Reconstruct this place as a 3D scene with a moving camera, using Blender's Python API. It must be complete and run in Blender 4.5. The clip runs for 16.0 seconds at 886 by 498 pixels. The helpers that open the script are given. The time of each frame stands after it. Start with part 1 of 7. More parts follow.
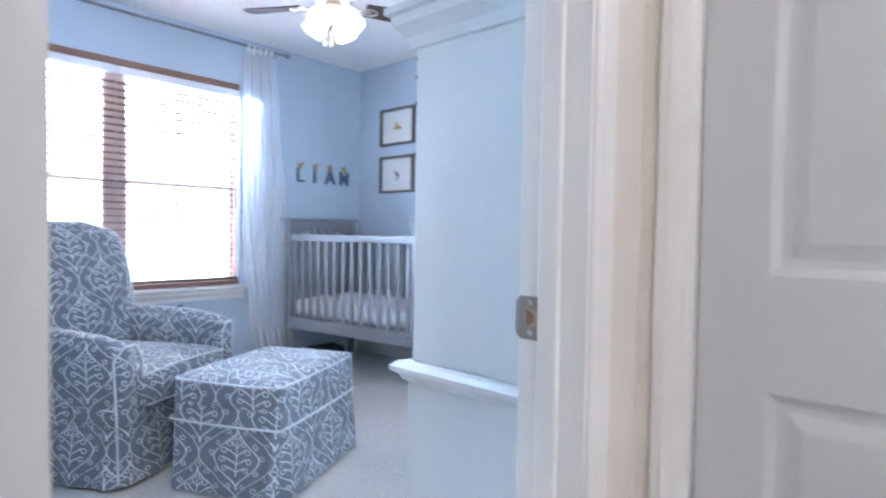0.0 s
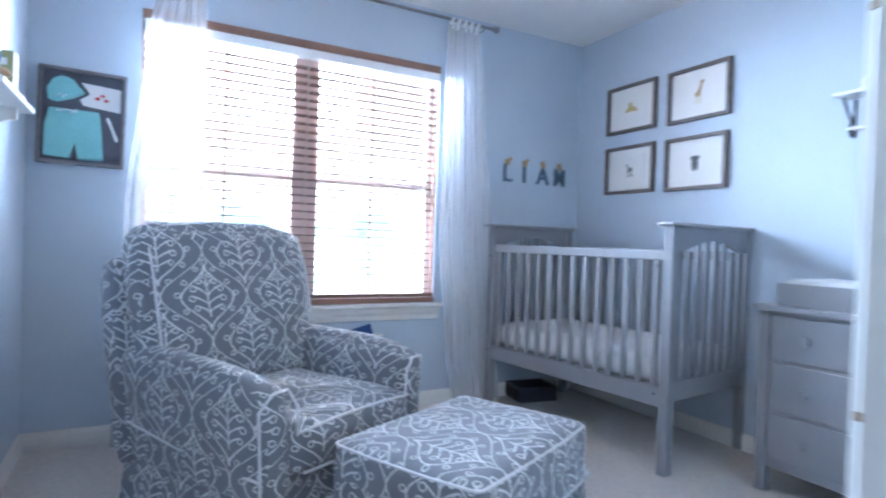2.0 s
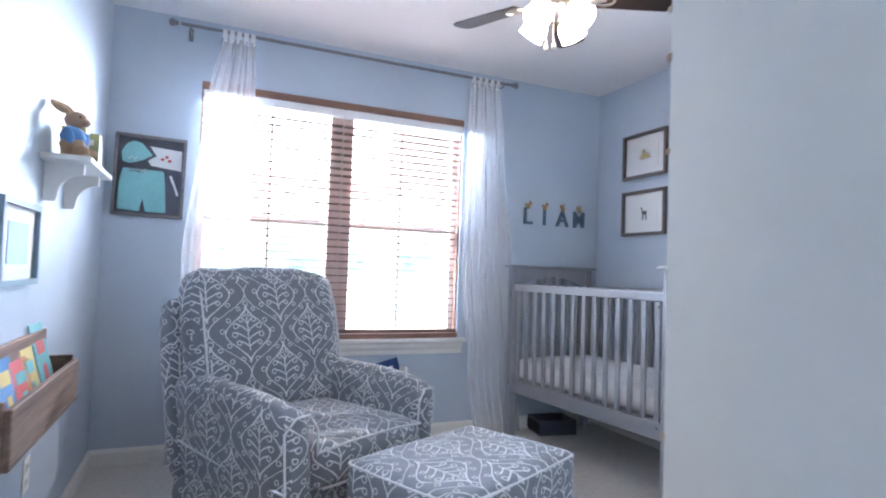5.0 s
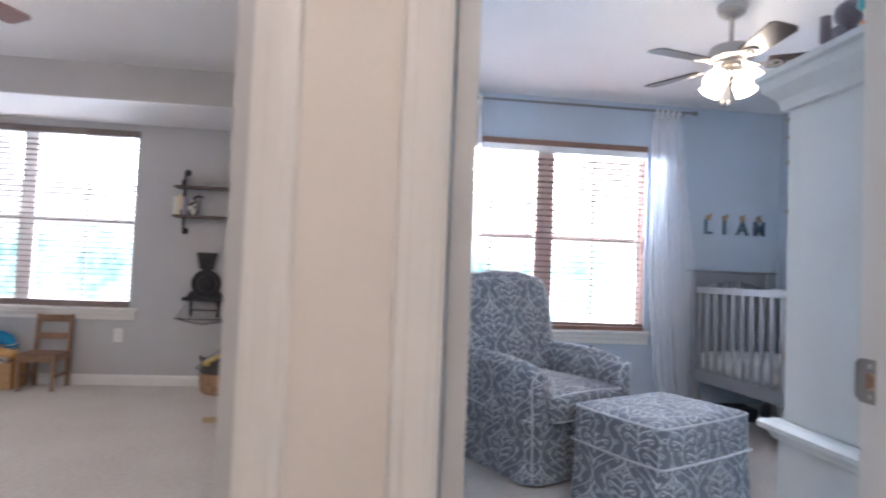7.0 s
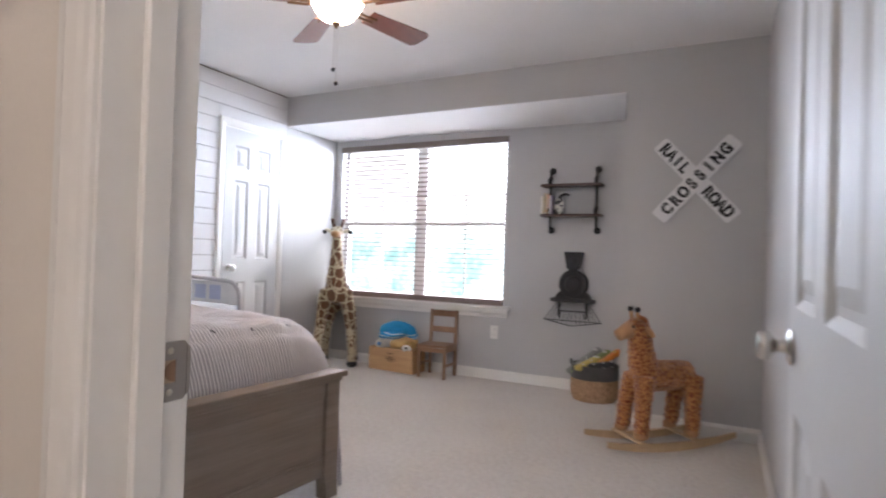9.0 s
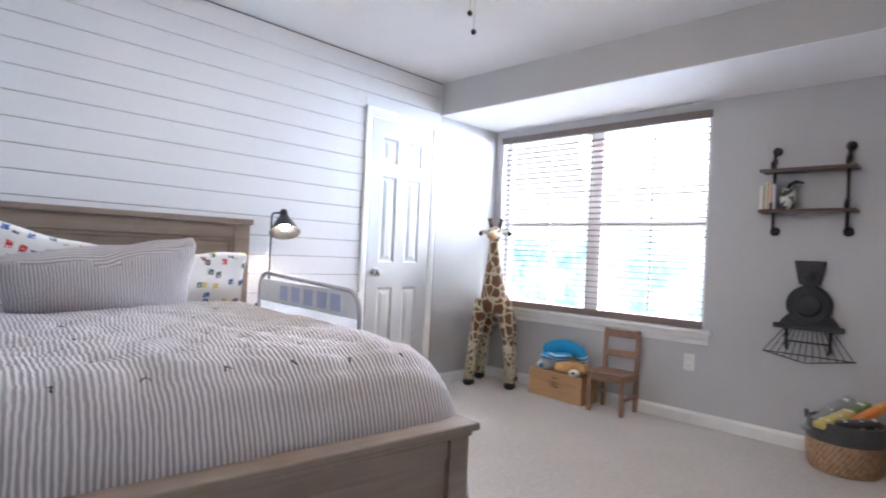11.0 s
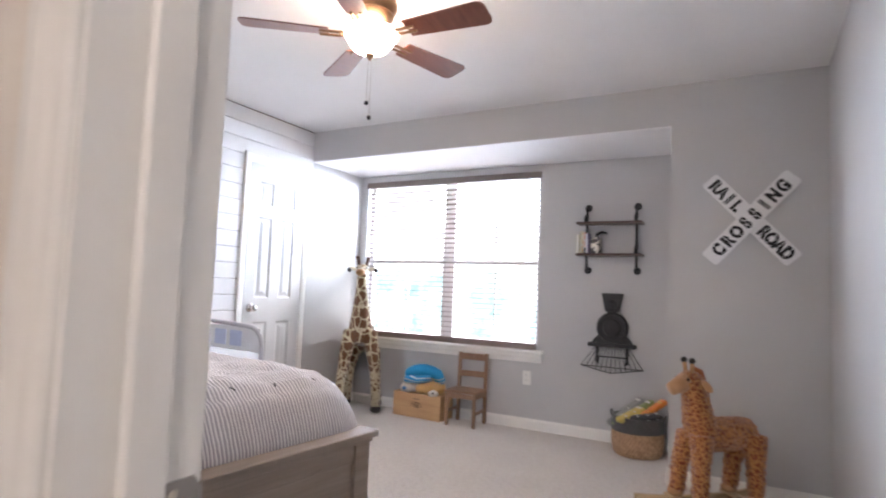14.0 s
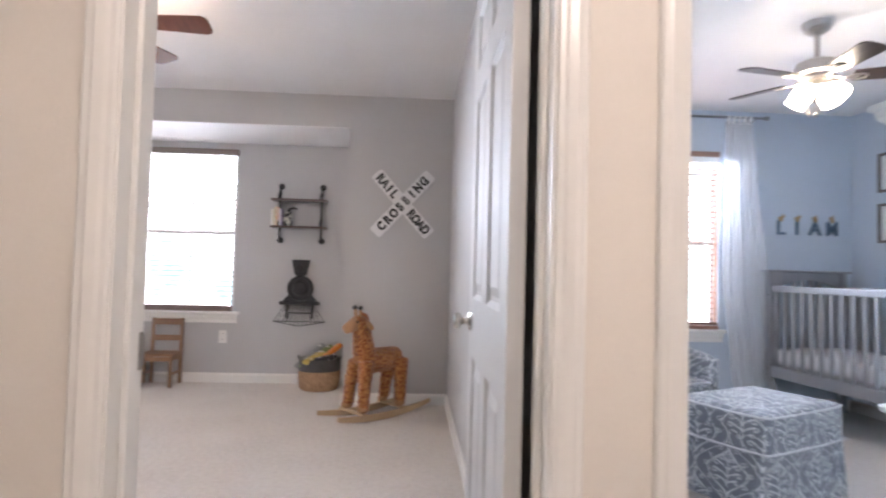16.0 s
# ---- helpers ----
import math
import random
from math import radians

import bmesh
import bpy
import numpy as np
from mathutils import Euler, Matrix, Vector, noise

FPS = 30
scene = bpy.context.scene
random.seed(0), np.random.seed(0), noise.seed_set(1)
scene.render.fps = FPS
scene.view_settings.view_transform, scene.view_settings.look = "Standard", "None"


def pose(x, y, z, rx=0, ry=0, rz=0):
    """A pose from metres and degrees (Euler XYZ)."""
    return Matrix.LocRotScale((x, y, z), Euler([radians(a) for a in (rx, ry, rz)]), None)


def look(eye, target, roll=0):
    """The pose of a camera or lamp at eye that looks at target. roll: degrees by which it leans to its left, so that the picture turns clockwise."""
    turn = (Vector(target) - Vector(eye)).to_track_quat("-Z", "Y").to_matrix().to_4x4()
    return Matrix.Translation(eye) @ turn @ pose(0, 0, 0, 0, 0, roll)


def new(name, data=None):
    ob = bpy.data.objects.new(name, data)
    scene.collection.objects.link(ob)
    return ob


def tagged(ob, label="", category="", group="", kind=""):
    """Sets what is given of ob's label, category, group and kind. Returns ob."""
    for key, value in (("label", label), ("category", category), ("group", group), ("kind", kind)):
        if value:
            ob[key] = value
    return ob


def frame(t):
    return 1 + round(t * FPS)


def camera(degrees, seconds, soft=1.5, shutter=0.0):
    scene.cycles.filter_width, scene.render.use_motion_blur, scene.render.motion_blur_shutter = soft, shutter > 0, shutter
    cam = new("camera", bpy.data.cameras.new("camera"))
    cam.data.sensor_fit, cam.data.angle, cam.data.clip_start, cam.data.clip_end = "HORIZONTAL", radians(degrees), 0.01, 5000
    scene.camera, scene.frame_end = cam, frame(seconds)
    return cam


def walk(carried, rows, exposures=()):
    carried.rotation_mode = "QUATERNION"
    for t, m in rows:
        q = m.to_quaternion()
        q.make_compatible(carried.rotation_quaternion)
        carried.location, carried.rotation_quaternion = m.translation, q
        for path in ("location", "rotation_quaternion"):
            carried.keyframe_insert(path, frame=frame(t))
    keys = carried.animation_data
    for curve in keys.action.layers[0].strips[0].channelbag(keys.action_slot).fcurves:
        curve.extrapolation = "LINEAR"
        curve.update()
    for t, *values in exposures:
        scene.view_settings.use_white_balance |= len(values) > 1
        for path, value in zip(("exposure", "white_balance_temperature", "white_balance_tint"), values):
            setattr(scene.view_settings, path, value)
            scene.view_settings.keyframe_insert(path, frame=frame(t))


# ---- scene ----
cam = camera(76.6, 16.0, soft=2.0, shutter=0.5)
PATH = [
    (0, (-0.066, 0.446, 1.044), (-1.404, 1.931, 0.985), 0.9),
    (0.2, (-0.106, 0.539, 1.048), (-1.539, 1.934, 1.02), 1.7),
    (0.5, (-0.183, 0.651, 1.065), (-1.702, 1.951, 1.018), 1.4),
    (1, (-0.403, 0.845, 1.072), (-2.02, 2.021, 1.019), 1.8),
    (1.5, (-0.642, 0.895, 1.031), (-2.299, 2.015, 1.009), 1.7),
    (2, (-0.848, 0.907, 1.017), (-2.612, 1.849, 0.991), 1.9),
    (2.5, (-0.981, 0.933, 1.009), (-2.846, 1.655, 0.99), 2.1),
    (3, (-1.023, 0.986, 1.041), (-2.905, 1.662, 1.033), 2.2),
    (3.5, (-0.969, 1.033, 1.073), (-2.84, 1.739, 1.093), 2.2),
    (3.7, (-0.946, 1.026, 1.095), (-2.8, 1.776, 1.118), 2.2),
    (5.8, (-0.181, 0.749, 1.069), (-2.023, 1.521, 1.172), 2.1),
    (6.2, (-0.003, 0.621, 1.075), (-1.9, 1.25, 1.165), 2.3),
    (6.5, (0.130, 0.544, 1.063), (-1.807, 1.032, 1.156), 1.9),
    (7, (0.261, 0.425, 1.060), (-1.724, 0.650, 1.134), 2.29),
    (7.5, (0.291, 0.366, 1.047), (-1.707, 0.305, 1.107), 2.4),
    (8, (0.267, 0.269, 1.023), (-1.705, -0.065, 1.074), 1.8),
    (8.5, (0.127, 0.164, 1.036), (-1.765, -0.482, 1.068), 1.5),
    (9, (-0.111, 0.089, 1.054), (-1.897, -0.812, 1.081), 1.8),
    (9.5, (-0.287, 0.033, 1.048), (-1.94, -1.093, 1.07), 1.9),
    (10, (-0.516, -0.118, 1.032), (-2.12, -1.313, 1.055), 2.0),
    (10.2, (-0.617, -0.156, 1.03), (-2.204, -1.373, 1.057), 2.2),
    (12.3, (-0.824, -0.282, 1.137), (-1.996, -1.902, 1.123), 2.5),
    (12.5, (-0.812, -0.268, 1.132), (-2.056, -1.834, 1.142), 2.3),
    (13, (-0.654, -0.216, 1.133), (-2.15, -1.542, 1.208), 2.5),
    (13.5, (-0.466, -0.151, 1.128), (-2.099, -1.297, 1.258), 2.5),
    (14, (-0.256, -0.088, 1.108), (-2.004, -1.049, 1.251), 2.2),
    (14.5, (-0.048, -0.071, 1.081), (-1.889, -0.841, 1.203), 2.0),
    (15, (0.199, -0.047, 1.060), (-1.735, -0.548, 1.161), 1.80),
    (15.5, (0.392, -0.014, 1.065), (-1.598, -0.196, 1.147), 1.47),
    (16, (0.518, 0.007, 1.076), (-1.478, 0.112, 1.147), 1.49),
]
EXPOSURES = [(0, 1.8, 5400, 14), (1.2, 1.45, 5350, 13), (2.2, 1.46, 5400, 13), (3.7, 1.5, 5600, 14), (6.2, 1.2, 6200, 19), (7.2, 1.1, 6050, 18), (8.5, 0.98, 6450, 20), (9.0, 1.15, 6300, 18), (10.0, 1.46, 6000, 16), (12.5, 1.10, 5850, 15), (13.3, 1.36, 6050, 17), (14.5, 1.56, 6350, 19), (15.0, 1.72, 6500, 20), (16, 1.56, 6350, 19)]
walk(cam, [(t, look(eye, target, roll)) for t, eye, target, roll in PATH], EXPOSURES)

# ---------------------------------------------------------------- light
w = bpy.data.worlds.new("world")
scene.world = w
w.use_nodes = True
_n = w.node_tree
_bg = _n.nodes["Background"]
_sky = _n.nodes.new("ShaderNodeTexSky")
_sky.sky_type, _sky.sun_disc = "NISHITA", False
SUN_DIR = Vector((1.2, -0.72, -0.80)).normalized()      # the way the sunlight travels
_sky.sun_elevation = math.asin(-SUN_DIR.z)
_sky.sun_rotation = math.atan2(-SUN_DIR.x, -SUN_DIR.y)
_n.links.new(_sky.outputs[0], _bg.inputs[0])
_bg.inputs[1].default_value = 0.12


def lamp(name, kind, power, m, color=(1, 1, 1), size=0.1, size_y=None):
    d = bpy.data.lights.new(name, kind)
    d.energy, d.color = power, color
    if kind == "SUN":
        d.angle = radians(size)
    elif kind == "AREA":
        d.shape, d.size, d.size_y = "RECTANGLE", size, size_y or size
    else:
        d.shadow_soft_size = size
    o = new(name, d)
    o.matrix_world = m
    return o


lamp("sun", "SUN", 5.0, look((0, 0, 0), SUN_DIR), (1.0, 0.94, 0.86), 0.5)
WIN_N = (0.88, 2.51, 0.64, 2.10)        # y0, y1, z0, z1
WIN_B = (-3.385, -1.62, 0.64, 2.12)
XN, XB, XBEAM = -3.96, -4.70, -3.96
for nm, x, (y0, y1, z0, z1) in (("window_light", XN, WIN_N), ("window_light", XB, WIN_B)):
    lamp(nm, "AREA", 272 if x == XN else 172, look((x - 0.90, (y0 + y1) / 2, 2.16), (x + 1.6, (y0 + y1) / 2, 0.95)), (0.76, 0.87, 1.0), y1 - y0 - 0.4, 0.8)
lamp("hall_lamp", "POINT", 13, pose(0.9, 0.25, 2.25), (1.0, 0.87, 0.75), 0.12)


# ---------------------------------------------------------------- materials
class N:
    """A small writer of node maths."""

    def __init__(self, mat):
        self.t = mat.node_tree
        self.b = self.t.nodes["Principled BSDF"]

    def node(self, kind, **kw):
        n = self.t.nodes.new(kind)
        for k, v in kw.items():
            if k in n.inputs:
                self.put(n.inputs[k], v)
        return n

    def put(self, sock, v):
        if isinstance(v, bpy.types.NodeSocket):
            self.t.links.new(v, sock)
        else:
            sock.default_value = v

    def m(self, op, a, b=0.0, c=0.0):
        n = self.t.nodes.new("ShaderNodeMath")
        n.operation = op
        for s, v in zip(n.inputs, (a, b, c)):
            self.put(s, v)
        return n.outputs[0]

    def coord(self, which="Object"):
        return self.t.nodes.new("ShaderNodeTexCoord").outputs[which]

    def xyz(self, vec):
        n = self.t.nodes.new("ShaderNodeSeparateXYZ")
        self.put(n.inputs[0], vec)
        return n.outputs

    def vec(self, x, y, z=0.0):
        n = self.t.nodes.new("ShaderNodeCombineXYZ")
        for s, v in zip(n.inputs, (x, y, z)):
            self.put(s, v)
        return n.outputs[0]

    def noise(self, vec, scale, detail=3.0, rough=0.5):
        n = self.t.nodes.new("ShaderNodeTexNoise")
        self.put(n.inputs["Vector"], vec)
        n.inputs["Scale"].default_value, n.inputs["Detail"].default_value, n.inputs["Roughness"].default_value = scale, detail, rough
        return n.outputs["Fac"]

    def ramp(self, fac, stops):
        n = self.t.nodes.new("ShaderNodeValToRGB")
        self.put(n.inputs[0], fac)
        e = n.color_ramp.elements
        while len(e) < len(stops):
            e.new(0.5)
        for el, (p, c) in zip(e, stops):
            el.position, el.color = p, (*c, 1) if len(c) == 3 else c
        return n.outputs[0]

    def mix(self, fac, a, b):
        n = self.t.nodes.new("ShaderNodeMix")
        n.data_type = "RGBA"
        self.put(n.inputs[0], fac)
        for s, v in ((n.inputs[6], a), (n.inputs[7], b)):
            self.put(s, (*v, 1) if isinstance(v, tuple) and len(v) == 3 else v)
        return n.outputs[2]

    def scaled(self, vec, s):
        n = self.t.nodes.new("ShaderNodeVectorMath")
        n.operation = "MULTIPLY"
        self.put(n.inputs[0], vec)
        n.inputs[1].default_value = s
        return n.outputs[0]

    def bump(self, h, strength=0.3, dist=0.002):
        n = self.t.nodes.new("ShaderNodeBump")
        n.inputs["Strength"].default_value, n.inputs["Distance"].default_value = strength, dist
        self.put(n.inputs["Height"], h)
        self.t.links.new(n.outputs[0], self.b.inputs["Normal"])

    def color(self, c):
        self.put(self.b.inputs["Base Color"], (*c, 1) if isinstance(c, tuple) and len(c) == 3 else c)


def material(name, color=(0.5, 0.5, 0.5), rough=0.5, metal=0.0):
    mt = bpy.data.materials.new(name)
    mt.use_nodes = True
    n = N(mt)
    n.color(color)
    n.b.inputs["Roughness"].default_value, n.b.inputs["Metallic"].default_value = rough, metal
    return mt, n


def scale_c(c, k):
    return tuple(min(1.0, v * k) for v in c)


def painted(name, c, rough=0.55, grain=140.0, bump=0.25, var=0.05):
    mt, n = material(name, c, rough)
    co = n.coord()
    big, fine = n.noise(co, 1.6, 3), n.noise(co, grain, 2)
    n.color(n.ramp(n.m("ADD", n.m("MULTIPLY", big, 0.8), n.m("MULTIPLY", fine, 0.2)), [(0.3, scale_c(c, 1 - var)), (0.7, scale_c(c, 1 + var))]))
    n.bump(fine, bump, 0.0012)
    return mt


def wooden(name, c, dark, rough=0.45, axis=0, scale=1.0, bump=0.25):
    mt, n = material(name, c, rough)
    s = [34.0 * scale] * 3
    s[axis] = 2.2 * scale
    co = n.scaled(n.coord(), tuple(s))
    g = n.noise(co, 1.0, 5, 0.65)
    bigs = n.noise(n.coord(), 2.5, 2)
    n.color(n.ramp(n.m("ADD", n.m("MULTIPLY", g, 0.7), n.m("MULTIPLY", bigs, 0.3)), [(0.32, dark), (0.66, c)]))
    n.bump(g, bump, 0.0015)
    return mt


def cloth(name, c, rough=0.9, var=0.12, weave=900.0):
    mt, n = material(name, c, rough)
    co = n.coord()
    f, b = n.noise(co, weave / 3, 2), n.noise(co, 7, 3)
    n.color(n.ramp(n.m("ADD", n.m("MULTIPLY", f, 0.5), n.m("MULTIPLY", b, 0.5)), [(0.3, scale_c(c, 1 - var)), (0.7, scale_c(c, 1 + var))]))
    n.bump(f, 0.4, 0.002)
    n.b.inputs["Sheen Weight"].default_value = 0.2
    return mt


def glowing(name, c, strength, base=(0.9, 0.88, 0.82)):
    mt, n = material(name, base, 0.3)
    n.b.inputs["Emission Color"].default_value = (*c, 1)
    n.b.inputs["Emission Strength"].default_value = strength
    return mt


BLUE = painted("blue_wall_paint", (0.50, 0.575, 0.66), 0.6)
GREY = painted("grey_wall_paint", (0.50, 0.50, 0.50), 0.6)
CREAM = painted("cream_wall_paint", (0.76, 0.715, 0.655), 0.6)
CEIL = painted("ceiling_paint", (0.80, 0.80, 0.80), 0.85, 60, 0.8, 0.03)
TRIM = painted("white_trim_paint", (0.80, 0.79, 0.76), 0.28, 30, 0.08, 0.02)
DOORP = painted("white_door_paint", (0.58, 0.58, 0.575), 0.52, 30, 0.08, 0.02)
SHIP = painted("shiplap_paint", (0.72, 0.72, 0.725), 0.4, 60, 0.15, 0.03)
ARMP = painted("distressed_white_paint", (0.70, 0.72, 0.70), 0.45, 25, 0.3, 0.05)
METAL, _ = material("satin_nickel", (0.62, 0.60, 0.57), 0.25, 1.0)
BRASS, _ = material("aged_steel", (0.60, 0.56, 0.48), 0.3, 1.0)
BLACK, _ = material("black_metal", (0.02, 0.02, 0.022), 0.42, 0.6)
DARK, _ = material("dark_gap", (0.02, 0.018, 0.016), 0.8)
CRIBM = painted("grey_crib_paint", (0.27, 0.28, 0.30), 0.38, 40, 0.08, 0.04)
BEDW = wooden("weathered_oak", (0.30, 0.24, 0.19), (0.20, 0.155, 0.12), 0.5, 0)
# Paler than the casing's wood: bloom from the panes is put into this brown.
MULLW = wooden("glare_paled_mullion", (0.66, 0.52, 0.48), (0.56, 0.42, 0.38), 0.4, 2)
WOODR = wooden("red_brown_wood", (0.31, 0.18, 0.13), (0.20, 0.11, 0.08), 0.35, 1)
BLINDS = wooden("taupe_slats", (0.25, 0.185, 0.16), (0.17, 0.125, 0.105), 0.45, 1)
BLINDG, _ = material("taupe_blind", (0.17, 0.135, 0.115), 0.4)
BLINDN = wooden("brown_blind", (0.20, 0.12, 0.085), (0.14, 0.08, 0.055), 0.4, 1)
PINE = wooden("light_pine", (0.58, 0.36, 0.18), (0.42, 0.24, 0.11), 0.5, 1)
CHAIRW = wooden("brown_oak", (0.34, 0.20, 0.12), (0.20, 0.11, 0.06), 0.45, 2)
RUSTIC = wooden("rustic_barn_wood", (0.30, 0.20, 0.15), (0.12, 0.08, 0.06), 0.8, 0, 1.0, 0.8)


def carpet_material():
    mt, n = material("cream_carpet", (0.6, 0.56, 0.5), 0.95)
    co = n.coord()
    f, b, c2 = n.noise(co, 220, 3, 0.7), n.noise(co, 2.0, 2), n.noise(co, 38, 3)
    v = n.m("ADD", n.m("MULTIPLY", f, 0.45), n.m("ADD", n.m("MULTIPLY", b, 0.2), n.m("MULTIPLY", c2, 0.35)))
    n.color(n.ramp(v, [(0.30, (0.56, 0.51, 0.465)), (0.52, (0.76, 0.715, 0.665)), (0.70, (0.85, 0.81, 0.76))]))
    n.bump(n.m("ADD", f, c2), 1.0, 0.008)
    n.b.inputs["Sheen Weight"].default_value = 0.3
    return mt


CARPET = carpet_material()


# ---------------------------------------------------------------- building helpers
def box(bm, x0, y0, z0, x1, y1, z1, bevel=0.0, seg=1):
    vs = [bm.verts.new((x, y, z)) for x in (x0, x1) for y in (y0, y1) for z in (z0, z1)]
    fs = []
    for idx in ((0, 1, 3, 2), (4, 6, 7, 5), (0, 4, 5, 1), (2, 3, 7, 6), (0, 2, 6, 4), (1, 5, 7, 3)):
        fs.append(bm.faces.new([vs[i] for i in idx]))
    if bevel:
        es = list({e for f in fs for e in f.edges})
        bmesh.ops.bevel(bm, geom=es, offset=bevel, segments=seg, affect="EDGES", profile=0.5)
    return vs


def boxed(*args, **kw):
    bm = bmesh.new()
    box(bm, *args, **kw)
    return bm


def part(name, bm, mat, parent=None, label="", kind="", smooth=False, group=""):
    me = bpy.data.meshes.new(name)
    bmesh.ops.recalc_face_normals(bm, faces=bm.faces)
    bm.to_mesh(me)
    bm.free()
    for mm in (mat if isinstance(mat, (list, tuple)) else [mat]):
        me.materials.append(mm)
    if smooth:
        me.polygons.foreach_set("use_smooth", [True] * len(me.polygons))
        if smooth != "all":
            me.set_sharp_from_angle(angle=radians(40))
    o = new(name, me)
    o.parent = parent
    return tagged(o, label=label, kind=kind, group=group)


def thing(name, m, label, category, group=""):
    e = new(name)
    e.empty_display_size = 0.1
    e.matrix_world = m
    return tagged(e, label=label, category=category, group=group)


def lathe(bm, profile, seg=20, m=None, cap=True):
    """Turn (radius, height) pairs round z."""
    rings = []
    for r, z in profile:
        rings.append([bm.verts.new((m or Matrix()) @ Vector((r * math.cos(2 * math.pi * i / seg), r * math.sin(2 * math.pi * i / seg), z))) for i in range(seg)])
    for a, b in zip(rings, rings[1:]):
        for i in range(seg):
            bm.faces.new((a[i], a[(i + 1) % seg], b[(i + 1) % seg], b[i]))
    if cap:
        bm.faces.new(rings[0][::-1])
        bm.faces.new(rings[-1])


def tube(bm, pts, r, seg=8, closed=False):
    """A tube of radius r (or radii) along points."""
    pts = [Vector(p) for p in pts]
    rs = r if isinstance(r, (list, tuple)) else [r] * len(pts)
    rings = []
    side = None
    for i, p in enumerate(pts):
        a = pts[i - 1] if (i or closed) else p
        b = pts[(i + 1) % len(pts)] if (i + 1 < len(pts) or closed) else p
        d = (b - a).normalized()
        if side is None:
            side = d.orthogonal().normalized()
        side = (side - d * side.dot(d)).normalized()
        up = d.cross(side)
        rings.append([bm.verts.new(p + (side * math.cos(2 * math.pi * j / seg) + up * math.sin(2 * math.pi * j / seg)) * rs[i]) for j in range(seg)])
    pairs = list(zip(rings, rings[1:])) + ([(rings[-1], rings[0])] if closed else [])
    for a, b in pairs:
        for j in range(seg):
            bm.faces.new((a[j], a[(j + 1) % seg], b[(j + 1) % seg], b[j]))
    if not closed:
        bm.faces.new(rings[0][::-1])
        bm.faces.new(rings[-1])


def prism(bm, outline, lo, hi, axis=1):
    """Extrude an outline of (a, b) pairs along an axis."""
    def at(a, b, c):
        return {0: (c, a, b), 1: (a, c, b), 2: (a, b, c)}[axis]
    lo_v = [bm.verts.new(at(a, b, lo)) for a, b in outline]
    hi_v = [bm.verts.new(at(a, b, hi)) for a, b in outline]
    bm.faces.new(lo_v)
    bm.faces.new(hi_v[::-1])
    k = len(outline)
    for i in range(k):
        bm.faces.new((lo_v[i], hi_v[i], hi_v[(i + 1) % k], lo_v[(i + 1) % k]))


def blob(bm, c, r, sub=2, m=None):
    """An ellipsoid with radii r at c."""
    mm = Matrix.Translation(c) @ (m or Matrix()) @ Matrix.Diagonal((*r, 1))
    bmesh.ops.create_icosphere(bm, subdivisions=sub, radius=1, matrix=mm)


def wall_with_holes(name, axis, p0, p1, a0, a1, z0, z1, holes, mats, label=""):
    """A wall across axis ('x' or 'y'), from p0 to p1 thick, a0 to a1 long; holes as (a0, a1, z0, z1); mats: one a side."""
    bm = bmesh.new()
    cuts_a = sorted({a0, a1, *[v for h in holes for v in h[:2]]})
    cuts_z = sorted({z0, z1, *[v for h in holes for v in h[2:]]})

    def solid(i, j):
        if not (0 <= i < len(cuts_a) - 1 and 0 <= j < len(cuts_z) - 1):
            return False
        a, z = (cuts_a[i] + cuts_a[i + 1]) / 2, (cuts_z[j] + cuts_z[j + 1]) / 2
        return not any(h[0] < a < h[1] and h[2] < z < h[3] for h in holes)

    def v(p, a, z):
        return bm.verts.new((p, a, z) if axis == "x" else (a, p, z))

    for i in range(len(cuts_a) - 1):
        for j in range(len(cuts_z) - 1):
            if not solid(i, j):
                continue
            A, B, C, D = cuts_a[i], cuts_a[i + 1], cuts_z[j], cuts_z[j + 1]
            for p, mi in ((p0, 0), (p1, 1)):
                f = bm.faces.new([v(p, A, C), v(p, B, C), v(p, B, D), v(p, A, D)])
                f.material_index = mi
            for di, dj, q in ((-1, 0, ((A, C), (A, D))), (1, 0, ((B, C), (B, D))), (0, -1, ((A, C), (B, C))), (0, 1, ((A, D), (B, D)))):
                if not solid(i + di, j + dj):
                    (a_, z_), (b_, y_) = q
                    bm.faces.new([v(p0, a_, z_), v(p1, a_, z_), v(p1, b_, y_), v(p0, b_, y_)]).material_index = 1
    bmesh.ops.remove_doubles(bm, verts=bm.verts, dist=1e-5)
    return part(name, bm, mats, kind="structure", label=label)


# ---------------------------------------------------------------- shell
YS, YA, YB, YN = -3.465, 0.30, 0.43, 3.645      # shiplap wall, shared wall's faces, crib wall
XR, XH = -0.595, -0.475                         # doors' wall: room face, hall face
XE = -0.79                                      # wall beside the bed
ZC, ZS = 2.443, 2.185                             # ceiling, soffit
YJ = -0.523                                     # end of the window recess
D1 = (0.508, 1.231)
D2 = (-0.507, 0.253)
DH = 2.04

part("floor", boxed(-4.9, -3.7, -0.12, 2.2, 4.0, 0.0), CARPET, kind="structure", label="light cream cut-pile carpet over both bedrooms and landing")
part("ceiling", boxed(-4.9, -3.7, ZC, 2.2, 4.0, ZC + 0.15), CEIL, kind="structure", label="white textured ceiling")
wall_with_holes("wall_nursery_window", "x", XN - 0.14, XN, YA, YN + 0.12, 0, ZC, [WIN_N], [TRIM, BLUE], "pale blue wall with wide window")
wall_with_holes("wall_nursery_back", "y", YN, YN + 0.12, XN, XR, 0, ZC, [], [BLUE, BLUE], "pale blue wall behind crib")
bm = bmesh.new()
box(bm, XBEAM, YA, 0, XR, YA + 0.064, ZC)
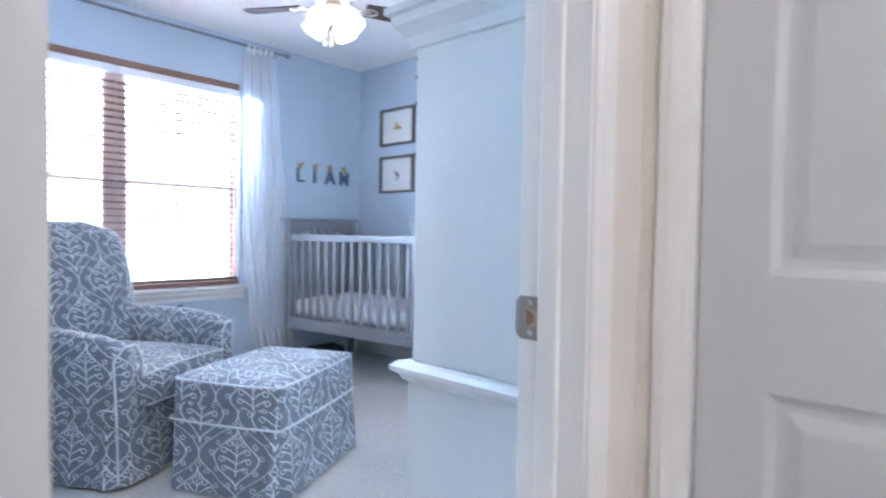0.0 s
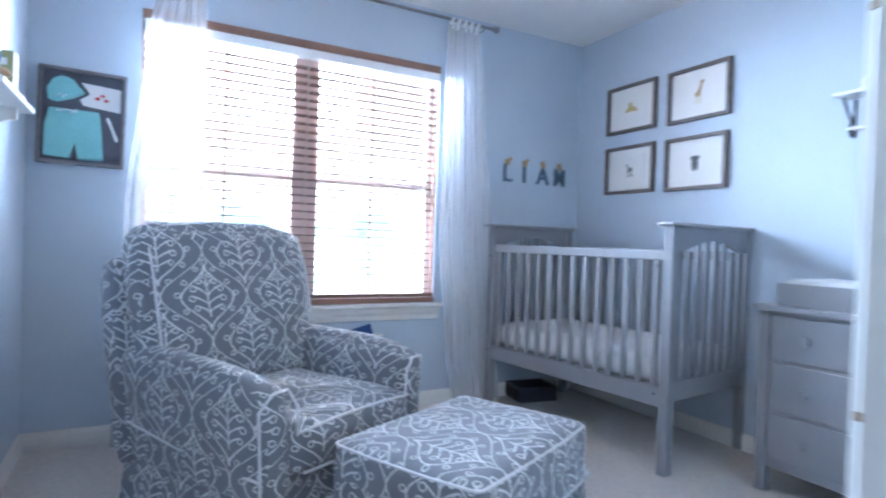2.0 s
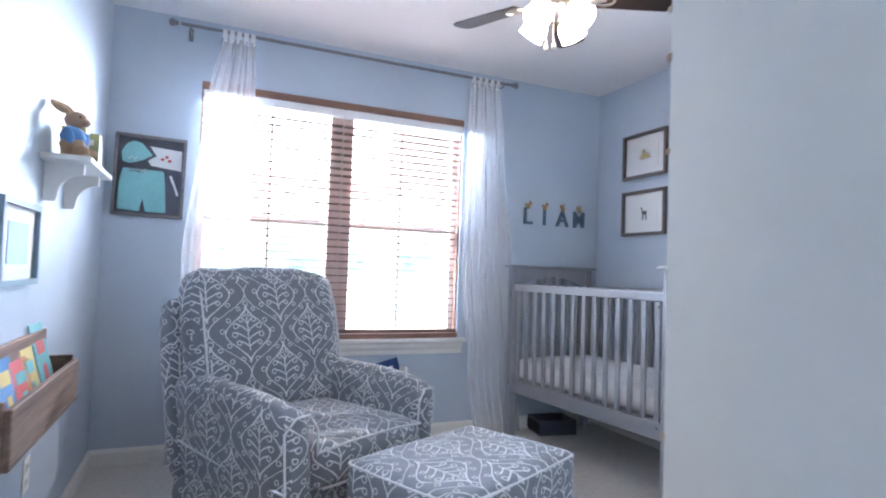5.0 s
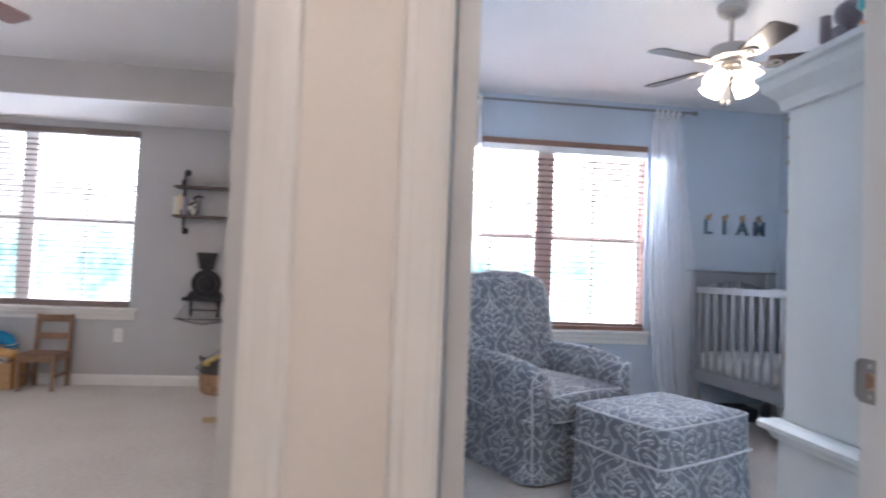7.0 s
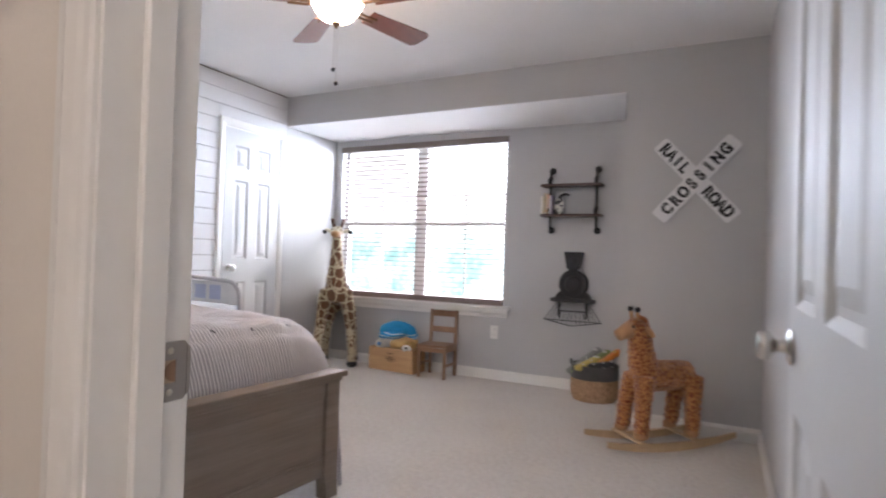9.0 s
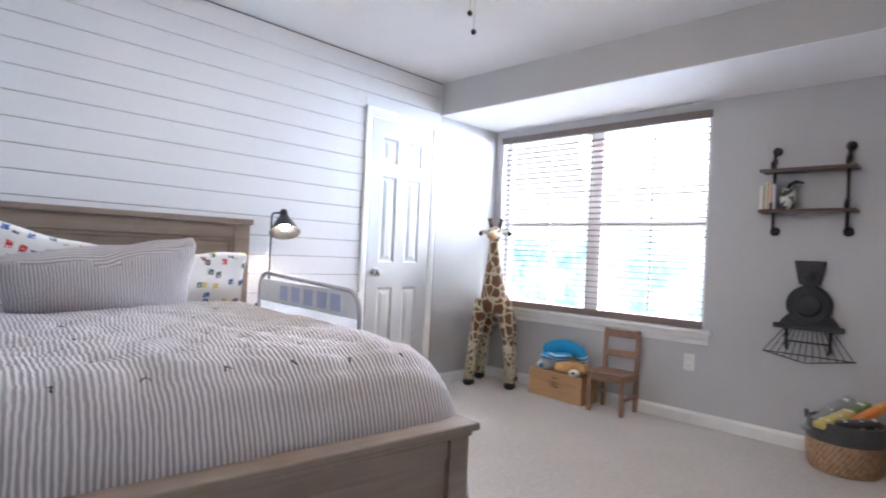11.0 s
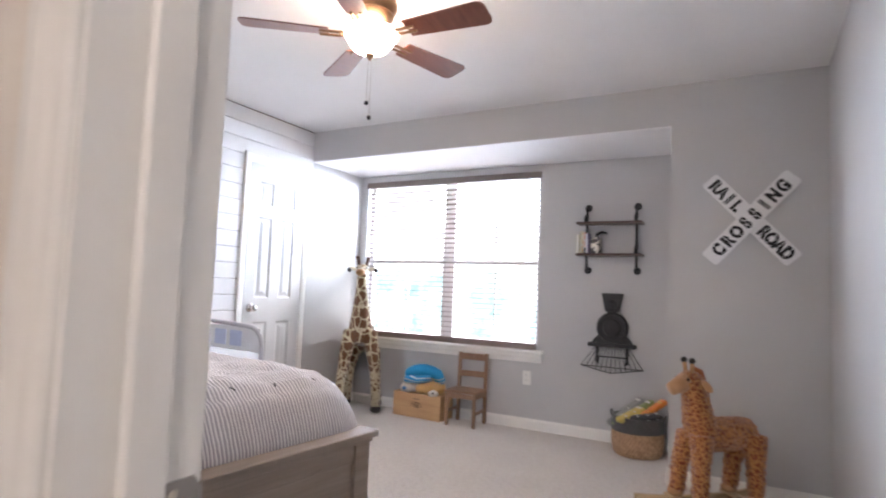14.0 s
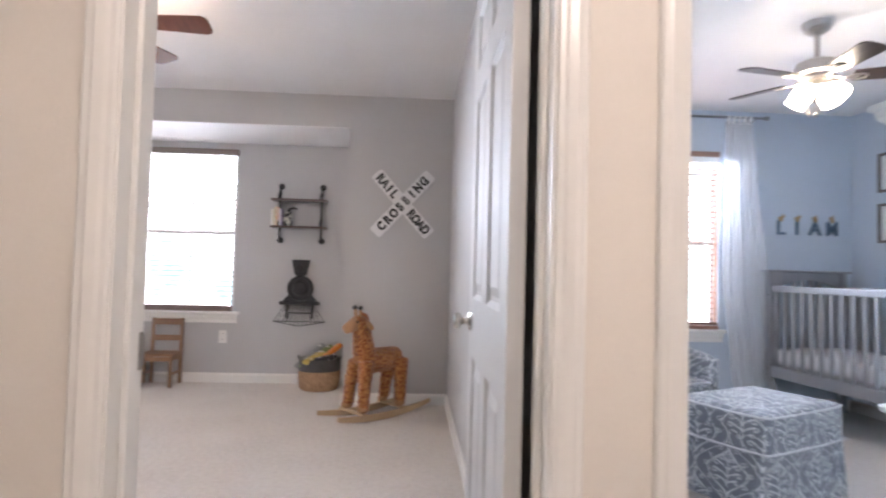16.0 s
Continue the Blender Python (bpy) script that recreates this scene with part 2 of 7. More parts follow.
part("wall_shared_grey", bm, GREY, kind="structure", label="light grey painted side wall")
part("wall_shared_blue", boxed(XN, YA + 0.064, 0, XR, YB, ZC), BLUE, kind="structure", label="pale blue painted side wall")
wall_with_holes("wall_doors", "x", XR, (XR + XH) / 2, -3.465, YN, 0, ZC, [(D1[0] - 0.015, D1[1] + 0.015, 0, DH + 0.015), (D2[0] - 0.015, D2[1] + 0.015, 0, DH + 0.015)], [GREY, GREY], "wall between bedrooms and landing, grey side")
wall_with_holes("wall_landing", "x", (XR + XH) / 2, XH, -3.465, YN, 0, ZC, [(D1[0] - 0.015, D1[1] + 0.015, 0, DH + 0.015), (D2[0] - 0.015, D2[1] + 0.015, 0, DH + 0.015)], [CREAM, CREAM], "warm cream landing wall")
part("wall_nursery_door_side", boxed(XR - 0.004, D1[1] + 0.07, 0, XR, YN, ZC), BLUE, kind="structure", label="pale blue wall beside nursery door")
part("wall_nursery_over_door", boxed(XR - 0.004, YB, DH + 0.08, XR, D1[1] + 0.07, ZC), BLUE, kind="structure", label="pale blue wall over nursery door")
part("wall_shiplap_base", boxed(-4.84, YS - 0.12, 0, XH, YS, ZC), [GREY, DARK], kind="structure", label="white backing of the boarded wall")
part("wall_bed_side", boxed(XE, YS, 0, XR, -1.6, ZC), GREY, kind="structure", label="light grey wall beside bed")
wall_with_holes("wall_recess_window", "x", XB - 0.14, XB, YS, YJ, 0, ZS, [WIN_B], [TRIM, GREY], "light grey wall with wide window in recess")
part("wall_recess_end", boxed(XB - 0.14, YJ, 0, XBEAM, YJ + 0.12, ZS), GREY, kind="structure", label="light grey return wall of window recess")
part("wall_sign", boxed(XBEAM - 0.12, YJ + 0.12, 0, XBEAM, YA, ZS), GREY, kind="structure", label="light grey wall behind crossing sign")
part("beam", boxed(XB - 0.14, YS, ZS, XBEAM, YA, ZC), [GREY], kind="structure", label="light grey dropped beam over window recess")
part("soffit", boxed(XB, YS, ZS - 0.005, XBEAM - 0.003, YJ, ZS), CEIL, kind="structure", label="white textured soffit under beam")
# the landing
part("wall_landing_east", boxed(2.05, -3.7, 0, 2.2, 4.0, ZC), CREAM, kind="structure")
part("wall_landing_south", boxed(XH, -3.7, 0, 2.05, -3.6, ZC), CREAM, kind="structure")
wall_with_holes("wall_landing_end", "y", 1.42, 1.54, XH, 2.05, 0, ZC, [(-0.395, 0.38, 0, DH)], [CREAM, CREAM], "cream end wall with door")

BACK, _b = material("glowing_foliage", (0.1, 0.15, 0.1), 1.0)
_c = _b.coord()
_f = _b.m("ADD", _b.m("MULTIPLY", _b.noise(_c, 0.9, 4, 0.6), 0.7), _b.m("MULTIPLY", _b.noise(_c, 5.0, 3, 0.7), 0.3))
_rise = _b.m("MULTIPLY", _b.m("MAXIMUM", _b.m("SUBTRACT", _b.xyz(_c)[2], 1.2), 0.0), 0.12)      # whitens higher up: glare in the upper panes is put into the colour
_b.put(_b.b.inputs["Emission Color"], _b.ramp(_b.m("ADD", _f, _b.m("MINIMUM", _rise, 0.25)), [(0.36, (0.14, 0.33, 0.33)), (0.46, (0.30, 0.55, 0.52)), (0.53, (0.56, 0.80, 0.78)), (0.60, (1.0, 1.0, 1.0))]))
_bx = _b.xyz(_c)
# Emission stands in for daylight on the leaves, stronger towards the nursery (+y).
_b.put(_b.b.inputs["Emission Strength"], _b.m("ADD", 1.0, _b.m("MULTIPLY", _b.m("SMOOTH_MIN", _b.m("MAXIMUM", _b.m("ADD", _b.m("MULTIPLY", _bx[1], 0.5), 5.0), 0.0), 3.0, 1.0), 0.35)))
part("backdrop", boxed(-18.1, -22, -3.0, -18.0, 22, 6.5), BACK, kind="structure", label="glowing backdrop of bright green foliage beyond windows")
part("ground", boxed(-300, -300, -3.2, 300, 300, -3.0), painted("lawn", (0.06, 0.10, 0.03), 0.9, 20, 0.5, 0.4), kind="structure", label="green lawn far below windows")


# ---------------------------------------------------------------- windows, trim and doors
def strip(name, a, b, mat, parent=None, bevel=0.003, label="", kind=""):
    lo, hi = [min(p, q) for p, q in zip(a, b)], [max(p, q) for p, q in zip(a, b)]
    return part(name, boxed(*lo, *hi, bevel=bevel), mat, parent, label, kind)


VINYL, _ = material("white_vinyl", (0.8, 0.8, 0.8), 0.35)
GLASS, _g = material("window_glass", (1, 1, 1), 0.0)
_g.b.inputs["Transmission Weight"].default_value, _g.b.inputs["IOR"].default_value = 1.0, 1.02


def window(name, x, hole, label):
    """A pair of sash windows side by side, in a wall whose room face is x."""
    y0, y1, z0, z1 = hole
    e = new(name)
    tagged(e, label=label, kind="structure")
    xo = x - 0.12
    ym, zm = (y0 + y1) / 2, z0 + (z1 - z0) * 0.485
    for a, b in (((xo, y0, z0), (xo + 0.05, y0 + 0.045, z1)), ((xo, y1 - 0.045, z0), (xo + 0.05, y1, z1)), ((xo, ym - 0.062, z0), (xo + 0.05, ym + 0.062, z1)),
                 ((xo, y0 + 0.045, z0), (xo + 0.05, ym - 0.062, z0 + 0.05)), ((xo, ym + 0.062, z0), (xo + 0.05, y1 - 0.045, z0 + 0.05)),
                 ((xo, y0 + 0.045, z1 - 0.05), (xo + 0.05, ym - 0.062, z1)), ((xo, ym + 0.062, z1 - 0.05), (xo + 0.05, y1 - 0.045, z1))):
        strip("window_frame", a, b, VINYL, e, kind="structure")
    for a, b in ((y0 + 0.045, ym - 0.062), (ym + 0.062, y1 - 0.045)):
        strip("sash_rail", (xo + 0.005, a, zm - 0.022), (xo + 0.055, b, zm + 0.022), VINYL, e, kind="structure")
        yc = (a + b) / 2
        for zz0, zz1 in ((z0 + 0.05, zm - 0.022), (zm + 0.022, z1 - 0.05)):
            p = strip("pane", (xo + 0.022, a, zz0), (xo + 0.026, b, zz1), GLASS, e, 0, kind="structure")
            p.visible_shadow = False
            strip("muntin", (xo + 0.010, yc - 0.008, zz0), (xo + 0.020, yc + 0.008, zz1), VINYL, e, 0, kind="structure")
    return e


def blind(x, y0, y1, z0, z1, gap, tilt, mat, head, label, valance=0.065, drop=0.0):
    """A slatted blind hanging in front of x, its slats across y."""
    e = thing("window_blind", pose(x, (y0 + y1) / 2, z0), label, "window blind", "window blinds")
    hw = (y1 - y0) / 2
    hgt = z1 - z0
    part("headrail", boxed(-0.02, -hw, hgt - valance, 0.03, hw, hgt, bevel=0.006, seg=2), head, e)
    part("bottom_rail", boxed(-0.022, -hw, 0.0, 0.022, hw, 0.022, bevel=0.005, seg=2), mat, e)
    n = int((hgt - valance - 0.04) / gap)
    proto = None
    for i in range(n):
        z = 0.045 + i * gap
        if proto is None:
            bm = bmesh.new()
            outline = [(-0.0235, -0.0012), (-0.010, 0.0006), (0.010, 0.0006), (0.0235, -0.0012), (0.0235, 0.0014), (0.010, 0.0032), (-0.010, 0.0032), (-0.0235, 0.0014)]
            prism(bm, outline, -hw + 0.004, hw - 0.004, 1)
            proto = part("slat", bm, mat, e)
        else:
            o = new("slat", proto.data)
            o.parent = e
            proto_ = o
        (proto if i == 0 else proto_).location = (0, 0, z)
        (proto if i == 0 else proto_).rotation_euler = (0, radians(tilt), 0)
    for y in (-hw + 0.14, -0.02, hw - 0.14):
        bm = bmesh.new()
        for dx in (-0.025, 0.025):
            tube(bm, [(dx, y, 0.02), (dx, y, hgt - valance)], 0.0013, 5)
        part("ladder_cord", bm, mat, e)
    return e


window("window_1", XN, WIN_N, "pair of white sash windows in nursery")
window("window_2", XB, WIN_B, "pair of white sash windows in window recess")


def wood_frame(x, hole, mat, top, side, bottom):
    """The wooden casing inside a window's opening."""
    y0, y1, z0, z1 = hole
    ym = (y0 + y1) / 2
    strip("window_casing", (x - 0.02, y0, z1 - top), (x + 0.012, y1, z1), mat, kind="structure", label="stained wood window head")
    strip("window_casing", (x - 0.02, y0, z0), (x + 0.012, y1, z0 + bottom), mat, kind="structure", label="stained wood window foot")
    if side:
        strip("window_casing", (x - 0.06, y0, z0 + bottom), (x - 0.02, y0 + side, z1 - top), mat, kind="structure", label="stained wood window side")
        strip("window_casing", (x - 0.06, y1 - side, z0 + bottom), (x - 0.02, y1, z1 - top), mat, kind="structure", label="stained wood window side")
        strip("window_mullion", (x - 0.066, ym - 0.072, z0 + bottom), (x - 0.036, ym + 0.072, z1 - top), MULLW, kind="structure", label="stained wood mullion between windows, coloured paler for window glare")


wood_frame(XN, WIN_N, WOODR, 0.045, 0.012, 0.03)


def sill(x, hole, over):
    y0, y1, z0, z1 = hole
    strip("window_sill", (x - 0.07, y0 - over, z0 - 0.03), (x + 0.05, y1 + over, z0), TRIM, kind="structure", label="white painted window sill", bevel=0.008)
    bm = bmesh.new()
    prism(bm, [(x, z0 - 0.03), (x + 0.034, z0 - 0.03), (x + 0.030, z0 - 0.055), (x + 0.018, z0 - 0.075), (x + 0.016, z0 - 0.10), (x, z0 - 0.105)], y0 - over + 0.02, y1 + over - 0.02, 1)
    part("window_apron", bm, TRIM, kind="structure", label="white moulded apron under window sill")


sill(XN, WIN_N, 0.05)
sill(XB, WIN_B, 0.06)
ymN, ymB = (WIN_N[0] + WIN_N[1]) / 2, (WIN_B[0] + WIN_B[1]) / 2
for a, b in ((WIN_N[0] + 0.009, ymN - 0.002), (ymN + 0.002, WIN_N[1] - 0.009)):
    blind(XN - 0.012, a, b, WIN_N[2] + 0.035, WIN_N[3] - 0.046, 0.044, -6, BLINDN, VINYL, "wooden slatted blind with open slats in nursery window", 0.05)
blind(XB - 0.005, WIN_B[0] + 0.01, WIN_B[1] - 0.01, WIN_B[2] + 0.004, WIN_B[3] - 0.005, 0.044, -6, BLINDG, BLINDG, "taupe slatted blind with open slats in recess window", 0.05)
strip("valance", (XB + 0.002, WIN_B[0] - 0.01, WIN_B[3] - 0.055), (XB + 0.022, WIN_B[1] + 0.01, WIN_B[3]), BLINDG, bevel=0.003, kind="structure", label="brown wooden valance over blind")
strip("blind_stack", (XB - 0.02, WIN_B[0] + 0.01, WIN_B[2] + 0.001), (XB + 0.03, WIN_B[1] - 0.01, WIN_B[2] + 0.05), BLINDS, kind="structure", label="stacked wooden slats at blind's foot")


def baseboard(x0, y0, x1, y1, inward, h=0.085):
    """A skirting along a straight wall; inward: the unit way into the room."""
    a, b, n = Vector((x0, y0, 0)), Vector((x1, y1, 0)), Vector((*inward, 0))
    bm = bmesh.new()
    prof = [(0, 0), (0.014, 0), (0.014, h - 0.02), (0.009, h - 0.008), (0.005, h), (0, h)]
    r0 = [bm.verts.new(a + n * p + Vector((0, 0, q))) for p, q in prof]
    r1 = [bm.verts.new(b + n * p + Vector((0, 0, q))) for p, q in prof]
    for i in range(6):
        bm.faces.new((r0[i], r1[i], r1[(i + 1) % 6], r0[(i + 1) % 6]))
    bm.faces.new(r0)
    bm.faces.new(r1[::-1])
    part("baseboard", bm, TRIM, kind="structure", label="white painted baseboard")


for seg in ((XN, YB, XN, YN, (1, 0)), (XN + 0.014, YN, XR, YN, (0, -1)), (XN + 0.014, YB, XR - 0.07, YB, (0, 1)),
            (XBEAM, YJ + 0.0, XBEAM, YA, (1, 0)), (XBEAM + 0.014, YA, XR - 0.07, YA, (0, -1)), (XB, YS, XB, YJ, (1, 0)),
            (XB + 0.014, YS, XBEAM - 0.02, YS, (0, 1)), (XB + 0.014, YJ, XBEAM + 0.014, YJ, (0, -1)),
            (XH, -0.58, XH, -3.5, (1, 0)), (-3.14, YS, XE, YS, (0, 1))):
    baseboard(*seg)


def casing_profile(w=0.058):
    return [(0, 0), (0, 0.006), (0.004, 0.009), (0.013, 0.010), (0.020, 0.013), (w - 0.022, 0.016), (w - 0.015, 0.014), (w - 0.006, 0.014), (w - 0.002, 0.011), (w, 0.006), (w, 0)]


def door_casing(axis, p, out, a0, a1, h, w=0.058):
    """Moulded casing round an opening a0 to a1 wide and h high, on the face p of a wall across axis; out: +1 or -1."""
    prof = casing_profile(w)
    rv = 0.005
    path = [((a0 - rv), 0, -1, 0), ((a0 - rv), h + rv, -1, 1), ((a1 + rv), h + rv, 1, 1), ((a1 + rv), 0, 1, 0)]
    bm = bmesh.new()
    rings = []
    for a, z, da, dz in path:
        ring = []
        for u, t in prof:
            aa, zz, pp = a + da * u, z + dz * u, p + out * t
            ring.append(bm.verts.new((pp, aa, zz) if axis == "x" else (aa, pp, zz)))
        rings.append(ring)
    k = len(prof)
    for r0, r1 in zip(rings, rings[1:]):
        for i in range(k):
            bm.faces.new((r0[i], r0[(i + 1) % k], r1[(i + 1) % k], r1[i]))
    bm.faces.new(rings[0])
    bm.faces.new(rings[-1][::-1])
    part("door_casing", bm, TRIM, kind="structure", label="white moulded door casing")


def jamb(axis, p0, p1, a0, a1, h, stop):
    """Lining of a door opening, with its stop."""
    t = 0.015
    for q in (((a0 - t, 0), (a0, h)), ((a1, 0), (a1 + t, h)), ((a0 - t, h), (a1 + t, h + t))):
        (u0, z0), (u1, z1) = q
        bm = boxed(p0, u0, z0, p1, u1, z1) if axis == "x" else boxed(u0, p0, z0, u1, p1, z1)
        part("door_jamb", bm, TRIM, kind="structure", label="white painted door jamb")
    s0, s1 = stop
    for q in (((a0, 0), (a0 + 0.011, h)), ((a1 - 0.011, 0), (a1, h)), ((a0 + 0.011, h - 0.011), (a1 - 0.011, h))):
        (u0, z0), (u1, z1) = q
        bm = boxed(s0, u0, z0, s1, u1, z1, bevel=0.002) if axis == "x" else boxed(u0, s0, z0, u1, s1, z1, bevel=0.002)
        part("door_stop", bm, TRIM, kind="structure", label="white painted door stop")


def leaf(name, m, width, height, label, knob_z=0.91, hinges=False, knob=True):
    """A six-panel door: hinge line at its origin, leaf along +x, thickness along y, 0 to 0.035."""
    e = new(name)
    e.matrix_world = m
    tagged(e, label=label, category="door", kind="structure")
    T = 0.035
    st, mid = 0.105, 0.10
    pw = (width - 2 * st - mid) / 2
    zs = [(0.21, 0.80), (0.985, 1.62), (1.715, 1.90)]
    bm = bmesh.new()
    box(bm, 0, 0, 0.006, st, T, height)
    box(bm, width - st, 0, 0.006, width, T, height)
    box(bm, st + pw, 0, 0.006, st + pw + mid, T, height)
    z = 0.006
    for a, b in zs + [(height, height)]:
        for x0 in (st, st + pw + mid):
            box(bm, x0, 0, z, x0 + pw, T, a)
        z = b
    for a, b in zs:
        for x0 in (st, st + pw + mid):
            for side in (0, 1):
                y_f = 0.0 if side == 0 else T
                inn = 1 if side == 0 else -1
                rects = [(0.0, 0.0), (0.014, 0.010), (0.026, 0.010), (0.050, 0.003)]
                rings = []
                for ins, dep in rects:
                    yy = y_f + inn * dep
                    rings.append([bm.verts.new(v) for v in ((x0 + ins, yy, a + ins), (x0 + pw - ins, yy, a + ins), (x0 + pw - ins, yy, b - ins), (x0 + ins, yy, b - ins))])
                for r0, r1 in zip(rings, rings[1:]):
                    for i in range(4):
                        bm.faces.new((r0[i], r0[(i + 1) % 4], r1[(i + 1) % 4], r1[i]))
                bm.faces.new(rings[-1])
    bmesh.ops.remove_doubles(bm, verts=bm.verts, dist=1e-4)
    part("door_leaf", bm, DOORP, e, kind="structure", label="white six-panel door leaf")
    if knob:
        for s in (-1, 1):
            bm = bmesh.new()
            mm = Matrix.Translation((width - 0.065, 0 if s < 0 else T, knob_z)) @ Euler((radians(90 if s < 0 else -90), 0, 0)).to_matrix().to_4x4()
            lathe(bm, [(0.031, 0), (0.032, 0.004), (0.026, 0.008), (0.012, 0.011), (0.010, 0.024), (0.016, 0.030), (0.026, 0.038), (0.028, 0.046), (0.024, 0.055), (0.012, 0.059), (0.001, 0.060)], 24, mm)
            part("door_knob", bm, METAL, e, "satin nickel door knob", kind="structure", smooth=True)
        strip("latch_plate", (width - 0.0005, 0.006, knob_z - 0.028), (width + 0.0015, T - 0.006, knob_z + 0.028), METAL, e, 0.0005, kind="structure")
    if hinges:
        for z in (0.20, 1.02, 1.84):
            bm = bmesh.new()
            tube(bm, [(-0.004, -0.006, z - 0.045), (-0.004, -0.006, z + 0.045)], 0.006, 10)
            part("hinge", bm, METAL, e, "satin nickel hinge", kind="structure")
    return e


PAPERW = wooden("pale_bare_wood", (0.55, 0.42, 0.30), (0.42, 0.30, 0.20), 0.7, 2)
PLATE, _ = material("worn_nickel", (0.36, 0.33, 0.30), 0.42, 0.85)


def strike(x, y, z, side):
    """A strike plate on a jamb's face at y, its rounded lip reaching past the room's edge; side: the way that face looks."""
    e = thing("strike_plate", pose(x, y, z), "satin nickel strike plate screwed to white door jamb", "strike plate", "strike plates")
    s = side
    t = 0.0016

    def slab(bm, pts, d0, d1):
        prism(bm, pts, min(s * d0, s * d1), max(s * d0, s * d1), 1)

    bm = bmesh.new()
    slab(bm, [(-0.024, -0.032), (-0.020, -0.036), (0.021, -0.036), (0.021, -0.014), (-0.024, -0.014)], 0, t)
    slab(bm, [(-0.024, 0.014), (0.021, 0.014), (0.021, 0.036), (-0.020, 0.036), (-0.024, 0.032)], 0, t)
    slab(bm, [(-0.024, -0.014), (-0.009, -0.014), (-0.009, 0.014), (-0.024, 0.014)], 0, t)
    slab(bm, [(0.014, -0.014), (0.021, -0.014), (0.021, 0.014), (0.014, 0.014)], 0, t)
    part("plate", bm, PLATE, e)
    bm = bmesh.new()
    slab(bm, [(-0.029, -0.022), (-0.028, -0.028), (-0.024, -0.031), (-0.024, 0.031), (-0.028, 0.028), (-0.029, 0.022)], -0.0008, t + 0.0008)
    part("lip", bm, PLATE, e)
    bm = bmesh.new()
    slab(bm, [(-0.009, -0.014), (0.014, -0.014), (0.014, 0.014), (-0.009, 0.014)], 0, 0.0005)
    part("latch_hole", bm, PAPERW, e, "pale wooden latch mortise")
    bm = bmesh.new()
    slab(bm, [(-0.009 + 0.015 * math.sin(q), 0.013 * math.cos(q)) for q in [math.pi * i / 10 for i in range(11)]], 0.0005, 0.0009)
    part("latch_pocket", bm, CHAIRW, e, "dark half-round latch pocket")
    for z2 in (-0.025, 0.025):
        bm = bmesh.new()
        lathe(bm, [(0.0045, 0), (0.003, 0.0012)], 10, Matrix.Translation((-0.001, s * t, z2)) @ Euler((radians(-90 * s), 0, 0)).to_matrix().to_4x4())
        part("screw", bm, BRASS, e)


for d, sg in ((D1, 1), (D2, 1)):
    jamb("x", XR, XH, d[0], d[1], DH, (XR + 0.038, XR + 0.075))
    door_casing("x", XH, 1, d[0], d[1], DH)
    door_casing("x", XR, -1, d[0], d[1], DH)
strike(XR + 0.020, D1[1], 0.905, -1)
strike(XR + 0.026, D2[0], 0.905, 1)
TH1, TH2 = 4.5, 0.2
leaf("door_1", pose(XR - 0.010, D1[0] + 0.026, 0, 0, 0, 180 - TH1) @ pose(0, -0.035, 0), 0.700, 2.03, "white six-panel nursery door, wide open against side wall")
leaf("door_2", pose(XR - 0.010, D2[1] - 0.020, 0, 0, 0, 180 - TH2), 0.765, 2.03, "white six-panel bedroom door, wide open against side wall")
# closet door in the boarded wall
C0, C1 = -3.870, -3.266
jamb("y", YS - 0.0, YS + 0.012, C0, C1, DH, (YS + 0.001, YS + 0.011))
door_casing("y", YS + 0.012, 1, C0, C1, DH)
leaf("door_3", pose(C0 + 0.003, YS - 0.020, 0), C1 - C0 - 0.006, 2.03, "closed white six-panel closet door in boarded wall", hinges=False)
# the landing's end door
door_casing("y", 1.42, -1, -0.38, 0.38, DH)
jamb("y", 1.42, 1.54, -0.38, 0.38, DH, (1.475, 1.51))
leaf("door_4", pose(-0.377, 1.438, 0), 0.754, 2.03, "closed white six-panel door at landing's end", hinges=False)


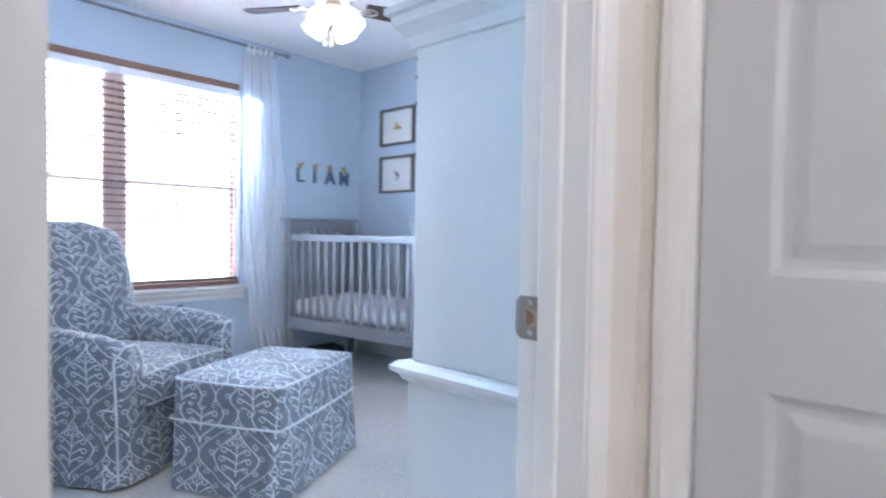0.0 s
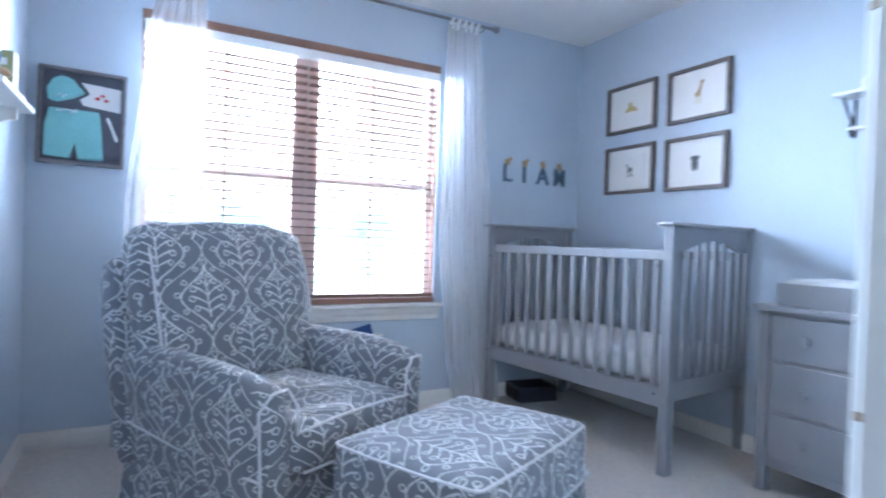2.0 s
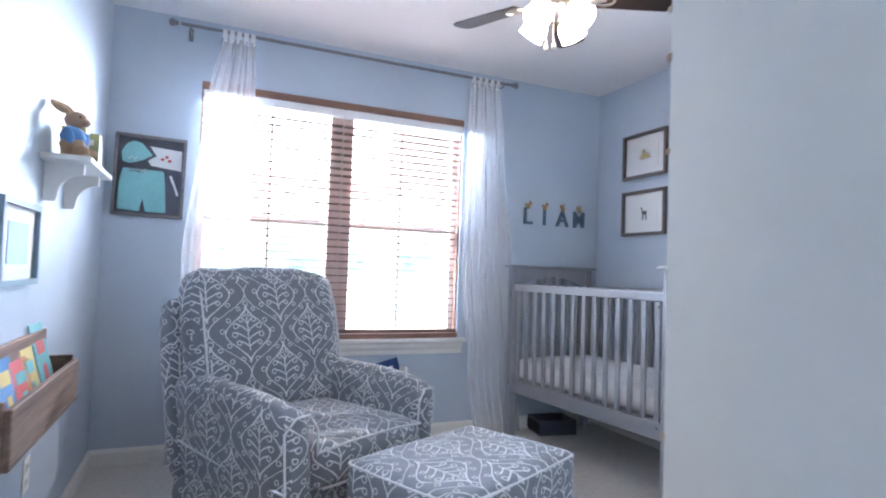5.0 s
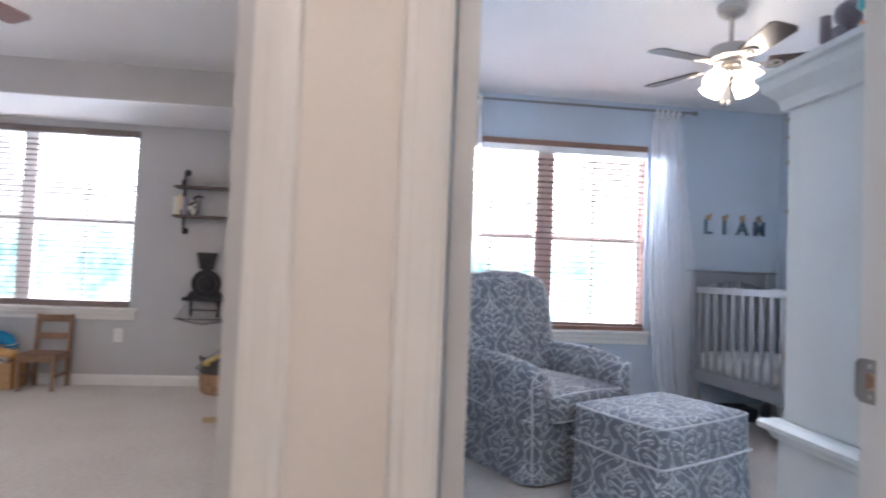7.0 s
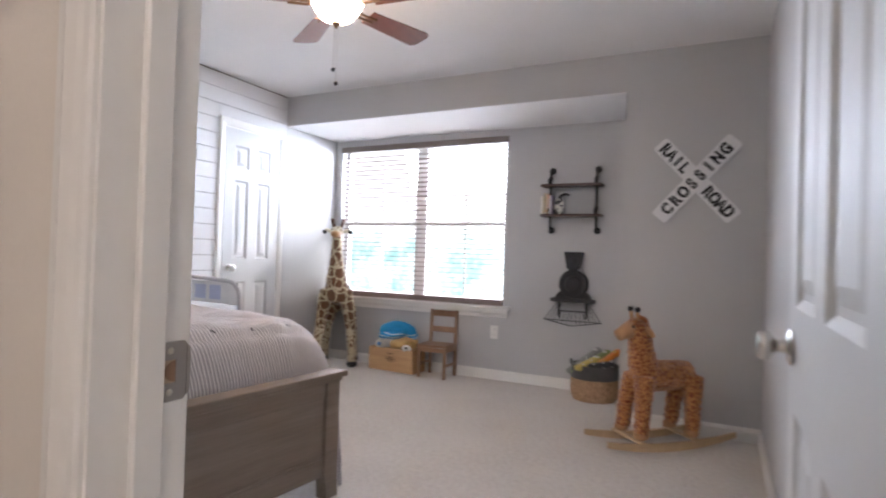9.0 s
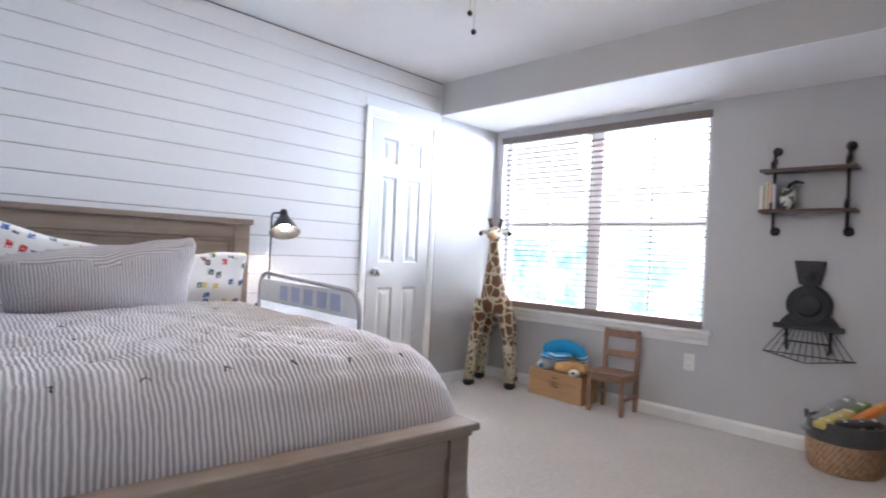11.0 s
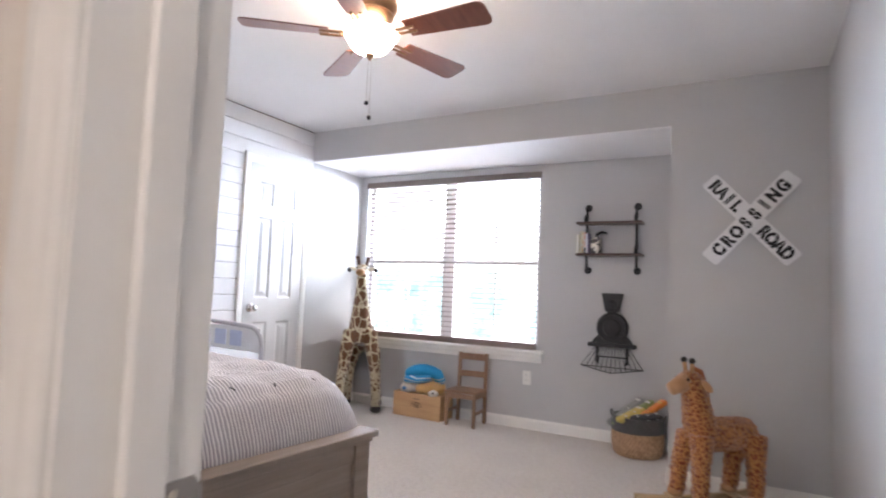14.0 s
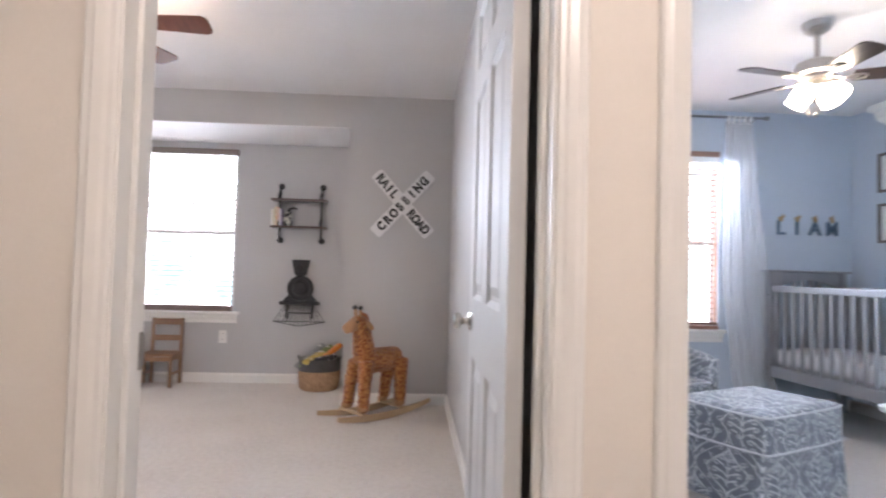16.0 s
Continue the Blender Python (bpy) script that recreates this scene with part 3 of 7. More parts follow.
# ---------------------------------------------------------------- shapes for furniture
def soft_box(bm, x0, y0, z0, x1, y1, z1, r=0.04, puff=0.0, n=7, m=None, faces="xyz", wob=0.0, seed=0):
    """A cushion: a box with round edges of radius r whose faces swell by puff."""
    c = Vector(((x0 + x1) / 2, (y0 + y1) / 2, (z0 + z1) / 2))
    h = Vector(((x1 - x0) / 2, (y1 - y0) / 2, (z1 - z0) / 2))
    made = {}
    ts = [-1, -0.93, -0.8] + [-0.6 + 1.2 * k / (n - 1) for k in range(n)] + [0.8, 0.93, 1]

    def vert(u):
        key = tuple(round(a, 4) for a in u)
        if key in made:
            return made[key]
        p = Vector((u[0] * h.x, u[1] * h.y, u[2] * h.z))
        q = Vector([max(-(h[i] - r), min(h[i] - r, p[i])) for i in range(3)])
        d = p - q
        if d.length > 1e-9:
            p = q + d.normalized() * min(r, d.length) if sum(abs(a) > 1e-6 for a in d) > 1 else p
        sw = Vector((0, 0, 0))
        for i, ax in enumerate("xyz"):
            if ax in faces and abs(abs(u[i]) - 1) < 1e-6:
                a, b = u[(i + 1) % 3], u[(i + 2) % 3]
                sw[i] += math.copysign(puff * (1 - a * a) * (1 - b * b), u[i])
        p = p + sw + c
        if wob:
            p += noise.noise_vector(p * 7 + Vector((seed, 0, 0))) * wob
        made[key] = bm.verts.new((m or Matrix()) @ p)
        return made[key]

    for i in range(3):
        j, k = (i + 1) % 3, (i + 2) % 3
        for s in (-1, 1):
            for a0, a1 in zip(ts, ts[1:]):
                for b0, b1 in zip(ts, ts[1:]):
                    q = []
                    for a, b in ((a0, b0), (a1, b0), (a1, b1), (a0, b1)):
                        u = [0, 0, 0]
                        u[i], u[j], u[k] = s, a, b
                        q.append(vert(u))
                    if len(set(q)) == 4:
                        bm.faces.new(q if s > 0 else q[::-1])


def box_uv(o, scale=1.0, off=(0, 0)):
    """Flat texture coordinates in metres, by each face's main direction."""
    me = o.data
    uv = me.uv_layers.new(name="cloth")
    for p in me.polygons:
        n = p.normal
        ax = max(range(3), key=lambda i: abs(n[i]) * (1.15 if i == 2 else 1))
        for li in p.loop_indices:
            v = me.vertices[me.loops[li].vertex_index].co
            a, b = ((v.y, v.z), (v.x, v.z), (v.y, v.x))[ax]
            uv.data[li].uv = (a * scale + off[0], b * scale + off[1])
    return o


def scroll_fabric():
    """Grey slipcover cloth with an embroidered ogee lattice of white scrolls."""
    mt, n = material("scroll_fabric", (0.2, 0.21, 0.23), 0.85)
    L, H, W = 0.245, 0.262, 0.0027
    uv = n.xyz(n.scaled(n.coord("UV"), (0.74, 0.80, 1)))
    wob = n.noise(n.coord("UV"), 14, 2)
    x = n.m("ADD", uv[0], n.m("MULTIPLY", n.m("SUBTRACT", wob, 0.5), 0.010))
    y = uv[1]
    half = L / 2

    def fold(v, size):
        return n.m("ABSOLUTE", n.m("SUBTRACT", n.m("FLOORED_MODULO", n.m("ADD", v, size / 2), size), size / 2))

    def signed(v, size):
        return n.m("SUBTRACT", n.m("FLOORED_MODULO", n.m("ADD", v, size / 2), size), size / 2)

    xf = fold(x, L)
    edge = n.m("MULTIPLY", n.m("ADD", n.m("COSINE", n.m("MULTIPLY", y, 2 * math.pi / H)), 1.0), L / 4)
    inside = n.m("LESS_THAN", xf, edge)
    out = n.m("SUBTRACT", 1.0, inside)
    xl = n.m("ADD", n.m("MULTIPLY", inside, xf), n.m("MULTIPLY", out, n.m("SUBTRACT", half, xf)))
    ys, yo = signed(y, H), signed(n.m("ADD", y, H / 2), H)
    yl = n.m("ADD", n.m("MULTIPLY", inside, ys), n.m("MULTIPLY", out, yo))
    acc = n.m("LESS_THAN", n.m("ABSOLUTE", n.m("SUBTRACT", xf, edge)), W * 0.7)

    def add(v):
        nonlocal acc
        acc = n.m("MAXIMUM", acc, v)

    def loop(cx, cy, r, k=0.58):
        dx, dy = n.m("SUBTRACT", xl, cx), n.m("SUBTRACT", yl, cy)
        d = n.m("SQRT", n.m("ADD", n.m("MULTIPLY", dx, dx), n.m("MULTIPLY", dy, dy)))
        add(n.m("LESS_THAN", n.m("ABSOLUTE", n.m("SUBTRACT", d, r)), W * k))

    # the pointed onion round each sprig
    v = n.m("ABSOLUTE", n.m("MULTIPLY", n.m("ADD", yl, 0.004), 1 / 0.092))
    onion = n.m("MULTIPLY", n.m("ADD", n.m("COSINE", n.m("MULTIPLY", v, math.pi)), 1.0), 0.037)
    add(n.m("MULTIPLY", n.m("LESS_THAN", n.m("ABSOLUTE", n.m("SUBTRACT", xl, onion)), n.m("ADD", W * 0.8, n.m("MULTIPLY", v, W * 0.5))), n.m("LESS_THAN", v, 1.02)))
    # the sprig: a stem, arched arms, a curl at the end of each
    add(n.m("MULTIPLY", n.m("LESS_THAN", xl, W * 0.8), n.m("LESS_THAN", n.m("ABSOLUTE", n.m("ADD", yl, 0.004)), 0.056)))
    loop(0.010, 0.060, 0.0062)
    for y0, x1, rise, r in ((0.020, 0.021, 0.030, 0.0072), (-0.006, 0.038, 0.036, 0.0080), (-0.030, 0.043, 0.032, 0.0078), (-0.052, 0.034, 0.026, 0.0070)):
        cv = n.m("ADD", n.m("MULTIPLY", n.m("SQRT", n.m("MULTIPLY", xl, 1 / x1)), rise), y0)
        add(n.m("MULTIPLY", n.m("LESS_THAN", n.m("ABSOLUTE", n.m("SUBTRACT", yl, cv)), W * 0.9), n.m("LESS_THAN", xl, x1)))
        loop(x1 + 0.001, y0 + rise - r, r)
    # curls outside the onion, and at its tip
    for cx, cy, r in ((0.0, 0.097, 0.0080), (0.062, 0.040, 0.0066), (0.083, 0.006, 0.0070), (0.066, -0.040, 0.0064), (0.026, 0.078, 0.0060), (0.024, -0.086, 0.0062)):
        loop(cx, cy, r, 0.52)
    thread = n.noise(n.scaled(n.coord("UV"), (900, 260, 1)), 1.0, 2)
    blot = n.noise(n.coord("UV"), 9, 3)
    tone = n.m("ADD", n.m("MULTIPLY", thread, 0.6), n.m("MULTIPLY", blot, 0.4))
    ground = n.ramp(tone, [(0.3, (0.125, 0.142, 0.170)), (0.7, (0.200, 0.218, 0.250))])
    yarn = n.ramp(tone, [(0.3, (0.54, 0.57, 0.60)), (0.7, (0.74, 0.76, 0.78))])
    n.color(n.mix(acc, ground, yarn))
    n.bump(n.m("ADD", n.m("MULTIPLY", acc, 1.0), n.m("MULTIPLY", thread, 0.35)), 0.6, 0.003)
    n.b.inputs["Sheen Weight"].default_value = 0.25
    return mt


SCROLL = scroll_fabric()
PIPE = cloth("white_piping", (0.66, 0.68, 0.70))


def piping(pts, parent, r=0.0045, closed=False, name="piping"):
    bm = bmesh.new()
    tube(bm, pts, r, 6, closed)
    return part(name, bm, PIPE, parent, "white corded piping", smooth="all")


def skirt(bm, x0, y0, x1, y1, z0, z1, flare=0.02, pleat=0.03):
    """A fitted skirt with an inverted pleat at each corner and a loosely waving hem."""
    loop = []
    per = [((x0, y0), (x1, y0)), ((x1, y0), (x1, y1)), ((x1, y1), (x0, y1)), ((x0, y1), (x0, y0))]
    for (ax, ay), (bx, by) in per:
        nx, ny = (by - ay), -(bx - ax)
        ln = math.hypot(nx, ny)
        nx, ny = nx / ln, ny / ln
        for k in range(16):
            t = k / 16
            px, py = ax + (bx - ax) * t, ay + (by - ay) * t
            dent = -pleat if k == 0 else (0.006 if k in (1, 15) else 0.0)
            loop.append((px, py, nx, ny, dent, t))
    rows = 7
    rings = []
    for j in range(rows + 1):
        f = j / rows
        z = z1 + (z0 - z1) * f
        ring = []
        for i, (px, py, nx, ny, dent, t) in enumerate(loop):
            wv = 0.008 * f * math.sin(i * 1.7) + 0.006 * f * noise.noise(Vector((px * 9, py * 9, 3.1)))
            o_ = flare * f + wv + dent * (0.25 + 0.75 * f)
            cx, cy = (nx, ny)
            if t == 0:
                pn = loop[i - 1]
                cx, cy = (nx + pn[2]) * 0.7, (ny + pn[3]) * 0.7
            ring.append(bm.verts.new((px + cx * o_, py + cy * o_, z)))
        rings.append(ring)
    k = len(loop)
    for a, b in zip(rings, rings[1:]):
        for i in range(k):
            bm.faces.new((a[i], a[(i + 1) % k], b[(i + 1) % k], b[i]))
    bm.faces.new(rings[0])


def sloped(bm, fn):
    for v in bm.verts:
        v.co = fn(v.co)


def armchair(m):
    e = thing("armchair", m, "armchair in grey slipcover with white scroll embroidery, by window", "armchair")
    hx, hy = 0.41, 0.385
    bm = bmesh.new()
    skirt(bm, -hx + 0.04, -hy + 0.01, hx - 0.04, hy - 0.01, 0.015, 0.325, 0.028, 0.035)
    box_uv(part("skirt", bm, SCROLL, e, smooth=True))
    bm = bmesh.new()
    soft_box(bm, -0.28, -0.282, 0.30, hx - 0.005, 0.282, 0.46, 0.045, 0.022, 6, wob=0.006)
    box_uv(part("seat_cushion", bm, SCROLL, e, smooth="all"), off=(0.02, 0.05))
    zt = 0.462
    piping([(hx - 0.01, -0.27, 0.44), (hx - 0.005, -0.12, 0.452), (hx - 0.005, 0.12, 0.452), (hx - 0.01, 0.27, 0.44), (0.2, 0.276, 0.45), (-0.2, 0.276, 0.45)], e)
    piping([(hx - 0.006, -0.25, 0.315), (hx + 0.004, 0.0, 0.312), (hx - 0.006, 0.25, 0.315)], e)
    for s in (-1, 1):
        bm = bmesh.new()
        soft_box(bm, -0.36, min(s * 0.255, s * (hy + 0.005)), 0.22, hx - 0.03, max(s * 0.255, s * (hy + 0.005)), 0.615, 0.055, 0.012, 6, wob=0.006, seed=s)

        def lift(p, s=s):
            f = (p.z - 0.22) / 0.4
            drop = -0.035 * max(0, (p.x - 0.05) / 0.33) ** 2 * f
            out = s * 0.028 * f * f
            return Vector((p.x, p.y + out, p.z + drop + 0.035 * max(0, -p.x) * f))
        sloped(bm, lift)
        box_uv(part("arm", bm, SCROLL, e, smooth="all"), off=(0.09 * s, 0.02))
        yy = s * (hy + 0.018)
        front = [(hx - 0.022, s * 0.258, 0.33), (hx - 0.020, s * 0.270, 0.52), (hx - 0.022, s * 0.305, 0.574), (hx - 0.022, s * 0.36, 0.572), (hx - 0.042, yy - s * 0.010, 0.52), (hx - 0.044, yy - s * 0.024, 0.33), (hx - 0.02, yy - s * 0.01, 0.04)]
        piping(front, e)
        piping([(hx - 0.03, yy - s * 0.012, 0.325), (0.0, yy - s * 0.004, 0.34), (-0.36, yy - s * 0.004, 0.37)], e)
    # back shell and loose back cushion
    lean = Matrix.Translation((-0.30, 0, 0.30)) @ Euler((0, radians(-13), 0)).to_matrix().to_4x4()
    bm = bmesh.new()
    soft_box(bm, -0.10, -0.41, -0.10, 0.035, 0.41, 0.645, 0.06, 0.012, 7, lean, wob=0.004)
    box_uv(part("back_shell", bm, SCROLL, e, smooth="all"), off=(0.05, 0.0))
    bm = bmesh.new()
    soft_box(bm, 0.03, -0.368, 0.10, 0.19, 0.368, 0.730, 0.07, 0.03, 8, lean, wob=0.010, seed=5)

    def slump(p):
        f = max(0.0, (p.z - 0.45) / 0.6)
        return Vector((p.x - 0.02 * f, p.y * (1.0 + 0.03 * f), p.z))
    sloped(bm, slump)
    box_uv(part("back_cushion", bm, SCROLL, e, smooth="all"), off=(0.0, 0.03))
    for s in (-1, 1):
        piping([lean @ Vector(p) for p in ((0.172, s * 0.340, 0.14), (0.180, s * 0.348, 0.35), (0.178, s * 0.350, 0.55), (0.156, s * 0.345, 0.69), (0.12, s * 0.325, 0.728))], e)
    piping([lean @ Vector(p) for p in ((0.14, -0.29, 0.727), (0.12, -0.1, 0.755), (0.12, 0.1, 0.755), (0.14, 0.29, 0.727))], e)
    return e


def ottoman(m):
    e = thing("ottoman", m, "ottoman in grey scroll-patterned slipcover, on carpet before armchair", "ottoman")
    hx, hy = 0.245, 0.328
    bm = bmesh.new()
    soft_box(bm, -hx, -hy, 0.33, hx, hy, 0.455, 0.03, 0.012, 7, wob=0.003)
    box_uv(part("cushion_top", bm, SCROLL, e, smooth="all"), off=(0.03, 0.1))
    bm = bmesh.new()
    skirt(bm, -hx + 0.003, -hy + 0.003, hx - 0.003, hy - 0.003, 0.012, 0.40, 0.03, 0.028)
    box_uv(part("skirt", bm, SCROLL, e, smooth=True), off=(0.1, 0.0))
    for z, g in ((0.443, -0.004), (0.285, 0.012)):
        a, b = hx + g, hy + g
        c = 0.02
        pts = []
        for sx, sy in ((1, -1), (1, 1), (-1, 1), (-1, -1)):
            p = [(sx * a, sy * (b - c)), (sx * (a - 0.006), sy * (b - 0.006)), (sx * (a - c), sy * b)]
            if sx * sy < 0:
                p = p[::-1]
            pts += [(q[0], q[1], z) for q in p]
            nx_, ny_ = {(1, -1): (1, 0), (1, 1): (0, 1), (-1, 1): (-1, 0), (-1, -1): (0, -1)}[(sx, sy)]
            if nx_:
                pts += [(sx * (a + 0.002), y_, z - 0.004) for y_ in (-b * 0.4 * nx_, b * 0.4 * nx_)]
            else:
                pts += [(x_, sy * (b + 0.002), z - 0.004) for x_ in (b * 0.3 * ny_, -b * 0.3 * ny_)]
        piping(pts, e, closed=True)
    return e


armchair(pose(-2.97, 1.366, 0, 0, 0, 29))
ottoman(pose(-2.285, 1.785, 0, 0, 0, 26))


# ---------------------------------------------------------------- crib
SHEET = cloth("white_sheet", (0.72, 0.73, 0.74))
DUST = cloth("dark_blue_box_board", (0.03, 0.04, 0.07), 0.6)


def crib(m):
    """Origin at the near-left post's foot; x along the front, y to the wall."""
    e = thing("crib", m, "grey painted wooden crib with slatted sides, on carpet in corner", "crib")
    Lx, Dy = 1.265, 0.715
    hp, t = 1.12, 0.052
    ends = {0: 1.12, 1: 1.12}
    for i, x in ((0, 0.0), (1, Lx - 0.04)):
        for y in (0.0, Dy - t):
            part("post", boxed(x - 0.004, y, 0.0, x + 0.044, y + t, hp, bevel=0.004), CRIBM, e)
        part("top_cap", boxed(x - 0.022, -0.03, hp, x + 0.062, Dy + 0.03, hp + 0.018, bevel=0.006, seg=2), CRIBM, e)
        bm = bmesh.new()
        y0, y1 = t, Dy - t
        pts = [(y0, hp), (y1, hp), (y1, 1.005)]
        pts += [(y1 - 0.06 - (y1 - y0 - 0.12) * k / 14, 1.012 + 0.05 * math.sin(math.pi * k / 14)) for k in range(15)]
        pts += [(y0, 1.005)]
        prism(bm, pts, x + 0.006, x + 0.034, 0)
        part("arched_rail", bm, CRIBM, e)
        part("end_rail", boxed(x + 0.006, t, 0.33, x + 0.034, Dy - t, 0.42, bevel=0.003), CRIBM, e)
        for k in range(8):
            y = y0 + (y1 - y0) * (k + 0.5) / 8
            part("end_slat", boxed(x + 0.013, y - 0.017, 0.42, x + 0.027, y + 0.017, 1.06 if 1 < k < 6 else 1.006), CRIBM, e)
    for y in (0.012, Dy - 0.040):
        part("side_rail", boxed(0.044, y, 0.965, Lx - 0.044, y + 0.028, 1.012, bevel=0.007, seg=2), CRIBM, e)
        part("side_rail", boxed(0.044, y, 0.30, Lx - 0.044, y + 0.028, 0.385, bevel=0.003), CRIBM, e)
        for k in range(14):
            x = 0.044 + (Lx - 0.088) * (k + 0.5) / 14
            part("side_slat", boxed(x - 0.014, y + 0.006, 0.385, x + 0.014, y + 0.022, 0.965, bevel=0.002), CRIBM, e)
    for x in (0.045, Lx - 0.045):
        for z in (0.36, 0.94):
            bm = bmesh.new()
            lathe(bm, [(0.006, 0), (0.005, 0.002)], 8, Matrix.Translation((x - 0.02, -0.0005, z)) @ Euler((radians(90), 0, 0)).to_matrix().to_4x4())
            part("bolt", bm, BLACK, e)
    part("mattress_base", boxed(0.045, 0.045, 0.37, Lx - 0.045, Dy - 0.045, 0.39), CRIBM, e)
    return e


CRIB_M = pose(-3.815, 2.815, 0, 0, 0, 7.0)
crib(CRIB_M)
mt_ = thing("crib_mattress", CRIB_M @ pose(0.6325, 0.33, 0.39), "white fitted sheet on crib mattress, lying in grey crib", "mattress")
bm = bmesh.new()
soft_box(bm, -0.583, -0.282, 0.0, 0.583, 0.335, 0.135, 0.035, 0.006, 6, wob=0.004)
part("sheet", bm, SHEET, mt_, smooth="all")
bin_ = thing("storage_bin", pose(-3.84, 3.20, 0, 0, 0, -8) @ Matrix.Scale(0.80, 4), "low black and blue storage bin on carpet under crib", "storage bin")
bm = bmesh.new()
box(bm, -0.13, -0.17, 0, 0.13, 0.17, 0.012)
for q in ((-0.13, -0.17, -0.12, 0.17), (0.12, -0.17, 0.13, 0.17), (-0.12, -0.17, 0.12, -0.16), (-0.12, 0.16, 0.12, 0.17)):
    box(bm, q[0], q[1], 0.012, q[2], q[3], 0.12)
part("tray", bm, DUST, bin_)
for k in range(7):
    part("rib", boxed(-0.11 + 0.036 * k, -0.178, 0.02, -0.095 + 0.036 * k, -0.170, 0.10), BLACK, bin_)


# ---------------------------------------------------------------- curtains and rod
def sheer():
    mt = bpy.data.materials.new("sheer_curtain")
    mt.use_nodes = True
    t = mt.node_tree
    n = N(mt)
    t.nodes.remove(t.nodes["Principled BSDF"])
    out = t.nodes["Material Output"]
    tr, tl, df = t.nodes.new("ShaderNodeBsdfTransparent"), t.nodes.new("ShaderNodeBsdfTranslucent"), t.nodes.new("ShaderNodeBsdfDiffuse")
    tl.inputs[0].default_value = df.inputs[0].default_value = (0.93, 0.94, 0.95, 1)
    a, b = t.nodes.new("ShaderNodeMixShader"), t.nodes.new("ShaderNodeMixShader")
    a.inputs[0].default_value = 0.35
    t.links.new(df.outputs[0], a.inputs[1])
    t.links.new(tl.outputs[0], a.inputs[2])
    weave = n.noise(n.scaled(n.coord(), (300, 300, 300)), 1.0, 2)
    b.inputs[0].default_value = 0.6
    t.links.new(n.m("ADD", n.m("MULTIPLY", weave, 0.24), 0.32), b.inputs[0])
    t.links.new(tr.outputs[0], b.inputs[1])
    t.links.new(a.outputs[0], b.inputs[2])
    t.links.new(b.outputs[0], out.inputs[0])
    return mt


SHEER = sheer()
CREAMC = cloth("curtain_header", (0.78, 0.78, 0.76))
RODZ, RODX = 2.362, -3.85
RODM, _ = material("dark_brushed_steel", (0.26, 0.26, 0.28), 0.35, 1.0)


def curtain(rows, folds, seed):
    """rows: (z, y0, y1, depth) from the top down."""
    y0, y1 = rows[0][1], rows[0][2]
    e = thing("curtain", pose(RODX, (y0 + y1) / 2, 0), "sheer white tab-top curtain hanging from rod beside window", "curtain", "curtains")
    yc = (y0 + y1) / 2
    nz, nu = 40, folds * 10
    bm = bmesh.new()
    grid = []
    for j in range(nz + 1):
        z = rows[0][0] + (rows[-1][0] - rows[0][0]) * j / nz
        for r0, r1 in zip(rows, rows[1:]):
            if r1[0] <= z <= r0[0]:
                f = (r0[0] - z) / max(1e-6, r0[0] - r1[0])
                f = f * f * (3 - 2 * f)
                a, b, d = [r0[i] + (r1[i] - r0[i]) * f for i in (1, 2, 3)]
        line = []
        for i in range(nu + 1):
            u = i / nu
            ph = folds * 2 * math.pi * u + 0.5 * math.sin(z * 1.3 + seed)
            amp = d * (0.75 + 0.5 * noise.noise(Vector((u * 4, z * 0.6, seed))))
            line.append(bm.verts.new((amp * math.sin(ph) + 0.010 * noise.noise(Vector((u * 9, z * 1.4, seed + 4))), a + (b - a) * u + 0.3 * amp * math.sin(ph * 0.5 + seed) * min(1, 4 * u * (1 - u)) - yc, z)))
        grid.append(line)
    for r0, r1 in zip(grid, grid[1:]):
        for i in range(nu):
            bm.faces.new((r0[i], r0[i + 1], r1[i + 1], r1[i]))
    o = part("panel", bm, SHEER, e, "sheer white curtain cloth", smooth="all")
    for k in range(5):
        y = y0 + (y1 - y0) * (k + 0.5) / 5 - yc
        bm = bmesh.new()
        ring = [(0.013 * math.cos(a), 0, 0.013 * math.sin(a)) for a in [2 * math.pi * q / 12 for q in range(12)]]
        lo = [bm.verts.new((x, y - 0.012, RODZ + z)) for x, _, z in ring]
        hi = [bm.verts.new((x, y + 0.012, RODZ + z)) for x, _, z in ring]
        for q in range(12):
            bm.faces.new((lo[q], lo[(q + 1) % 12], hi[(q + 1) % 12], hi[q]))
        box(bm, -0.004, y - 0.012, RODZ - 0.055, 0.004, y + 0.012, RODZ - 0.011)
        part("tab", bm, CREAMC, e, "white fabric tab")
    return e


curtain([(2.325, 2.50, 2.725, 0.016), (1.9, 2.49, 2.77, 0.022), (1.1, 2.475, 2.845, 0.03), (0.4, 2.54, 2.90, 0.032), (0.015, 2.60, 2.945, 0.036)], 7, 1.0)
curtain([(2.325, 0.965, 1.15, 0.016), (1.9, 0.90, 1.16, 0.020), (1.1, 0.825, 1.165, 0.026), (0.4, 0.80, 1.17, 0.030), (0.015, 0.79, 1.18, 0.034)], 6, 2.6)
rod = thing("curtain_rod", pose(RODX, 1.78, RODZ), "thin brushed steel curtain rod mounted above window", "curtain rod")
bm = bmesh.new()
tube(bm, [(0, -1.02, 0), (0, 1.03, 0)], 0.0095, 10)
part("rod", bm, RODM, rod)
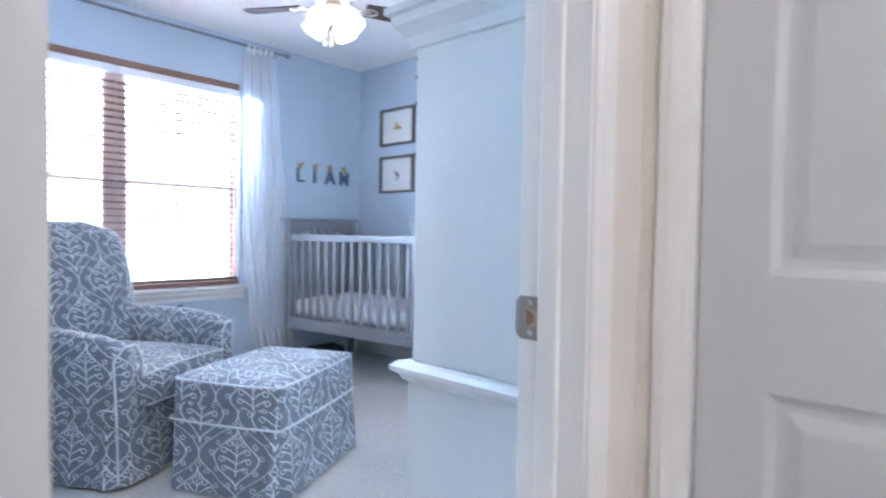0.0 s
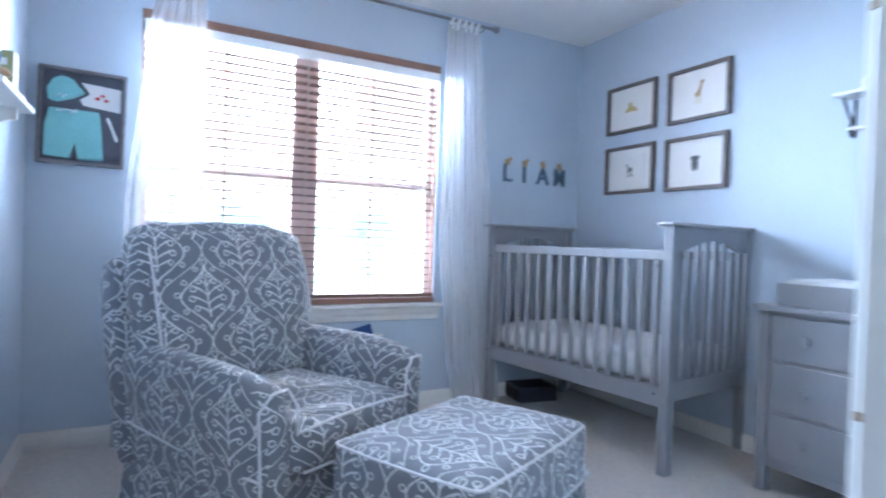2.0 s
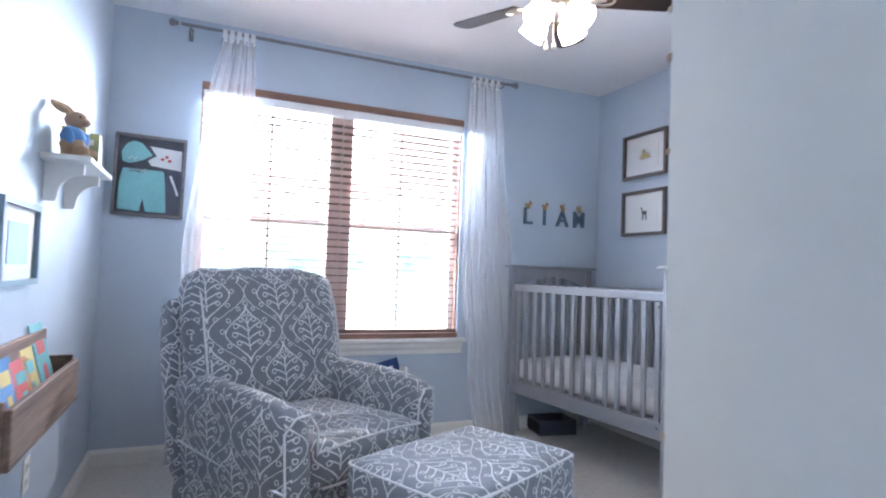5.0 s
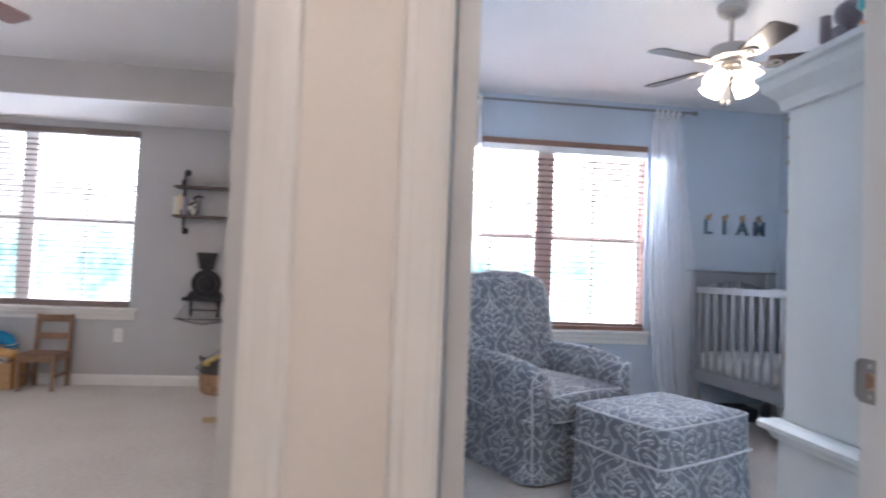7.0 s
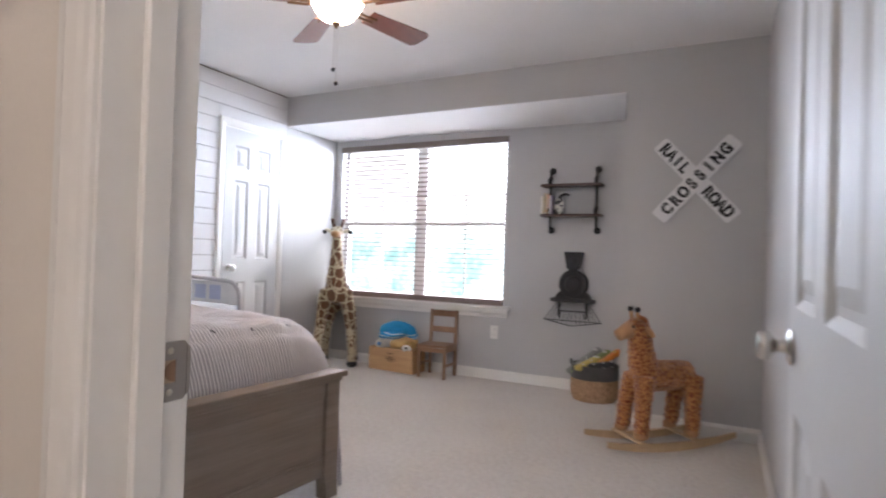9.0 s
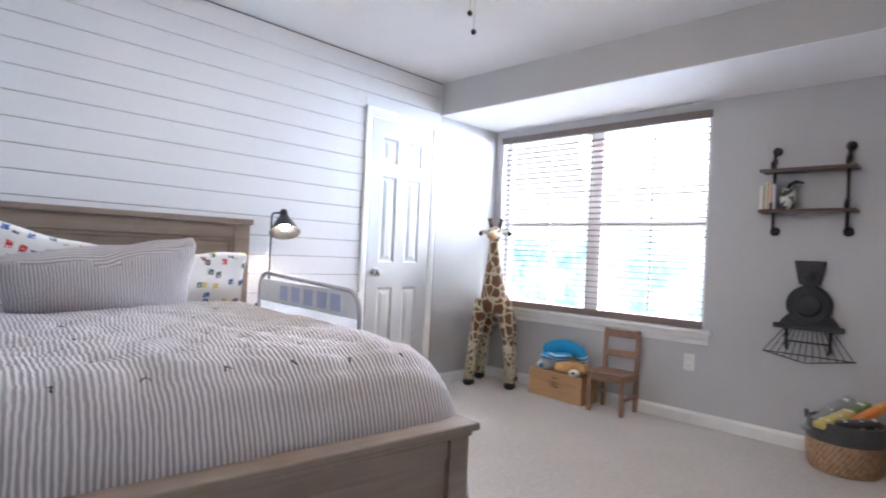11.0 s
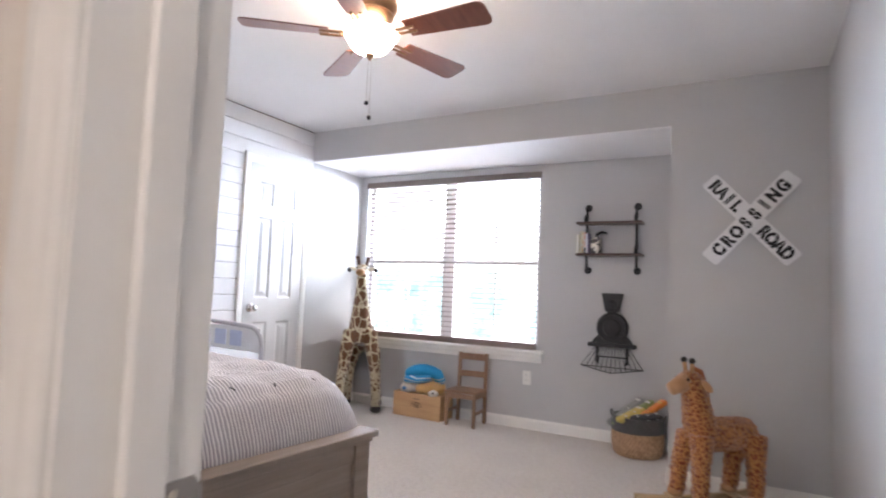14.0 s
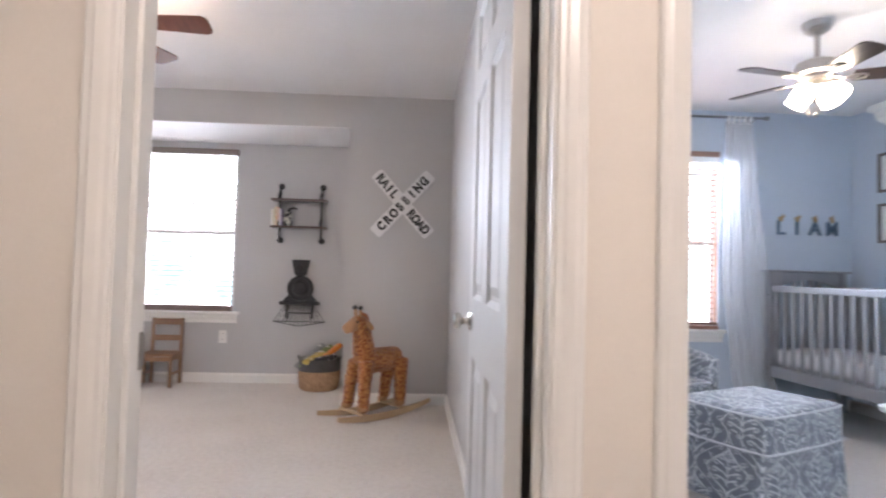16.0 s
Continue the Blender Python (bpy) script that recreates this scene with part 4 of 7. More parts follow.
for s in (-1, 1):
    bm = bmesh.new()
    mm = Matrix.Translation((0, s * 1.03, 0)) @ Euler((radians(-90 * s), 0, 0)).to_matrix().to_4x4()
    lathe(bm, [(0.008, 0), (0.016, 0.004), (0.010, 0.012), (0.018, 0.022), (0.022, 0.034), (0.015, 0.046), (0.001, 0.050)], 14, mm)
    part("finial", bm, RODM, rod, smooth=True)
    bm = bmesh.new()
    tube(bm, [(-0.108, s * 0.97, -0.02), (-0.02, s * 0.97, -0.02), (0, s * 0.97, -0.012)], 0.006, 8)
    box(bm, -0.11, s * 0.97 - 0.012, -0.05, -0.104, s * 0.97 + 0.012, 0.02)
    part("bracket", bm, RODM, rod)


# ---------------------------------------------------------------- more helpers
def turned(rx=0, ry=0, rz=0):
    return Euler([radians(a) for a in (rx, ry, rz)]).to_matrix().to_4x4()


def text_part(name, body, size, depth, m, mat, parent, label="", bold=0.0, squeeze=1.0):
    """Raised lettering, centred on m, reading along its x."""
    cu = bpy.data.curves.new(name, "FONT")
    cu.body, cu.size, cu.extrude, cu.align_x, cu.align_y, cu.offset = body, size, depth, "CENTER", "CENTER", bold
    tmp = bpy.data.objects.new(name, cu)
    scene.collection.objects.link(tmp)
    me = bpy.data.meshes.new_from_object(tmp.evaluated_get(bpy.context.evaluated_depsgraph_get()))
    bpy.data.objects.remove(tmp)
    me.transform(m @ Matrix.Diagonal((squeeze, 1, 1, 1)))
    me.materials.clear()
    me.materials.append(mat)
    o = new(name, me)
    o.parent = parent
    return tagged(o, label=label)


def framed(bm_args, w, h, fw, t, depth_in):
    """Four mitred sides of a picture frame, in the plane x, z, facing -y, centred on its middle."""
    bm = bmesh.new()
    o = [(-w / 2, -h / 2), (w / 2, -h / 2), (w / 2, h / 2), (-w / 2, h / 2)]
    q = [(-w / 2 + fw, -h / 2 + fw), (w / 2 - fw, -h / 2 + fw), (w / 2 - fw, h / 2 - fw), (-w / 2 + fw, h / 2 - fw)]
    rings = []
    for pts, y in ((o, 0.0), (o, -t), (q, -t), (q, -t + depth_in)):
        rings.append([bm.verts.new((x, y, z)) for x, z in pts])
    for a, b in zip(rings, rings[1:]):
        for i in range(4):
            bm.faces.new((a[i], a[(i + 1) % 4], b[(i + 1) % 4], b[i]))
    return bm


PAPER = cloth("white_paper", (0.78, 0.78, 0.76), 0.8, 0.03)
PHOTOGLASS, _pg = material("picture_glass", (1, 1, 1), 0.02)
_pg.b.inputs["Transmission Weight"].default_value, _pg.b.inputs["IOR"].default_value = 1.0, 1.15
FRAMEW = wooden("grey_brown_frame", (0.16, 0.13, 0.12), (0.09, 0.07, 0.065), 0.5, 0)
TAN = cloth("tan_ink", (0.45, 0.30, 0.14))
GOLD = cloth("golden_ink", (0.50, 0.38, 0.14))
INK = cloth("grey_ink", (0.12, 0.12, 0.13))
PLUSHB = cloth("brown_plush", (0.42, 0.27, 0.16), 0.95, 0.2)
CREAMP = cloth("cream_plush", (0.72, 0.66, 0.50), 0.95, 0.12)
BLUEC = cloth("blue_felt", (0.10, 0.27, 0.55), 0.95, 0.15)
TEAL = cloth("teal_knit", (0.25, 0.54, 0.55), 0.95, 0.12, 500)
YELLOW = cloth("yellow_card", (0.62, 0.48, 0.12), 0.6)
REDC = cloth("red_card", (0.60, 0.05, 0.05), 0.5)
TEALC = cloth("teal_card", (0.08, 0.42, 0.45), 0.5)
GREEN = cloth("olive_toy", (0.22, 0.28, 0.10), 0.6)
ORANGE = cloth("orange_toy", (0.75, 0.25, 0.04), 0.5)
DKBLUE = cloth("dark_blue_card", (0.02, 0.07, 0.25), 0.5)
GREYP = cloth("purple_grey_plush", (0.20, 0.17, 0.19), 0.95, 0.2)


def animal(bm_sets, parent, k):
    """A small printed animal of flat raised shapes; k picks which."""
    def flat(name, shapes, mat):
        bm = bmesh.new()
        for kind, *v in shapes:
            if kind == "e":
                cx, cz, rx, rz = v
                prism(bm, [(cx + rx * math.cos(a), cz + rz * math.sin(a)) for a in [2 * math.pi * i / 14 for i in range(14)]], -0.0025, -0.001, 1)
            else:
                prism(bm, v[0], -0.0025, -0.001, 1)
        part(name, bm, mat, parent)
    if k == 0:      # lying cub
        flat("printed_animal", [("e", 0.0, -0.005, 0.040, 0.016), ("e", -0.012, 0.022, 0.015, 0.015), ("e", 0.035, -0.018, 0.022, 0.006), ("e", -0.035, -0.018, 0.018, 0.006)], GOLD)
        flat("printed_face", [("e", -0.022, 0.034, 0.005, 0.005), ("e", -0.002, 0.034, 0.005, 0.005), ("e", -0.012, 0.016, 0.006, 0.005)], TAN)
    elif k == 1:    # giraffe
        flat("printed_animal", [("p", [(-0.022, -0.02), (0.012, -0.016), (0.014, 0.01), (0.022, 0.058), (0.012, 0.058), (-0.004, 0.014), (-0.02, 0.006)]), ("e", 0.022, 0.062, 0.014, 0.007)], TAN)
        flat("printed_legs", [("p", [(x, -0.06), (x + 0.005, -0.06), (x + 0.005, -0.012), (x, -0.012)]) for x in (-0.024, -0.012, 0.004, 0.012)], CREAMP)
    elif k == 2:    # zebra
        flat("printed_animal", [("p", [(-0.014, -0.014), (0.026, -0.014), (0.026, 0.012), (-0.010, 0.012), (-0.016, 0.036), (-0.028, 0.036), (-0.030, 0.028), (-0.020, 0.020)])], INK)
        flat("printed_legs", [("p", [(x, -0.048), (x + 0.004, -0.048), (x + 0.004, -0.012), (x, -0.012)]) for x in (-0.014, -0.006, 0.014, 0.022)], INK)
    else:           # elephant
        flat("printed_animal", [("e", 0.0, -0.010, 0.024, 0.026), ("e", 0.0, 0.022, 0.015, 0.018), ("e", -0.019, 0.026, 0.010, 0.015), ("e", 0.019, 0.026, 0.010, 0.015), ("p", [(-0.020, -0.046), (-0.006, -0.046), (-0.006, -0.02), (-0.020, -0.02)]), ("p", [(0.006, -0.046), (0.020, -0.046), (0.020, -0.02), (0.006, -0.02)])], INK)
        flat("printed_trunk", [("p", [(-0.005, -0.03), (0.005, -0.03), (0.004, 0.01), (-0.004, 0.01)])], GREYP)


k = 0
for (x, z) in ((-3.467, 1.91), (-2.975, 1.90), (-3.467, 1.517), (-2.982, 1.510)):
    e = thing("picture_frame", pose(x, YN - 0.001, z), ("grey-brown framed animal print of a golden cub on blue wall", "grey-brown framed animal print of a tan giraffe on blue wall", "grey-brown framed animal print of a striped zebra on blue wall", "grey-brown framed animal print of a grey elephant on blue wall")[k], "framed picture", "framed animal prints over crib")
    part("frame", framed(None, 0.402, 0.305, 0.020, 0.024, 0.014), FRAMEW, e)
    part("mat_board", boxed(-0.180, -0.006, -0.132, 0.180, -0.001, 0.132), PAPER, e)
    sub = part("print", boxed(-0.120, -0.0075, -0.085, 0.120, -0.006, 0.085), PAPER, e)
    holder = new("printed_picture")
    holder.parent, holder.location = e, (0, -0.0070, 0)
    animal(None, holder, k)
    for o in list(holder.children):
        o.parent, o.location = e, (0, -0.0062, 0)
    bpy.data.objects.remove(holder)
    k += 1

SLATE = painted("slate_letter_paint", (0.10, 0.16, 0.24), 0.5, 60, 0.1, 0.1)
for ch, y in (("L", 3.03), ("I", 3.17), ("A", 3.325), ("M", 3.47)):
    e = thing("wall_letter", pose(XN + 0.008, y, 1.484), "slate blue wooden letter %s with small brown animal on top" % ch, "wall letter", "wall letters over crib")
    text_part("letter", ch, 0.165, 0.008, turned(90, 0, 90), SLATE, e, "", 0.002, 0.85 if ch == "M" else 0.95)
    bm = bmesh.new()
    blob(bm, (0.006, 0.0, 0.075), (0.010, 0.018, 0.022))
    blob(bm, (0.008, 0.018 if ch in "LI" else -0.014, 0.098), (0.009, 0.013, 0.010))
    blob(bm, (0.006, -0.016, 0.088), (0.007, 0.014, 0.008))
    tube(bm, [(0.008, 0.008, 0.10), (0.008, 0.012, 0.116)], 0.004, 6)
    part("animal_topper", bm, TAN, e, "small brown felt animal", smooth="all")

# shadow box with knitted baby clothes
e = thing("shadow_box", pose(XN, 0.645, 1.532, 0, 0, 90) @ turned(0, 1, 0), "grey wood shadow box with teal knitted baby cap and trousers", "shadow box")
GREYWOOD = wooden("grey_driftwood", (0.24, 0.23, 0.24), (0.14, 0.135, 0.14), 0.7, 0)
part("frame", framed(None, 0.345, 0.435, 0.014, 0.045, 0.030), GREYWOOD, e)
part("backing", boxed(-0.160, -0.012, -0.205, 0.160, -0.002, 0.205), cloth("dark_grey_backing", (0.11, 0.115, 0.14)), e)
bm = bmesh.new()
prism(bm, [(-0.135, 0.07), (-0.142, 0.12), (-0.120, 0.165), (-0.085, 0.185), (-0.045, 0.175), (-0.015, 0.140), (0.008, 0.115), (-0.04, 0.085), (-0.10, 0.062)], -0.026, -0.013, 1)
bmesh.ops.bevel(bm, geom=bm.edges[:], offset=0.004, segments=2, affect="EDGES")
part("knitted_cap", bm, TEAL, e, "teal knitted baby cap", smooth=True)
bm = bmesh.new()
prism(bm, [(-0.130, 0.035), (0.065, 0.035), (0.075, -0.03), (0.088, -0.19), (-0.015, -0.192), (-0.028, -0.085), (-0.040, -0.192), (-0.145, -0.185), (-0.145, -0.04)], -0.028, -0.013, 1)
bmesh.ops.bevel(bm, geom=bm.edges[:], offset=0.004, segments=2, affect="EDGES")
part("knitted_trousers", bm, TEAL, e, "teal knitted baby trousers", smooth=True)
bm = bmesh.new()
prism(bm, [(-0.010, 0.165), (0.148, 0.155), (0.150, 0.045), (0.0, 0.060), (-0.015, 0.085), (0.025, 0.115)], -0.016, -0.013, 1)
part("card", bm, PAPER, e, "white card with small red and green print")
bm = bmesh.new()
for cx, cz, mt__ in ((0.055, 0.10, 0), (0.075, 0.115, 0), (0.09, 0.095, 0)):
    prism(bm, [(cx + 0.010 * math.cos(a), cz + 0.008 * math.sin(a)) for a in [2 * math.pi * i / 8 for i in range(8)]], -0.0175, -0.016, 1)
part("print", bm, REDC, e)
piping([(-0.10, -0.034, 0.02), (-0.06, -0.036, 0.03), (-0.02, -0.034, 0.022), (-0.05, -0.036, 0.012), (-0.02, -0.034, 0.036)], e, 0.003, name="tie_string")
piping([(-0.105, -0.032, 0.085), (-0.085, -0.034, 0.10), (-0.08, -0.034, 0.08), (-0.065, -0.032, 0.10)], e, 0.003, name="tie_string")
bm = bmesh.new()
prism(bm, [(0.092, 0.012), (0.104, 0.018), (0.145, -0.085), (0.135, -0.095), (0.120, -0.05)], -0.016, -0.013, 1)
part("bracelet", bm, PAPER, e, "white paper hospital bracelet")


# white corbel shelf with plush rabbit and book
def corbel_shelf(x0, x1, z, d, label):
    e = thing("wall_shelf", pose((x0 + x1) / 2, YB, z), label, "wall shelf", "corbel wall shelves")
    w_ = (x1 - x0) / 2
    part("shelf_board", boxed(-w_, 0, -0.018, w_, d, 0, bevel=0.003), TRIM, e)
    for s in (-1, 1):
        bm = bmesh.new()
        pts = [(0.0, -0.018), (d * 0.78, -0.018), (d * 0.78, -0.055)] + [(d * 0.78 - d * 0.50 * math.sin(a), -0.055 - 0.075 * (1 - math.cos(a))) for a in [math.pi / 2 * i / 8 for i in range(1, 9)]] + [(d * 0.24, -0.150), (0.0, -0.150)]
        prism(bm, pts, s * (w_ - 0.085) - 0.010, s * (w_ - 0.085) + 0.010, 0)
        part("corbel", bm, TRIM, e, "white scrolled bracket")
    return e


corbel_shelf(-3.16, -2.69, 1.415, 0.145, "white shelf on corbels with plush rabbit, on blue wall")
rb = thing("plush_rabbit", pose(-2.765, YB + 0.075, 1.415, 0, 0, -20) @ Matrix.Scale(0.98, 4), "sitting tan plush rabbit in blue jacket, on white shelf", "plush toy")
bm = bmesh.new()
blob(bm, (0, 0, 0.045), (0.042, 0.038, 0.045))
for s in (-1, 1):
    blob(bm, (s * 0.024, 0.042, 0.020), (0.017, 0.030, 0.018))
part("body", bm, PLUSHB, rb, smooth="all")
bm = bmesh.new()
blob(bm, (0, 0.0, 0.072), (0.043, 0.038, 0.040))
for s in (-1, 1):
    blob(bm, (s * 0.045, 0.012, 0.070), (0.016, 0.018, 0.030), m=turned(0, s * 25, 0))
part("jacket", bm, BLUEC, rb, "blue felt jacket", smooth="all")
bm = bmesh.new()
blob(bm, (0.0, 0.008, 0.130), (0.033, 0.038, 0.032))
blob(bm, (0.0, 0.040, 0.122), (0.016, 0.016, 0.014))
part("head", bm, PLUSHB, rb, smooth="all")
for s in (-1, 1):
    bm = bmesh.new()
    blob(bm, (s * 0.018 + 0.012, -0.030, 0.168), (0.012, 0.038, 0.016), m=turned(-35, s * 12, 0))
    part("ear", bm, PLUSHB, rb, smooth="all")
bm = bmesh.new()
for s in (-1, 1):
    blob(bm, (s * 0.022, 0.033, 0.138), (0.004, 0.004, 0.004), 1)
part("eyes", bm, BLACK, rb)


def book(name, m, w, h, t, cover, label, group="", deco=None):
    """Stands on its edge: w deep (x), t thick (y), h high (z)."""
    e = thing(name, m, label, "book", group)
    part("pages", boxed(0.003, -t / 2 + 0.003, 0.003, w - 0.001, t / 2 - 0.003, h - 0.003), PAPER, e, "white page block")
    bm = bmesh.new()
    box(bm, 0, -t / 2, 0, w, -t / 2 + 0.0025, h)
    box(bm, 0, t / 2 - 0.0025, 0, w, t / 2, h)
    box(bm, -0.001, -t / 2, 0, 0.0025, t / 2, h)
    part("cover", bm, cover, e)
    if deco:
        bm = bmesh.new()
        for s in (-1, 1):
            yy = s * (t / 2)
            box(bm, w * 0.2, min(yy, yy + s * 0.0006), h * 0.62, w * 0.8, max(yy, yy + s * 0.0006), h * 0.80)
            box(bm, w * 0.35, min(yy, yy + s * 0.0006), h * 0.25, w * 0.62, max(yy, yy + s * 0.0006), h * 0.48)
        part("cover_print", bm, deco, e)
    return e


book("book", pose(-2.88, YB + 0.03, 1.415, 0, 0, 78), 0.075, 0.125, 0.055, YELLOW, "thick yellow-green picture book standing on white shelf", "books in nursery", GREEN)

# rustic book ledge
lg = thing("book_ledge", pose(-2.50, YB, 0.60), "rustic barn-wood book ledge full of picture books, on blue wall", "wall shelf")
hw = 0.38
part("back_board", boxed(-hw + 0.03, 0, 0.0, hw - 0.03, 0.018, 0.235, bevel=0.002), RUSTIC, lg)
part("front_board", boxed(-hw, 0.095, 0.0, hw, 0.113, 0.125, bevel=0.003), RUSTIC, lg)
part("bottom_board", boxed(-hw, 0.018, -0.018, hw, 0.113, 0.0, bevel=0.002), RUSTIC, lg)
for s in (-1, 1):
    part("end_board", boxed(min(s * hw, s * (hw - 0.018)), 0.018, 0.0, max(s * hw, s * (hw - 0.018)), 0.095, 0.14, bevel=0.002), RUSTIC, lg)
for x, cov, dec, w_, h_, lab in ((-2.83, TEALC, REDC, 0.19, 0.26, "teal picture book with pink print, leaning in wooden ledge"), (-2.66, YELLOW, TEALC, 0.15, 0.20, "yellow picture book leaning in wooden ledge"),
                                 (-2.58, REDC, TEALC, 0.20, 0.18, "red board book with scalloped edge in wooden ledge"), (-2.44, BLUEC, YELLOW, 0.18, 0.21, "blue picture book leaning in wooden ledge"), (-2.28, ORANGE, PAPER, 0.16, 0.19, "orange picture book leaning in wooden ledge")):
    book("book", pose(x, YB + 0.060, 0.606, 14, 0, 0), w_ * 0.8, h_, 0.014, cov, lab, "books in nursery", dec)
fr = thing("picture_frame", pose(-2.50, YB + 0.001, 1.115, 0, 0, 180), "blue-grey framed picture with pale mat on blue wall", "framed picture")
part("frame", framed(None, 0.37, 0.245, 0.018, 0.020, 0.012), painted("blue_grey_frame", (0.22, 0.32, 0.40), 0.4), fr)
part("mat_board", boxed(-0.167, -0.006, -0.105, 0.167, -0.001, 0.105), PAPER, fr)
part("print", boxed(-0.10, -0.008, -0.06, 0.10, -0.006, 0.06), cloth("pale_blue_print", (0.45, 0.62, 0.72)), fr)


def outlet(m, two=True):
    e = thing("wall_outlet", m, "white double wall outlet low on wall over baseboard", "wall outlet", "wall outlets")
    part("cover_plate", boxed(-0.035, -0.005, -0.057, 0.035, 0, 0.057, bevel=0.002), TRIM, e)
    for z in (-0.024, 0.024):
        part("socket", boxed(-0.016, -0.0075, z - 0.014, 0.016, -0.005, z + 0.014, bevel=0.0008), TRIM, e)
        bm = bmesh.new()
        box(bm, -0.008, -0.0079, z - 0.004, -0.006, -0.0075, z + 0.006)
        box(bm, 0.006, -0.0079, z - 0.004, 0.008, -0.0075, z + 0.006)
        part("slots", bm, DARK, e)


outlet(pose(-2.765, YB + 0.0005, 0.37, 0, 0, 180))
outlet(pose(XB + 0.0005, -1.70, 0.41, 0, 0, 90))

# low books under the window, mostly hidden by the armchair
BSH = thing("low_bookshelf", pose(-3.86, 1.80, 0), "low white bookshelf under window, behind armchair", "bookshelf")
for y in (-0.45, 0.432):
    part("side", boxed(-0.08, y, 0, 0.10, y + 0.018, 0.30), TRIM, BSH)
for z in (0.04, 0.26):
    part("shelf_board", boxed(-0.08, -0.432, z, 0.10, 0.432, z + 0.018), TRIM, BSH)
book("book", pose(-3.90, 1.62, 0.278, 0, -12, 0), 0.16, 0.20, 0.03, BLUEC, "blue picture book standing on low shelf", "books in nursery", PAPER)
book("book", pose(-3.93, 1.95, 0.278, 0, -18, 75), 0.20, 0.20, 0.012, DKBLUE, "dark blue picture book with white moon on low shelf", "books in nursery", PAPER)
book("book", pose(-3.90, 2.10, 0.278, 0, -8, 0), 0.14, 0.19, 0.02, TRIM, "white picture book standing on low shelf", "books in nursery", INK)

# armoire beside the door
ar = thing("armoire", pose(XR - 0.004, 1.503, 0), "distressed white two-part cabinet with moulded top, beside nursery door", "cabinet")
AW, AD = 0.90, 0.531


def ring_mould(name, prof, x0, x1, y0, y1, z, parent, mat, label=""):
    """A moulding round three sides of a cabinet (front at x0, sides y0 and y1)."""
    bm = bmesh.new()
    rings = []
    for (px, py, dx, dy) in ((x1, y0, 0, -1), (x0, y0, -1, -1), (x0, y1, -1, 1), (x1, y1, 0, 1)):
        rings.append([bm.verts.new((px + dx * u, py + dy * u, z + h)) for u, h in prof])
    k_ = len(prof)
    for a, b in zip(rings, rings[1:]):
        for i in range(k_):
            bm.faces.new((a[i], b[i], b[(i + 1) % k_], a[(i + 1) % k_]))
    bm.faces.new(rings[0])
    bm.faces.new(rings[-1][::-1])
    return part(name, bm, mat, parent, label)


part("lower_body", boxed(-AD - 0.012, 0, 0.0, 0, AW, 0.675, bevel=0.004), ARMP, ar)
part("upper_body", boxed(-AD, 0.006, 0.697, 0, AW - 0.006, 1.585, bevel=0.004), ARMP, ar)
part("waist_board", boxed(-AD - 0.012, 0, 0.675, 0, AW, 0.697), ARMP, ar)
ring_mould("waist_moulding", [(0, -0.03), (0.010, -0.028), (0.016, -0.012), (0.034, -0.004), (0.036, 0.010), (0.022, 0.020), (0, 0.024)], -AD - 0.012, -0.001, 0, AW, 0.675, ar, ARMP)
ring_mould("crown", [(0, -0.06), (0.012, -0.058), (0.018, -0.03), (0.045, 0.0), (0.050, 0.022), (0.062, 0.028), (0.062, 0.045), (0, 0.045)], -AD, -0.001, 0.006, AW - 0.006, 1.585, ar, ARMP)
part("top_board", boxed(-AD + 0.001, 0.007, 1.585, -0.002, AW - 0.007, 1.628), ARMP, ar)
for i, (y0_, y1_) in enumerate(((0.03, AW / 2 - 0.005), (AW / 2 + 0.005, AW - 0.03))):
    for z0_, z1_ in ((0.74, 1.54), (0.08, 0.66)):
        xf_ = -AD - (0.012 if z0_ < 0.5 else 0)
        d = part("door", boxed(xf_ - 0.018, y0_, z0_, xf_, y1_, z1_, bevel=0.003), ARMP, ar)
        bm = bmesh.new()
        lathe(bm, [(0.008, 0), (0.008, 0.012), (0.015, 0.018), (0.012, 0.028), (0.001, 0.030)], 12, Matrix.Translation((xf_ - 0.018, (y1_ - 0.03) if i == 0 else (y0_ + 0.03), (z0_ + z1_) / 2)) @ turned(0, -90, 0))
        part("knob", bm, BRASS, d, "small metal knob")
# chipped edge of the cabinet
CHIP = cloth("bare_wood_chip", (0.38, 0.30, 0.22))
rng = random.Random(4)
for z in (0.86, 1.25, 1.38, 1.45, 1.50):
    part("paint_chip", boxed(-AD - 0.0012, 0.004, z, -AD + 0.006, 0.0112, z + rng.uniform(0.006, 0.018)), CHIP, ar, "bare wood where paint has chipped")
pl = thing("plush_toy", pose(-1.07, 1.62, 1.630, 0, 0, 30), "dark purple-grey plush monkey sitting on white cabinet", "plush toy")
bm = bmesh.new()
blob(bm, (0, 0, 0.06), (0.05, 0.05, 0.06))
blob(bm, (0.01, 0.0, 0.145), (0.036, 0.036, 0.036))
part("body", bm, GREYP, pl, smooth="all")
for s in (-1, 1):
    bm = bmesh.new()
    tube(bm, [(0, s * 0.04, 0.09), (0.0, s * 0.09, 0.03), (0.0, s * 0.125, 0.04), (0.0, s * 0.13, 0.10)], [0.018, 0.016, 0.015, 0.013], 8)
    part("arm", bm, GREYP, pl, smooth="all")
    bm = bmesh.new()
    tube(bm, [(-0.02, s * 0.03, 0.03), (-0.08, s * 0.05, 0.022), (-0.12, s * 0.05, 0.025)], [0.022, 0.019, 0.020], 8)
    part("leg", bm, GREYP, pl, smooth="all")
